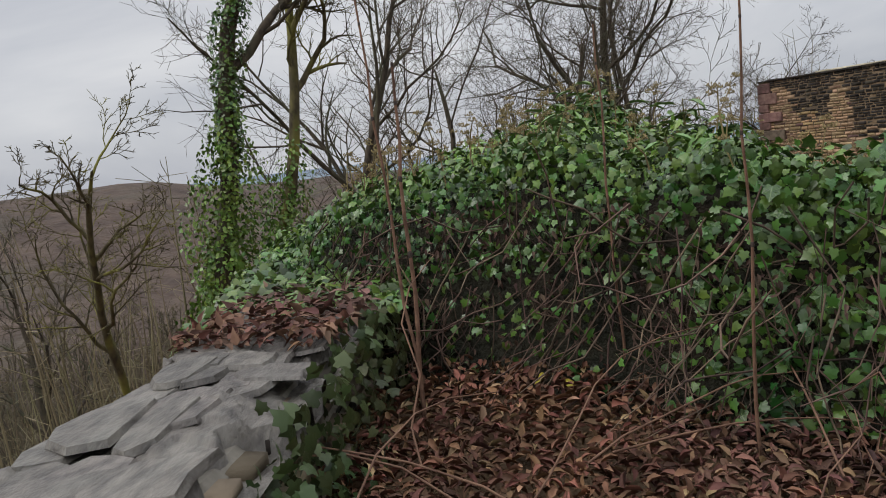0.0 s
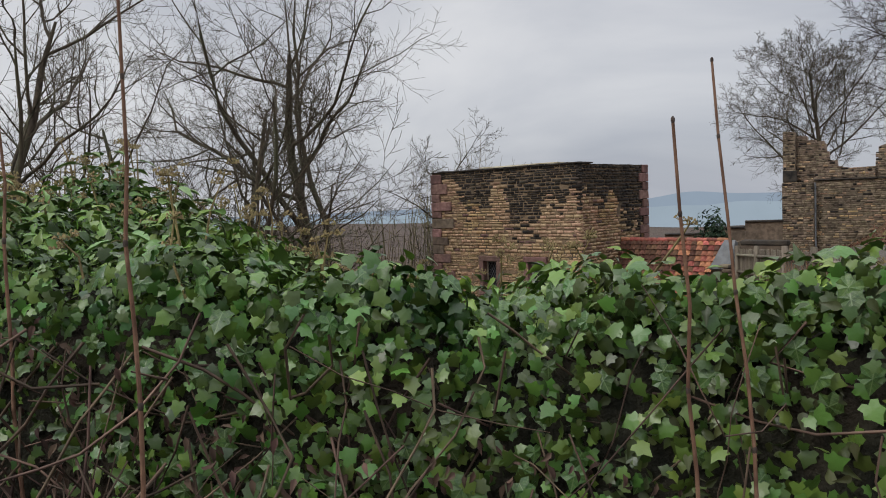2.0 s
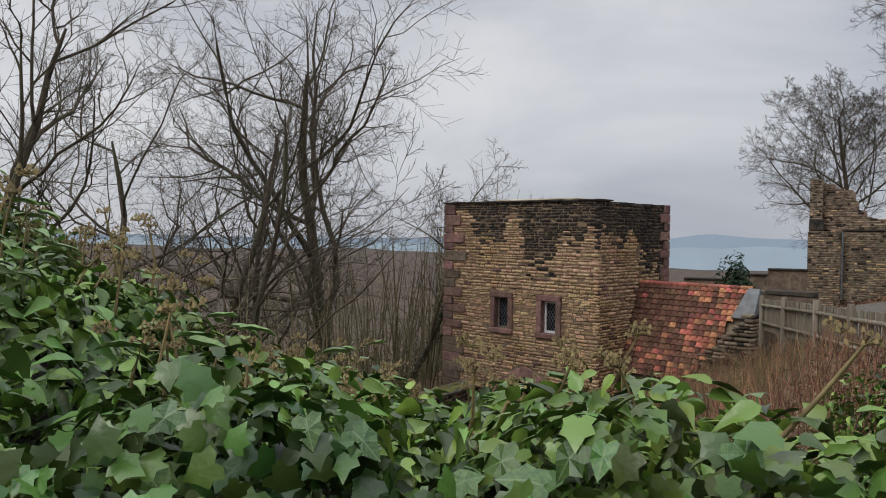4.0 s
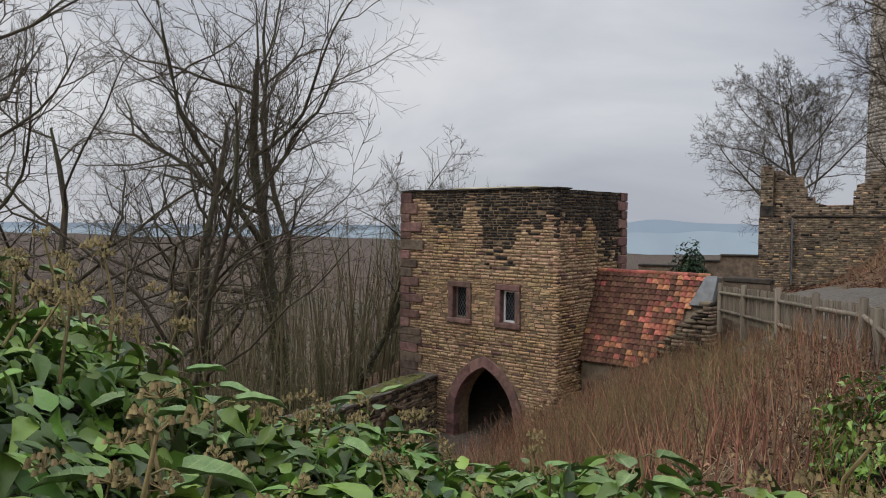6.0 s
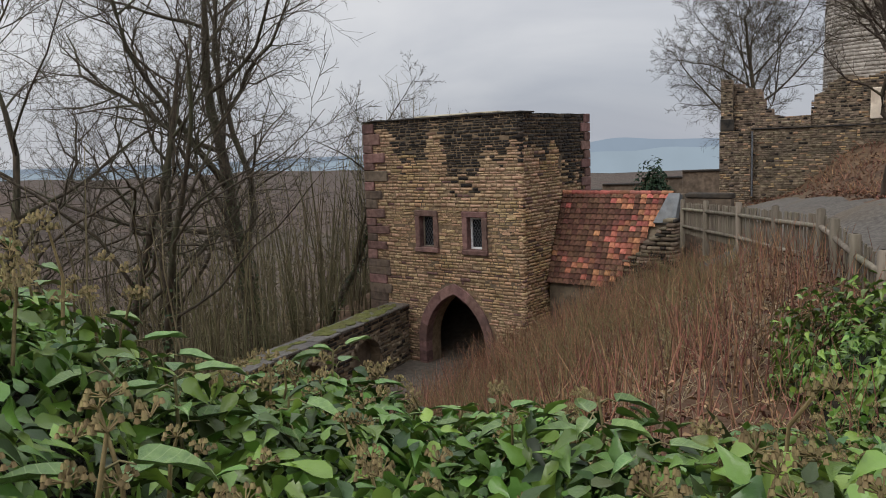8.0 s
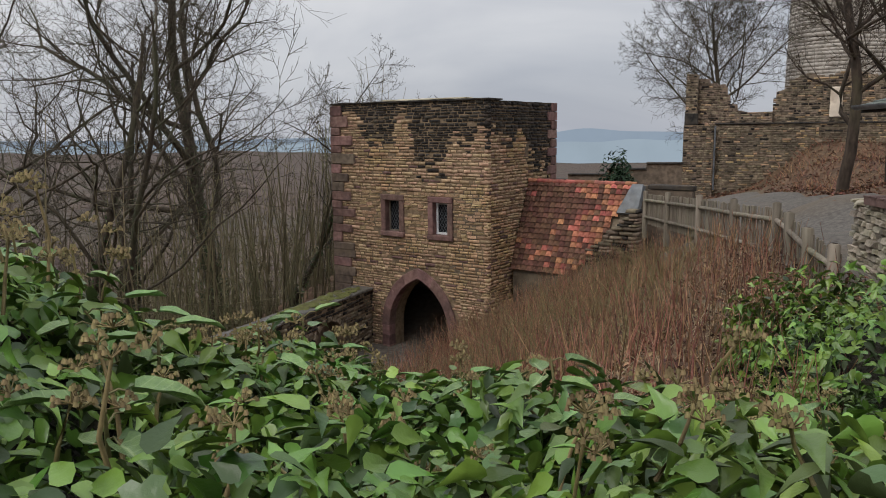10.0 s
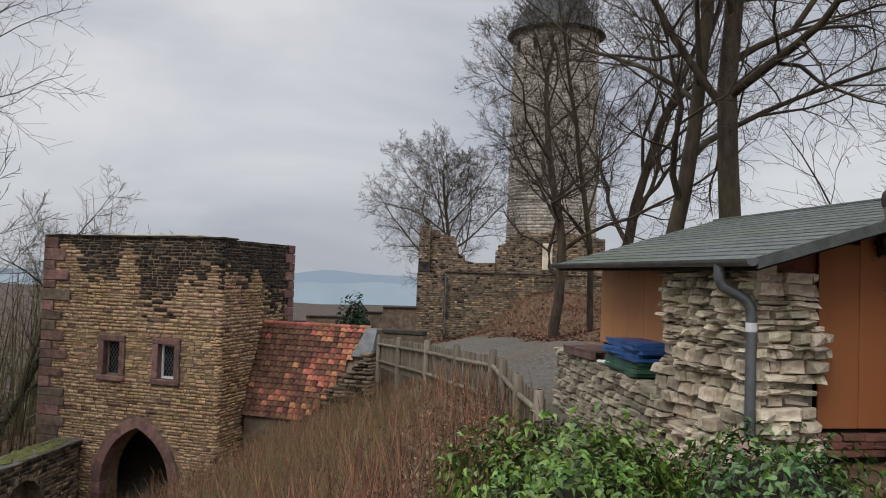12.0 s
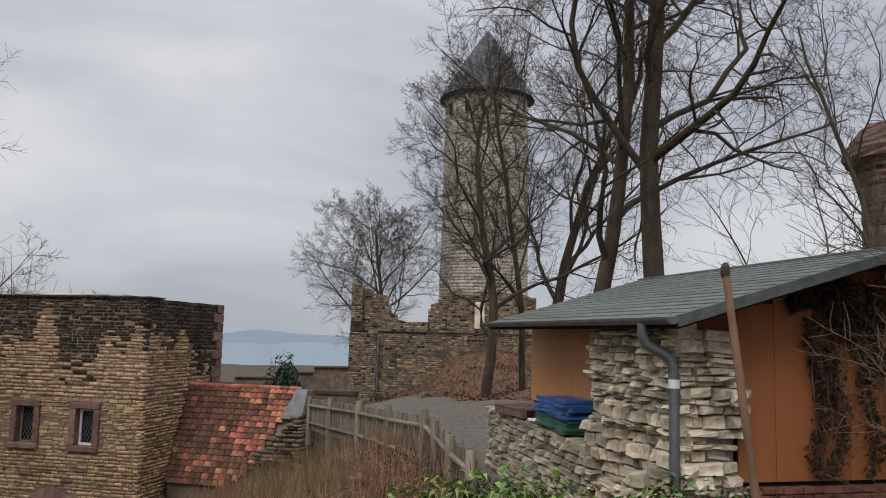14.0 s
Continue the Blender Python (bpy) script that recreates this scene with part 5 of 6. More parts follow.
for x, y in spots:
    s_ = wr.uniform(0.7, 1.0)
    az = math.degrees(math.atan2(x - 1.7, y - 2.3))
    if az > 17:
        s_ *= 0.72
    o = copy_thing(wr.choice(protos), at_ground(x, y, wr.uniform(0, 360)))
    o.scale = (s_, s_, s_)


def brushwood():
    """Thin saplings and brush between the trunks of the slope."""
    r = np.random.default_rng(55)
    n = 3600
    al, dl = r.uniform(-52, 14, n), -5.0 - r.uniform(0, 1, n) ** 1.5 * 48
    x, y = LANE[0] + al * LDIR[0] + dl * LNOR[0], LANE[1] + al * LDIR[1] + dl * LNOR[1]
    z = ground_z(x, y) - 0.1
    long_, short = [], []
    for a, b, c in zip(x, y, z):
        h = r.uniform(1.5, 10.5)
        d = r.normal(0, 0.1, 2) * h
        q = np.array([(a, b, c), (a + d[0] * 0.3, b + d[1] * 0.3, c + h * 0.4), (a + d[0] * 0.6 + r.normal(0, .1), b + d[1] * 0.6, c + h * 0.7), (a + d[0], b + d[1], c + h)])
        w = 0.012 + 0.004 * h
        long_.append((q, [w, w * 0.8, w * 0.55, 0.01]))
        for k in range(5):
            p = q[1] + (q[3] - q[1]) * r.uniform(-0.3, 1)
            short.append(([p, p + r.normal(0, 0.3, 3) * (1, 1, 0.3) + (0, 0, 0.25), p + r.normal(0, 0.6, 3) * (1, 1, 0.3) + (0, 0, r.uniform(0.2, 0.9))], [0.014, 0.011, 0.008]))
    o = from_arrays("brushwood", *merged([tubes(long_, 3), tubes(short, 3)]), M_BRUSH)
    tagged(o, "olive-brown brushwood between the trees of the slope", "brushwood", kind="stuff")


def far_woods():
    """The winter wood on the slopes across the valley, tree by tree but past counting."""
    r = np.random.default_rng(56)
    n = 4200
    az, d = np.radians(r.uniform(-28, 40, n)), 62 + 330 * r.uniform(0, 1, n) ** 1.3
    x, y = -np.sin(az) * d, np.cos(az) * d
    dl = (x - LANE[0]) * LNOR[0] + (y - LANE[1]) * LNOR[1]
    x, y, d = x[dl < -12], y[dl < -12], d[dl < -12]
    z = ground_z(x, y) - 0.3
    two, three = [], []
    for a, b, c, far in zip(x, y, z, d):
        h, w = r.uniform(9, 17), 0.05 + 0.0007 * far
        top = np.array((a + r.normal(0, 0.6), b + r.normal(0, 0.6), c + h))
        low = np.array((a, b, c))
        three.append(([low, (low + top) / 2 + r.normal(0, 0.25, 3), top], [w * 1.6, w, w * 0.4]))
        for k in range(7):
            p = low + (top - low) * r.uniform(0.35, 0.95)
            two.append(([p, p + r.normal(0, 1.5, 3) * (1, 1, 0.2) + (0, 0, r.uniform(0.8, 3.5))], [w * 0.6, w * 0.3]))
    o = from_arrays("far_woods", *merged([tubes(three, 3), tubes(two, 3)]), M_BRUSHFAR)
    tagged(o, "grey-brown leafless wood across the valley", "woods", kind="stuff")


M_BRUSHFAR = material("far_bark", (0.085, 0.07, 0.045), (0.175, 0.145, 0.09), 0.1, 1.0, 0, 20, (0.09, 0.08, 0.045), 0.03, 0.6, 0.3, True)
far_woods()
M_BRUSH = material("brush_bark", (0.12, 0.10, 0.055), (0.27, 0.225, 0.135), 0.5, 0.95, 0.2, 20, (0.10, 0.11, 0.045), 0.25, 0.6, 0.35, True)
brushwood()

# trees seen from the rampart's end
def forked_tree():
    """An ivy-clad trunk that divides low down into two stems."""
    t = thing("bare_tree", at_ground(-5.5, 18.2), "ivy-clad forked tree beside the old wall", "tree")
    base = -gz(-5.5, 18.2)
    lva = grow(120, base + 11.5, 0.3, kids=(9, 8, 7, 5), lean=(0.035, 0), base_clear=0.62, wander=0.16, limb=0.72, tall=1.0)
    lvb = grow(128, base + 8.0, 0.24, kids=(8, 8, 6, 4), lean=(0.2, 0.02), base_clear=0.72, wander=0.2, limb=0.62, tall=1.0)
    for lv, mt in ((lva, M_BARK), (lvb, M_BARKMOSS)):
        tr, cr = tree_meshes(lv)
        from_arrays("trunk", *tr, mt, t, smooth=True)
        from_arrays("crown", *cr, mt, t, smooth=True)
    ivy_on_trunk(t, lva, 8000, base - 4.5, base + 3.4, 0.12, 1.15, 31, M_IVYTOP)
    ivy_on_trunk(t, lva, 2200, base + 1.5, base + 7.5, 0.11, 0.3, 32)
    ivy_on_trunk(t, lvb, 3000, base - 3.5, base + 2.6, 0.12, 0.7, 33, M_IVYTOP)


forked_tree()
bare_tree(at_ground(-7.75, 17.25, 0), 121, 4.1 - gz(-7.75, 17.25), 0.15, "slim leaning tree with yellow moss on bark", bark=M_BARKMOSS, kids=(9, 8, 6, 4), lean=(-0.17, 0), droop=0.2, base_clear=0.5, limb=0.6, tall=0.95, wander=0.2)
bare_tree(at_ground(-3.2, 26.75, 0), 122, 21, 0.25, "tall dark bare tree beyond the rampart", kids=(12, 8, 7, 4), lean=(0.08, 0))
bare_tree(at_ground(-15, 27, 60), 123, 15, 0.2, WOOD, kids=(10, 8, 6, 4))
for x, y, s_ in ((-21, 33, .8), (-12, 38, .8), (-26, 45, .8), (-8, 45, .9), (-18, 52, .8), (-31, 36, .7)):
    o = copy_thing(protos[int(x) % 4], at_ground(x, y, x * 37))
    o.scale = (s_, s_, s_)

# limes behind the shed, trees in front of the keep, beech by the ruin
bare_tree(at_ground(17.28, 10.05, 150), 130, 17, 0.21, "tall lime tree with drooping bare twigs behind shed", bark=M_BARKWARM, kids=(15, 10, 9, 9), droop=0.3, spread_=1.15, wander=0.18, thin=0.005, limb=0.7, tall=0.95, ratio=0.56, base_clear=0.22)
bare_tree(at_ground(18.42, 8.77, 40), 131, 19, 0.27, "tall lime tree with drooping bare twigs behind shed", bark=M_BARKWARM, kids=(15, 10, 9, 9), droop=0.3, spread_=1.15, wander=0.18, thin=0.005, limb=0.7, tall=0.95, ratio=0.56, base_clear=0.25)
bare_tree(at_ground(27.2, 19.5, 80), 132, 15, 0.22, "gnarled bare tree in front of the keep", bark=M_BARKWARM, kids=(13, 9, 9, 8), lean=(-0.03, 0), spread_=1.1, base_clear=0.22, ratio=0.55, wander=0.2)
bare_tree(at_ground(29.5, 19.2, 10), 133, 16, 0.15, "bare tree in front of the keep", bark=M_BARKWARM, kids=(11, 9, 8, 7), base_clear=0.25, ratio=0.5)
bare_tree(at_ground(30.9, 19.0, 0), 134, 17, 0.28, "bare tree in front of the keep", bark=M_BARKWARM, ratio=0.55, kids=(12, 9, 9, 7), lean=(0.09, -0.1), base_clear=0.25)
bare_tree(at_ground(46.3, 42.2, 0, 0), 135, 14, 0.24, "rounded bare beech behind the ruined walls", kids=(20, 12, 10, 7), spread_=1.05, base_clear=0.16, up=0.15, thin=0.009, limb=1.35, wander=0.13, tall=0.8, ratio=0.5)


def conifer(m, seed, h, label, wide=0.36):
    rnd = np.random.default_rng(seed)
    t = thing("conifer", m, label, "shrub")
    v, f = tubes([([(0, 0, -0.3), (0, 0, h)], [0.06, 0.01])], 6)
    from_arrays("trunk", v, f, M_BARK, t)
    n = 2600
    z = h * rnd.uniform(0.03, 1, n)
    rad = (1 - z / h) ** 0.7 * h * wide * np.sqrt(rnd.uniform(0.1, 1, n))
    a = rnd.uniform(0, 2 * np.pi, n)
    rad *= 0.75 + 0.25 * np.sin(5 * a + z * 3)
    nor = np.stack([np.cos(a), np.sin(a), 0.6 + 0 * a], -1)
    p = np.stack([np.cos(a) * rad, np.sin(a) * rad, z], -1)
    from_arrays("foliage", *leaf_cloud(p, nor, h * 0.11, "simple", rnd, -0.6), M_CONIFER, t)


bare_tree(at_ground(17.8, 4.6, 90), 136, 10, 0.08, "bare tree with long thin whip twigs past the shed", kids=(11, 8, 6, 4), droop=0.2, spread_=0.9, base_clear=0.12, thin=0.004, limb=1.0, ratio=0.5)


conifer(at_ground(-17.5, 20.0, 0, -1), 2, 7.0, "dark green conifer on the slope")


# ---- ivy hedge over the old rampart wall ----
HEDGE = [(-1.6, 5.4, 0.75), (-1.2, 4.6, 0.95), (-0.8, 4.5, 1.12), (-0.4, 4.5, 1.36), (0, 4.3, 1.52), (0.7, 3.75, 1.56), (1.2, 3.7, 1.6), (1.0, 4.7, 1.8), (1.3, 5.3, 1.25), (1.5, 3.2, 1.45), (1.75, 2.75, 1.45), (1.7, 1.95, 1.33),
         (2, 4.5, 1.02), (2.2, 3.2, 1.16), (1.72, 3.8, 1.42), (1.4, 3.95, 1.52), (2.02, 3.72, 1.08), (2.03, 3.38, 1.1), (2.25, 2.45, 1.42), (1.97, 2.9, 1.36), (2.35, 2.75, 1.34), (2.7, 2.3, 1.34), (3.3, 2.1, 1.36), (4.0, 2.0, 1.38), (2.75, 4.2, 0.98), (3.3, 4.4, 0.5), (3.3, 3.6, 0.75), (3.0, 3.0, 1.05), (4.0, 3.0, 0.8), (4.5, 3.3, 0.4), (5.2, 4.4, -0.1), (5, 2, 1.1), (6, 2.5, 0.5), (0, 6, 1.0)]
FRONT_X = [-2.5, -0.7, 0.2, 0.75, 1.15, 1.45, 1.85, 2.2, 2.5, 2.8, 3.2, 4.5, 7]
FRONT_Y = [5.2, 4.0, 3.45, 3.05, 2.74, 2.62, 2.55, 2.42, 2.15, 1.75, 1.45, 1.1, 0.9]
BACK_X, BACK_Y = [-2.5, 0, 1.2, 2, 3, 4, 5, 7], [6.4, 6.0, 5.6, 4.95, 4.6, 4.4, 4.1, 4.0]


def hedge_z(x, y):
    x, y = np.asarray(x, float), np.asarray(y, float)
    f, b = np.interp(x, FRONT_X, FRONT_Y), np.interp(x, BACK_X, BACK_Y)
    top = idw(HEDGE, x, y, 3.5) + 0.07 * np.sin(x * 7.3 + y * 3) * np.cos(y * 6.1 - x * 2) + 0.04 * np.sin(x * 15 + y * 11)
    g = ground_z(x, y)
    s = np.minimum(smooth01(y, f - 0.12, f + 0.22), smooth01(-y, -b - 0.25, -b + 0.3))
    s = np.minimum(np.minimum(s, smooth01(4.9 - x, 0, 0.7)), smooth01(x, -1.9, -0.9))
    return g + (top - g) * s, s


def make_hedge():
    h = thing("ivy_hedge", pose(1.5, 3.5, 0.4), "dense green ivy hedge grown over a wall", "hedge")
    off = np.array([1.5, 3.5, 0.4])
    xs, ys = np.arange(-2.4, 4.95, 0.07), np.arange(0.5, 7.2, 0.07)
    gx, gy = np.meshgrid(xs, ys)
    z, s = hedge_z(gx, gy)
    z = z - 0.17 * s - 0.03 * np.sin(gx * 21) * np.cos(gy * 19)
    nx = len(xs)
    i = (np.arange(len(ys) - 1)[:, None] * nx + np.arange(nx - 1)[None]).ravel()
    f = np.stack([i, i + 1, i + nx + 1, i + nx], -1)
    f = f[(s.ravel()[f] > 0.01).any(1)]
    # dark body under the leaves: shade of the gaps put into its colour
    from_arrays("shade_thicket", np.stack([gx, gy, z], -1).reshape(-1, 3) - off, f, M_SHADETHICKET, h, "dark twiggy hedge core with the inner shade put into its colour", smooth=True)
    rnd = np.random.default_rng(17)

    def scatter(n, x0, x1, y0, y1):
        x, y = rnd.uniform(x0, x1, n), rnd.uniform(y0, y1, n)
        z, s = hedge_z(x, y)
        e = 0.03
        dx = (hedge_z(x + e, y)[0] - hedge_z(x - e, y)[0]) / (2 * e)
        dy = (hedge_z(x, y + e)[0] - hedge_z(x, y - e)[0]) / (2 * e)
        nor = np.stack([-dx, -dy, 1 + 0 * dx], -1)
        area = np.linalg.norm(nor, axis=1)
        nor /= area[:, None]
        keep = (s > 0.04) & (rnd.uniform(0, 6, n) < np.minimum(area, 6))
        p = np.stack([x, y, z], -1)[keep]
        return p, nor[keep], s[keep]
    p, nrm, s = scatter(420000, -1.9, 4.9, 0.9, 6.0)
    lift = np.where(nrm[:, 2] < 0.65, rnd.uniform(-0.09, 0.08, len(p)), rnd.uniform(-0.16, 0.06, len(p)))
    p = p + nrm * lift[:, None] - off
    # leaves thin out to bare stems at the shaded foot of the older end
    wx = p[:, 0] + off[0]
    bare = (s < 0.5) & (wx < 1.0) & (rnd.uniform(0, 1, len(p)) < 0.72)
    p, nrm, s, wx = p[~bare], nrm[~bare], s[~bare], wx[~bare]
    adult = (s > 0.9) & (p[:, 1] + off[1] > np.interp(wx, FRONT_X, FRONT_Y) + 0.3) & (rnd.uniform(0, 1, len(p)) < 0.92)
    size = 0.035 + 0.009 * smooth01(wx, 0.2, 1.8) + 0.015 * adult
    # one leaf in five has shade put into a darker colour
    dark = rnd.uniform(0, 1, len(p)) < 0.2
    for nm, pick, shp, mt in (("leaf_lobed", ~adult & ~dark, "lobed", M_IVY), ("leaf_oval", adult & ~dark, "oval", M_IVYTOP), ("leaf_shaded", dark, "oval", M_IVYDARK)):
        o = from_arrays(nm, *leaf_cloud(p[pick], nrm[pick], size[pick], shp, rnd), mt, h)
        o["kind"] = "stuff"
    # large single leaves: lobed ones on the face, long ones round the upright shoots
    lobed, adult_ = [], []
    for k in range(3):
        b, t = LEAF_SHAPES["lobed"]
        rr = random.Random(k)
        bm = bmesh.new()
        vv = [bm.verts.new((x * rr.uniform(.9, 1.1), y, z * rr.uniform(.4, 1.6))) for x, y, z in b]
        for q in t:
            bm.faces.new([vv[w] for w in q])
        me = bpy.data.meshes.new("leaf")
        bm.to_mesh(me)
        bm.free()
        me.materials.append(M_IVYONE)
        lobed.append(me)
    for k in range(5):
        rr = random.Random(20 + k)
        bm = bmesh.new()
        rows_ = []
        bend, fold, wid = rr.uniform(0.12, 0.45), rr.uniform(0.05, 0.14), rr.uniform(0.23, 0.32)
        for t in (0, 0.1, 0.25, 0.42, 0.6, 0.78, 0.92):
            w = wid * math.sin(math.pi * min(1, (t + 0.06) ** 0.62)) ** 0.8 * (1 - 0.12 * t)
            z = -bend * t * t
            rows_.append([bm.verts.new((u * w, t, z + abs(u) * fold * (1 if abs(u) < 0.6 else 1.15) + 0.015 * math.sin(t * 12 + u * 3 + k))) for u in (-1, -0.5, 0, 0.5, 1)])
        tipv = bm.verts.new((0.01, 1.05, -bend * 1.15))
        for ra, rb in zip(rows_[:-1], rows_[1:]):
            for i2 in range(4):
                bm.faces.new((ra[i2], ra[i2 + 1], rb[i2 + 1], rb[i2]))
        for i2 in range(4):
            bm.faces.new((rows_[-1][i2], rows_[-1][i2 + 1], tipv))
        for f_ in bm.faces:
            f_.smooth = True
        me = bpy.data.meshes.new("leaf")
        bm.to_mesh(me)
        bm.free()
        me.materials.append(M_BIGLEAF)
        adult_.append(me)

    def put(me, p_, nn, tip, sc):
        nn = (nn - tip * nn.dot(tip)).normalized()
        m3 = Matrix((tip.cross(nn), tip, nn)).transposed().to_4x4()
        o_ = new("leaf", me)
        o_.parent = h
        o_.matrix_basis = Matrix.Translation(p_) @ m3 @ Matrix.Diagonal((sc, sc, sc, 1))
    q, qn, qs = scatter(9000, 0.9, 3.4, 1.3, 3.0)
    front = q[:, 1] < np.interp(q[:, 0], FRONT_X, FRONT_Y) + 0.3
    for k in [k for k in rnd.permutation(len(q)) if front[k]][:200]:
        nn = (Vector(qn[k]) + Vector((rng.gauss(0, .3), rng.gauss(0, .3) - 0.25, rng.gauss(0, .3)))).normalized()
        tip = Vector((rng.gauss(0, .5), rng.gauss(0, .5), -0.7))
        tip = (tip - nn * tip.dot(nn)).normalized()
        put(rng.choice(lobed), Vector(q[k] - off) + nn * 0.045, nn, tip, rng.uniform(0.042, 0.068))
    q, qn, qs = scatter(9000, 0.5, 3.9, 3.2, 5.0)
    shoots = [k for k in range(len(q)) if qs[k] > 0.85][:105]
    shoot_paths = []
    for k in shoots:
        p0 = Vector(q[k] - off) - Vector((0, 0, 0.08))
        hh = rng.uniform(0.13, 0.28) if q[k][0] < 1.8 else rng.uniform(0.1, 0.18)
        lean_ = Vector((rng.gauss(0, 0.2), rng.gauss(-0.1, 0.2), 1)).normalized()
        p1 = p0 + lean_ * hh
        shoot_paths.append(([tuple(p0), tuple((p0 + p1) / 2 + Vector((rng.gauss(0, .008), rng.gauss(0, .008), 0))), tuple(p1)], [0.0045, 0.004, 0.0025]))
        for i2 in range(6):
            a_ = i2 * 2.4 + rng.uniform(-0.4, 0.4)
            at_ = p0 + (p1 - p0) * (0.3 + 0.13 * i2)
            d_ = Vector((math.cos(a_), math.sin(a_), rng.uniform(-0.15, 0.45))).normalized()
            shoot_paths.append(([tuple(at_), tuple(at_ + d_ * 0.02 + Vector((0, 0, 0.008))), tuple(at_ + d_ * 0.04)], [0.002, 0.0017, 0.0015]))
            put(rng.choice(adult_), at_ + d_ * 0.04, Vector((0, 0, 1)) + d_ * 0.2, d_, rng.uniform(0.075, 0.125) * (1.0 - 0.05 * i2))
    o = from_arrays("shoot", *tubes(shoot_paths, 5), M_SHOOT, h, "upright yellow-green ivy shoots", smooth=True)
    o["kind"] = "stuff"
    # flowering heads: stalks with umbels of small berries
    st, sn, ss = scatter(6000, -0.5, 4.2, 2.2, 5.2)
    good = (ss > 0.9) & (np.hypot(st[:, 0] - 1.65, st[:, 1] - 2.0) > 0.9) & ((st[:, 1] > 3.6) | (rnd.uniform(0, 1, len(st)) < 0.3))
    ok = np.where(good)[0][:230]
    stalks, balls = [], []
    ico = bmesh.new()
    bmesh.ops.create_cone(ico, segments=4, radius1=1, radius2=0.5, depth=1.6)
    iv = np.array([v.co for v in ico.verts])
    bmesh.ops.triangulate(ico, faces=ico.faces)
    iface = np.array([[v.index for v in f_.verts] for f_ in ico.faces])
    ico.free()
    for k in ok:
        a = st[k] - off
        top = a + np.array([rnd.normal(0, 0.03), rnd.normal(0, 0.03), rnd.uniform(0.07, 0.24) * (1 if st[k][0] < 1.8 else 0.6)])
        stalks.append(([a, (a + top) / 2 + rnd.normal(0, 0.01, 3), top], [0.004, 0.0035, 0.0025]))
        for g_ in range(rnd.integers(2, 5)):
            c = top + rnd.normal(0, 0.035, 3) * (g_ > 0)
            for u in range(13):
                d = rnd.normal(0, 1, 3)
                d[2] = abs(d[2]) * 0.8 + 0.1
                d /= np.linalg.norm(d)
                balls.append((iv * 0.0042 + c + d * 0.022, iface))
                stalks.append(([c, c + d * 0.022], [0.0013, 0.001]))
    o = from_arrays("umbel_stalk", *tubes([s_ for s_ in stalks if len(s_[0]) == 3], 4), M_BERRY, h)
    o["kind"] = "stuff"
    o = from_arrays("umbel_ray", *tubes([s_ for s_ in stalks if len(s_[0]) == 2], 3), M_BERRY, h)
    o["kind"] = "stuff"
    o = from_arrays("berry", *merged(balls), M_BERRY, h)
    o["kind"] = "stuff"
    # hanging dead stems and withered leaves on the shaded face
    r = random.Random(77)
    stems = []
    for k in range(420):
        x = r.uniform(-0.5, 1.5) if k % 4 else r.uniform(1.5, 3.6)
        y = float(np.interp(x, FRONT_X, FRONT_Y)) - 0.05 + r.uniform(-0.05, 0.18)
        z0 = r.uniform(0.6, 1.35)
        g0 = gz(x, y)
        a = Vector((x, y, max(z0, g0 + 0.4)))
        pts, d = [a], Vector((r.gauss(0, .5), r.gauss(-0.1, .2), -1))
        for s_ in range(5):
            d += Vector((r.gauss(0, .5), r.gauss(0, .2), r.gauss(0, .45)))
            a = a + d.normalized() * r.uniform(0.08, 0.2)
            pts.append(a)
        rad = r.uniform(0.0015, 0.0045)
        stems.append(([tuple(Vector(p_) - Vector(off)) for p_ in pts], [rad] * 5 + [rad * 0.5]))
    o = from_arrays("dead_stem", *tubes(stems, 4), M_DEADSTEM, h, "brown dead bramble stems")
    o["kind"] = "stuff"
    n = 1100
    x = rnd.uniform(-0.4, 2.6, n)
    y = np.interp(x, FRONT_X, FRONT_Y) + rnd.uniform(-0.08, 0.12, n)
    zz = ground_z(x, y) + rnd.uniform(0.02, 0.75, n) * (1.1 - 0.3 * smooth01(x, 0.8, 1.6))
    o = from_arrays("withered_leaf", *leaf_cloud(np.stack([x, y, zz], -1) - off, np.tile([0, -1.0, 0.2], (n, 1)), 0.042, "curled", rnd, 1.5), M_WITHERED, h, "withered brown leaves")
    o["kind"] = "stuff"


M_DEADSTEM = material("dead_stem", (0.05, 0.033, 0.025), (0.15, 0.10, 0.07), 6, 0.9, 0.2, 30, vary=0.45, island=True)
M_WITHERED = material("withered", (0.055, 0.032, 0.024), (0.13, 0.082, 0.058), 8, 0.85, 0.2, 30, vary=0.4, island=True)
M_SHADETHICKET = material("shade_thicket", (0.012, 0.013, 0.008), (0.035, 0.032, 0.02), 14, 1.0, 0.9, 40, (0.05, 0.035, 0.024), 3, 0.6, bump_dist=0.04)
make_hedge()


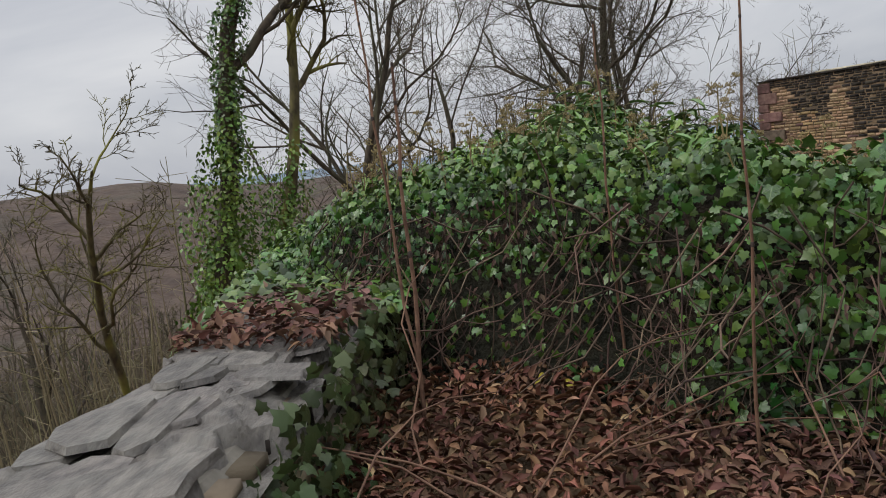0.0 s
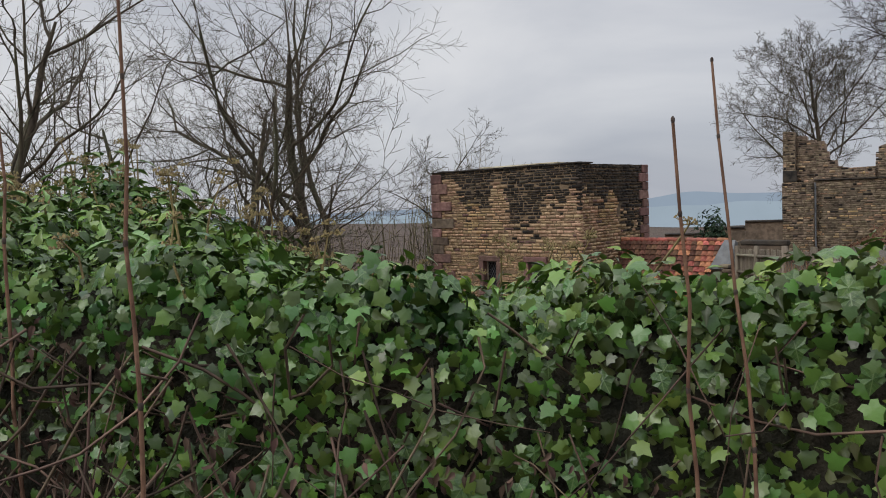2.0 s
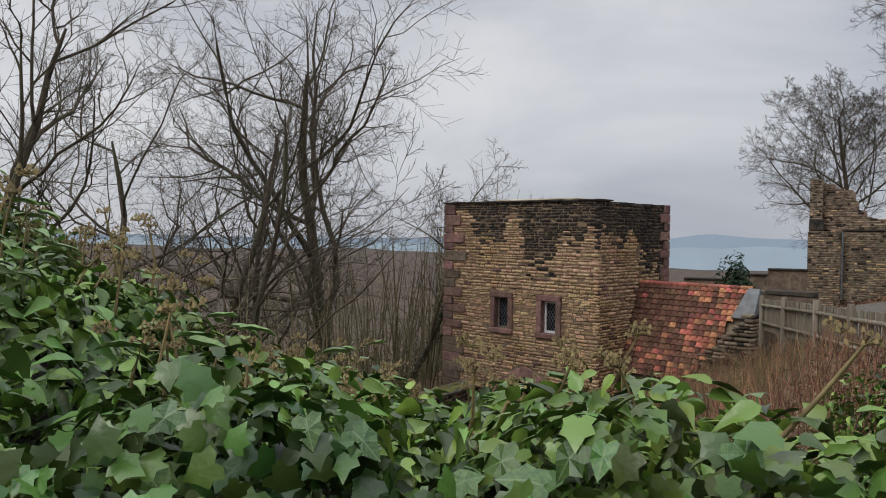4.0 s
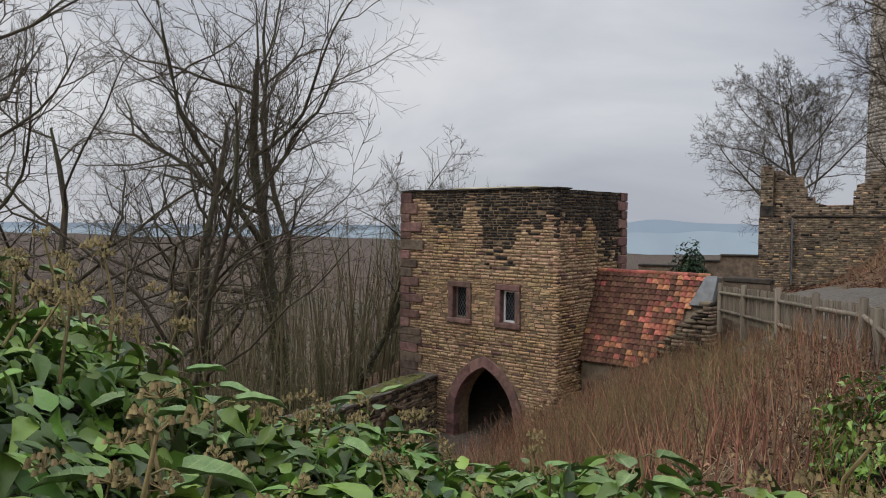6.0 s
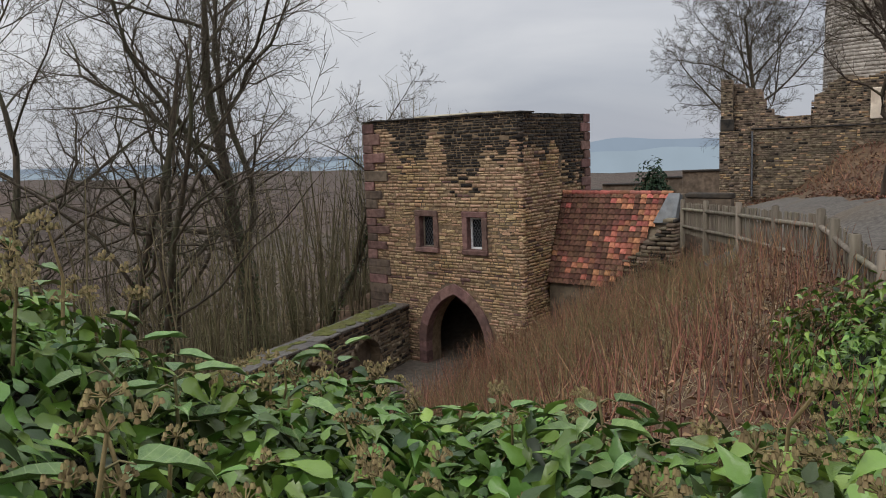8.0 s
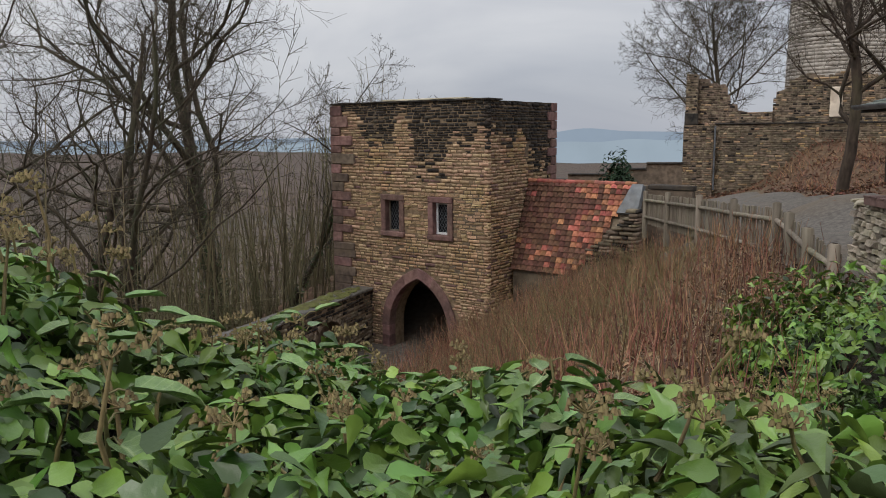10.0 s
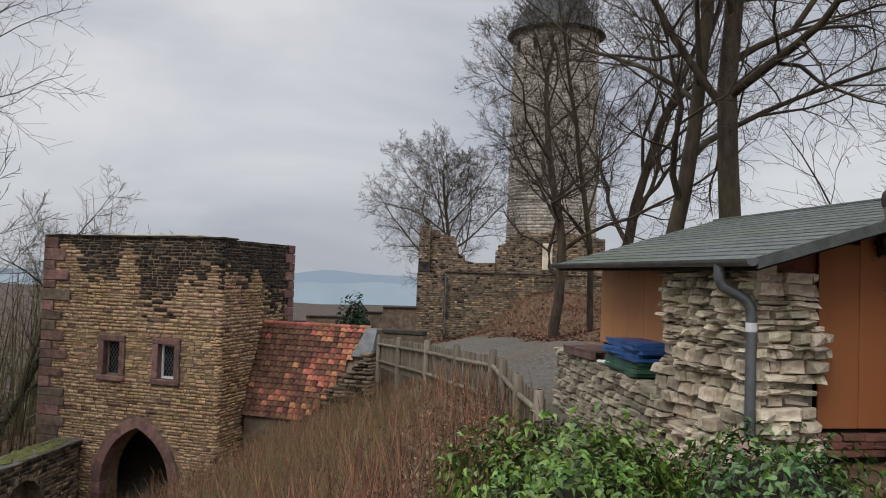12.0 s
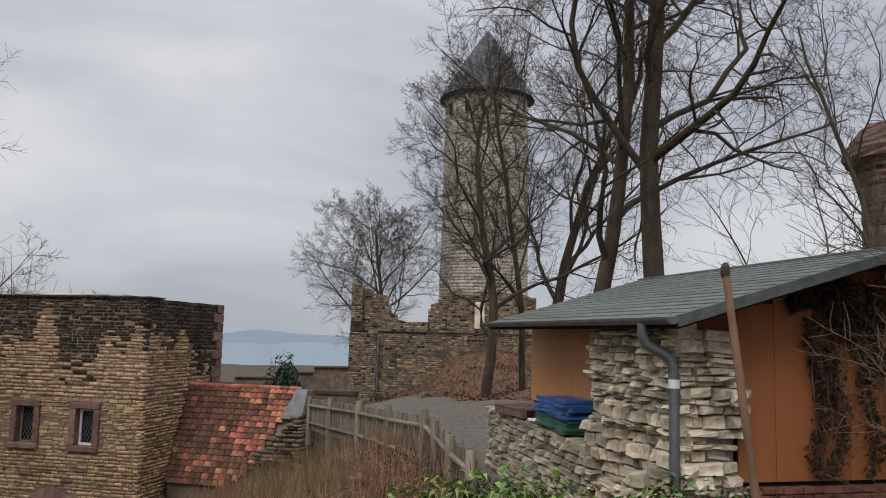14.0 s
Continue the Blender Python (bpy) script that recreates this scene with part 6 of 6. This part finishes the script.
def ivy_bush(name, m, rx, ry, rz_, n, size, seed, label, mat=None, dark=0.25):
    rnd = np.random.default_rng(seed)
    b = thing(name, m, label, "shrub")
    a, c = rnd.uniform(0, 2 * np.pi, n), rnd.uniform(0, 1, n)
    lump = 1 + 0.16 * np.sin(a * 3 + seed) + 0.12 * np.sin(a * 7 + c * 5)
    el = np.arccos(1 - c)
    d = np.stack([np.cos(a) * np.sin(el), np.sin(a) * np.sin(el), np.cos(el)], -1)
    rad = lump * (0.72 + 0.28 * np.sqrt(rnd.uniform(0, 1, n)))
    p = d * np.array([rx, ry, rz_]) * rad[:, None]
    # some leaves sit deeper, their shade put into a darker colour
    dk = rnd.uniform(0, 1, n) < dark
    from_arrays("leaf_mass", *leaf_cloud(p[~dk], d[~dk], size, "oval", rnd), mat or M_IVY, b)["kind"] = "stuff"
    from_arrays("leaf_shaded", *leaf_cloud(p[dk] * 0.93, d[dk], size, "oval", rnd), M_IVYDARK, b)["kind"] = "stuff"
    # added dark core, coloured as the shade deep between the leaves
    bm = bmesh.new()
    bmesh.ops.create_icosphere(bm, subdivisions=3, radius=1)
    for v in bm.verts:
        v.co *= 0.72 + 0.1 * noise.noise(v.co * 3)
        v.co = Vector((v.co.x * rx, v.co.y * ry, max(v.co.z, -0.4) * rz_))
    part("shade_thicket", bm, M_SHADETHICKET, b)
    return b


ivy_bush("ivy_bush", at_ground(7.75, 5.9, 0, -0.15), 1.3, 1.3, 1.12, 7000, 0.09, 3, "glossy green ivy bush below the retaining wall", M_IVYTOP)
ivy_bush("evergreen_shrub", at_ground(25.4, 29.1, 0, -0.1), 0.95, 0.85, 0.55 - gz(25.4, 29.1), 2200, 0.2, 6, "dark green evergreen shrub by the path", M_CONIFER, 0.1)
ivy_bush("ivy_bush", at_ground(8.6, 4.4, 0, -0.2), 1.0, 1.0, 0.75, 2600, 0.08, 4, "low green ivy beside the stone pillar")
ivy_bush("ivy_bush", at_ground(6.3, 4.9, 0, -0.15), 0.9, 0.8, 0.6, 2200, 0.07, 5, "dark trailing ivy on the bank", M_IVYDARK)


# ---- old wall end with slab top ----
def make_old_wall():
    w = thing("old_wall", pose(-0.68, 2.0, 0, 0, 0, -5), "broken rubble wall end with wet slate slabs", "wall")
    # local y runs along the wall away from the walker
    part("wall_core", boxed(-0.3, 0.24, -3.2, 3.2, -3.0, 0.9, 0.03, 0.03), M_LIMEBACK, w)
    r = random.Random(70)

    def slab(x0, x1, y0, y1, z, th):
        n = 9
        bm = bmesh.new()
        top, bot = [], []
        for k in range(n):
            a = 2 * math.pi * k / n
            ca, sa = math.cos(a), math.sin(a)
            m = 1 / max(abs(ca), abs(sa)) * 0.8 + 0.2
            px, py = (x0 + x1) / 2 + ca * m * (x1 - x0) / 2 * r.uniform(0.76, 1.08), (y0 + y1) / 2 + sa * m * (y1 - y0) / 2 * r.uniform(0.76, 1.08)
            lift = 0.012 * math.sin(px * 9 + py * 5)
            top.append(bm.verts.new((px, py, z + th + lift)))
            bot.append(bm.verts.new((px * 1.0 + ca * 0.012, py + sa * 0.012, z + lift)))
        bm.faces.new(top)
        bm.faces.new(bot[::-1])
        for k in range(n):
            bm.faces.new((bot[k], bot[(k + 1) % n], top[(k + 1) % n], top[k]))
        bmesh.ops.recalc_face_normals(bm, faces=bm.faces)
        part("slab", bm, M_WALLTOP, w)
    # the worn top: thin beds of slate, one above the other, broken off in steps
    nx, ny = 56, 360
    gx, gy = np.meshgrid(np.linspace(-0.36, 0.32, nx), np.linspace(-2.4, 2.6, ny))
    z = np.zeros_like(gx)
    for iy in range(ny):
        for ix in range(nx):
            px, py = gx[iy, ix], gy[iy, ix]
            bed = noise.noise(Vector((px * 3.4 + py * 0.9, py * 0.9, 0.3))) * 0.75 + noise.noise(Vector((px * 11 + py * 3, py * 3.2, 2.1))) * 0.22
            z[iy, ix] = math.floor(bed * 8) * 0.014 + 0.0025 * noise.noise(Vector((px * 25, py * 12, 5.0)))
    edge = 0.25 + 0.07 * np.sin(gy * 5 + np.sin(gy * 13)) + 0.025 * np.sin(gy * 31)
    left = -0.30 + 0.05 * np.sin(gy * 4 + 1) + 0.02 * np.sin(gy * 23)
    z = np.where((gx > edge) | (gx < left), z - 0.09, z) + 0.94
    idx = (np.arange(ny - 1)[:, None] * nx + np.arange(nx - 1)[None]).ravel()
    from_arrays("slate_bed", np.stack([gx, gy, z], -1).reshape(-1, 3), np.stack([idx, idx + 1, idx + nx + 1, idx + nx], -1), M_WALLTOP, w, "layered wet slate bed")
    for k in range(34):
        x, y = r.uniform(-0.33, 0.08), r.uniform(-1.3, 1.1)
        slab(x, x + r.uniform(0.12, 0.28), y, y + r.uniform(0.18, 0.5), 0.925 + 0.025 * r.random(), r.uniform(0.01, 0.022))
    st = courses(-3.0, 3.0, -0.2, 0.88, 0.045, 0.1, 0.12, 0.34, lambda x, z: False, seed=71)
    lay("rubble", w, st, pose(0.22, 0, 0, 0, 0, 90), [M_DARKSTONE, M_GREYSTONE], lambda x, z, rr: int(rr.random() < 0.6), depth=0.2, proud=0.09, seed=72)
    rnd = np.random.default_rng(81)
    n = 1100
    p = np.stack([rnd.uniform(-0.36, 0.32, n), 0.75 + np.abs(rnd.normal(0, 0.75, n)), 0.955 + rnd.uniform(0, 0.06, n)], -1)
    from_arrays("fallen_leaf", *leaf_cloud(p, np.tile([0, 0, 1.0], (n, 1)), 0.058, "oval", rnd, 0), M_DEADLEAF, w, "fallen brown leaves on the slabs")["kind"] = "stuff"
    n = 1300
    p = np.stack([0.28 + rnd.uniform(0, 0.16, n), rnd.uniform(-0.25, 2.6, n), rnd.uniform(0.0, 0.98, n)], -1)
    from_arrays("ivy_leaf", *leaf_cloud(p, np.tile([1.0, -0.3, 0.3], (n, 1)), 0.05, "lobed", rnd), M_IVYDARK, w)["kind"] = "stuff"
    n = 2200
    yy = 1.3 + rnd.uniform(0, 2.4, n)
    p = np.stack([rnd.uniform(-0.5, 0.45, n), yy, 0.95 + (yy - 1.2) * 0.13 * rnd.uniform(0.2, 1, n)], -1)
    from_arrays("ivy_cover", *leaf_cloud(p, np.tile([0.2, -0.4, 1.0], (n, 1)), 0.055, "lobed", rnd), M_IVY, w, "ivy creeping over the slabs")["kind"] = "stuff"


make_old_wall()


# ---- dead stems on the bank, leaf litter, twigs ----
def stems(name, n, area, hmin, hmax, rad, mat, label, seed, lean=0.35, keep=None):
    r = np.random.default_rng(seed)
    x, y = r.uniform(area[0], area[1], n), r.uniform(area[2], area[3], n)
    if keep is not None:
        k = keep(x, y, r)
        x, y = x[k], y[k]
    z = ground_z(x, y) - 0.03
    paths = []
    for a, b, c in zip(x, y, z):
        dl = (a - LANE[0]) * LNOR[0] + (b - LANE[1]) * LNOR[1]
        h = r.uniform(hmin, hmax) * (1 - 0.45 * float(smooth01(dl, 9.0, 11.5)))
        d = r.normal(0, lean, 2)
        w = r.normal(0, 0.06, 2) * h
        paths.append(([(a, b, c), (a + d[0] * h * 0.4 + w[0], b + d[1] * h * 0.4 + w[1], c + h * 0.55), (a + d[0] * h, b + d[1] * h, c + h)], [rad, rad * 0.8, rad * 0.35]))
        if r.random() < 0.45:
            q = np.array(paths[-1][0][1])
            paths.append(([q, q + (r.normal(0, 0.12) * h, r.normal(0, 0.12) * h, 0.3 * h)], [rad * 0.6, rad * 0.25]))
    three = [p for p in paths if len(p[0]) == 3]
    two = [p for p in paths if len(p[0]) == 2]
    groups = [tubes(three, 3)] + ([tubes(two, 3)] if two else [])
    o = from_arrays(name, *merged(groups), mat)
    return tagged(o, label, name.replace("_", " "), kind="stuff")


def on_bank(lo=3.2, hi=15.0):
    def f(x, y, r):
        dl = (x - LANE[0]) * LNOR[0] + (y - LANE[1]) * LNOR[1]
        patch = np.sin(x * 0.9 + 1) * np.cos(y * 0.7) + r.uniform(-1, 1.2, len(x))
        side = (x - 13.4) * 0.855 - (y - 11.3) * 0.519
        free = (side < 0.1) | (y > 20)
        loc = (x - 16.68) * 0.4246 - (y - 26.11) * 0.9054, (x - 16.68) * 0.9054 + (y - 26.11) * 0.4246
        tile = (loc[0] >= 0) & (loc[0] < 5.6) & (loc[1] > 1.2)
        house = ((loc[0] <= 0.1) & (loc[0] > -8) & (loc[1] > -0.1) & (loc[1] < 6)) | tile
        return (dl > lo) & (dl < hi) & (patch > -0.65) & free & ~house & (np.hypot(x - 2, y - 3) > 3.6)
    return f


stems("dry_stems", 15000, (0.5, 22, 5.5, 27), 0.5, 1.6, 0.0075, M_DRY, "tall reddish-brown dead stems on the bank", 201, 0.15, keep=on_bank())
stems("straw_grass", 19000, (0.5, 22, 5.5, 27), 0.15, 0.6, 0.004, M_STRAW, "matted pale straw grass on the bank", 202, 0.9, keep=on_bank())
stems("scrub", 8000, (6, 20, 9, 24), 0.5, 1.3, 0.007, M_OLIVE, "olive-brown scrub below the fence", 203, 0.4, keep=on_bank(7.0, 13.2))

stems("scrub", 5000, (30, 50, 14, 32), 0.2, 0.9, 0.014, M_DRY, "dry red-brown scrub on the mound below the ruin", 204, 0.7, keep=lambda x, y, r: ~in_path(x, y) & (ground_z(x, y) > -0.9))


def litter(name, n, area, size, mat, label, seed, keep, shape="curled"):
    r = np.random.default_rng(seed)
    x, y = r.uniform(area[0], area[1], n), r.uniform(area[2], area[3], n)
    k = keep(x, y, r)
    x, y = x[k], y[k]
    p = np.stack([x, y, ground_z(x, y) + 0.07 + r.uniform(-0.03, 0.05, len(x))], -1)
    o = from_arrays(name, *leaf_cloud(p, np.tile([0, 0, 1.0], (len(x), 1)), size, shape, r, 0), mat)
    return tagged(o, label, "leaf litter", kind="stuff")


litter("leaf_litter", 62000, (-1.2, 4.6, -1.8, 4.2), 0.062, M_DEADLEAF, "fallen red-brown leaves on the ground", 211, lambda x, y, r: (y < np.interp(x, FRONT_X, FRONT_Y) + 0.1) & (np.hypot((x - 1.6) / 2.6, (y - 1.2) / 2.4) < r.uniform(0.8, 1.3, len(x))), "curled")
litter("leaf_litter", 3200, (-1.2, 4.6, -1.8, 4.2), 0.066, M_PALELEAF, "fallen pale tan leaves on the ground", 212, lambda x, y, r: (y < np.interp(x, FRONT_X, FRONT_Y) + 0.1) & (np.hypot((x - 1.6) / 2.6, (y - 1.2) / 2.4) < r.uniform(0.8, 1.3, len(x))), "curled")
litter("leaf_litter", 7000, (3.5, 13.5, 4.5, 13), 0.085, M_DEADLEAF, "fallen red-brown leaves on the bank", 216, lambda x, y, r: ((x - 13.4) * 0.855 - (y - 11.3) * 0.519 < 0.3))
litter("leaf_litter", 5000, (4, 12, 5, 11), 0.085, M_PALELEAF, "fallen tan leaves on the bank", 213, lambda x, y, r: ((x - 13.4) * 0.855 - (y - 11.3) * 0.519 < 0.3) & (r.uniform(0, 1, len(x)) < 0.6))
litter("leaf_litter", 9000, (22, 42, 14, 33), 0.16, M_DEADLEAF, "fallen brown leaves banked below the ruin", 214, lambda x, y, r: ~in_path(x, y))
litter("leaf_litter", 3500, (-4, 14, 18, 32), 0.12, M_DEADLEAF, "fallen brown leaves along the lane edge", 215, lambda x, y, r: ~in_lane(x, y) | (r.uniform(0, 1, len(x)) < 0.06))


def sapling(base, tip, rad, label, seed=0, buds=(5, 7, 9, 10)):
    """An upright young stem with swollen nodes."""
    r = random.Random(seed)
    t = thing("sapling", pose(*base), label, "sapling", "young stems along the hedge")
    d = Vector(tip) - Vector(base)
    pts, rads, n = [], [], 10
    for k in range(n + 1):
        s = k / n
        w = 0.008 * math.sin(s * math.pi)
        pts.append(tuple(d * s + Vector((r.gauss(0, w), r.gauss(0, w), 0))))
        rads.append(rad * (1 - 0.5 * s))
    from_arrays("stem", *tubes([(pts, rads)], 7), M_TWIG, t, smooth=True)
    for k in buds:
        bm = bmesh.new()
        bmesh.ops.create_icosphere(bm, subdivisions=2, radius=rads[k] * 1.3, matrix=Matrix.Translation(pts[k]) @ Matrix.Diagonal((1, 1, 1.9, 1)))
        part("bud", bm, M_BUD, t)


M_BUD = material("bud", (0.03, 0.022, 0.018), (0.07, 0.05, 0.04), 20, 0.7, 0.2, 60)
YOUNG = "upright brown young stem with swollen buds"
sapling((1.08, 2.45, 0.3), (1.1, 2.43, 2.08), 0.007, YOUNG, 1)
sapling((0.775, 3.0, 0.45), (0.775, 3.08, 2.02), 0.007, YOUNG, 2)
sapling((2.44, 1.95, 0.05), (2.44, 2.178, 1.93), 0.0065, YOUNG, 3)
sapling((2.19, 1.88, 0.05), (2.014, 1.785, 1.74), 0.006, YOUNG, 4)
sapling((-0.05, 2.95, 0.45), (-0.02, 3.1, 1.95), 0.011, "leafless elder stem beside the old wall", 5)
sapling((-0.03, 2.9, 0.45), (-0.14, 3.1, 2.3), 0.008, "leafless elder stem beside the old wall", 6)


def brambles():
    r = random.Random(91)
    for k in range(20):
        a = Vector((r.uniform(-0.1, 1.6), r.uniform(0.9, 2.4), 0))
        a.y = min(a.y, float(np.interp(a.x, FRONT_X, FRONT_Y)) - 0.1)
        a.z = gz(a.x, a.y) + r.uniform(0.03, 0.2)
        pts = [a]
        d = Vector((r.uniform(-1, 1), r.uniform(-0.2, 0.6), r.uniform(0.1, 0.6)))
        for s in range(7):
            d += Vector((r.gauss(0, .15), r.gauss(0, .15), -0.08))
            a = a + d.normalized() * r.uniform(0.15, 0.24)
            a.z = max(a.z, gz(a.x, a.y) + 0.02)
            pts.append(a)
        o = from_arrays("bramble_cane", *tubes([([tuple(p) for p in pts], [0.0045 - 0.0004 * i for i in range(8)])], 5), M_TWIG, smooth=True)
        tagged(o, "arching brown bramble cane over leaf litter", "bramble", "canes below the hedge")


brambles()
o = from_arrays("yellow_leaf", *leaf_cloud(np.array([[0.45, 3.02, gz(0.45, 3.02) + 0.12], [0.52, 2.98, gz(0.5, 2.98) + 0.09]]), np.array([[0, -1, 0.5], [0, -1, 0.6]]), 0.06, "oval", np.random.default_rng(3)), M_YELLOW)
tagged(o, "small bright yellow leaves in the litter", "leaf")


def overhanging_twigs():
    """Shrubs whose long bare twigs hang in front of the shed."""
    for x, y, hgt, sd, turn, lab, mat, kd in ((10.6, 2.3, 3.6, 140, 30, "bare shrub with long arching twigs beside the shed", M_TWIG, (18, 11, 7)),
                                              (11.6, 1.9, 5.2, 141, 100, "tall bare shrub in front of the shed boards", M_BARK, (19, 12, 7)),
                                              (13.2, 1.6, 5.2, 142, 200, "tall bare shrub in front of the shed boards", M_BARK, (19, 12, 7))):
        lv = grow(sd, hgt, 0.045, levels=3, kids=kd, spread_=1.05, base_clear=0.08, droop=0.1, up=0.25, wander=0.14, thin=0.0042, limb=1.3)
        t = thing("bare_shrub", at_ground(x, y, turn), lab, "shrub")
        from_arrays("trunk", *tubes(lv[0], 7), M_BARKMOSS, t, smooth=True)
        from_arrays("branchwork", *merged([tubes(b_, 4) for b_ in lv[1:]]), mat, t, smooth=True)


overhanging_twigs()


def shed_ivy():
    rnd = np.random.default_rng(95)
    t = thing("dead_ivy", SHED @ pose(2.2, 0.1, 1.9), "dark withered ivy hanging on the orange boards", "ivy")
    n = 7500
    z = -rnd.uniform(0, 1.55, n) ** 1.25
    tail = rnd.integers(0, 3, n)
    x = np.choose(tail, (-0.42, -0.2, 0.25)) + 0.07 * np.sin(z * 5 + tail) + rnd.normal(0, 0.055, n)
    mass = rnd.uniform(0, 1, n) < 0.72
    x = np.where(mass, rnd.uniform(-0.75, 1.6, n), x)
    z = np.where(mass, (0.45 - (0.75 + 0.25 * np.sin(x * 4) + 0.35 * x) * rnd.uniform(0, 1, n) ** 0.7), z)
    z = np.minimum(z + 0.3, shed_roof_z(x + 2.2) - 2.05)
    p = np.stack([x, rnd.uniform(-0.09, 0.03, n), z], -1)
    from_arrays("withered_leaf", *leaf_cloud(p, np.tile([0, -1.0, 0.1], (n, 1)), 0.055, "oval", rnd, 1.2), M_DEADIVY, t)["kind"] = "stuff"
    for x0, top, low in ((-0.45, 0.3, -1.5), (-0.38, 0.35, -1.3), (-0.2, 0.4, -1.45), (-0.1, 0.35, -0.9), (0.25, 0.45, -1.4), (0.6, 0.4, -0.5)):
        k = np.linspace(0, 1, 9)
        pts = np.stack([x0 + 0.05 * np.sin(k * 7 + x0 * 9), -0.02 + 0 * k, top + (low - top) * k], -1)
        from_arrays("ivy_stem", *tubes([(pts, list(0.014 - 0.009 * k))], 6), M_DEADSTEM, t, "bare brown ivy stem", smooth=True)


M_DEADIVY = material("dead_ivy", (0.025, 0.016, 0.012), (0.06, 0.04, 0.028), 8, 0.9, 0.2, 30, vary=0.3, island=True)
shed_ivy()
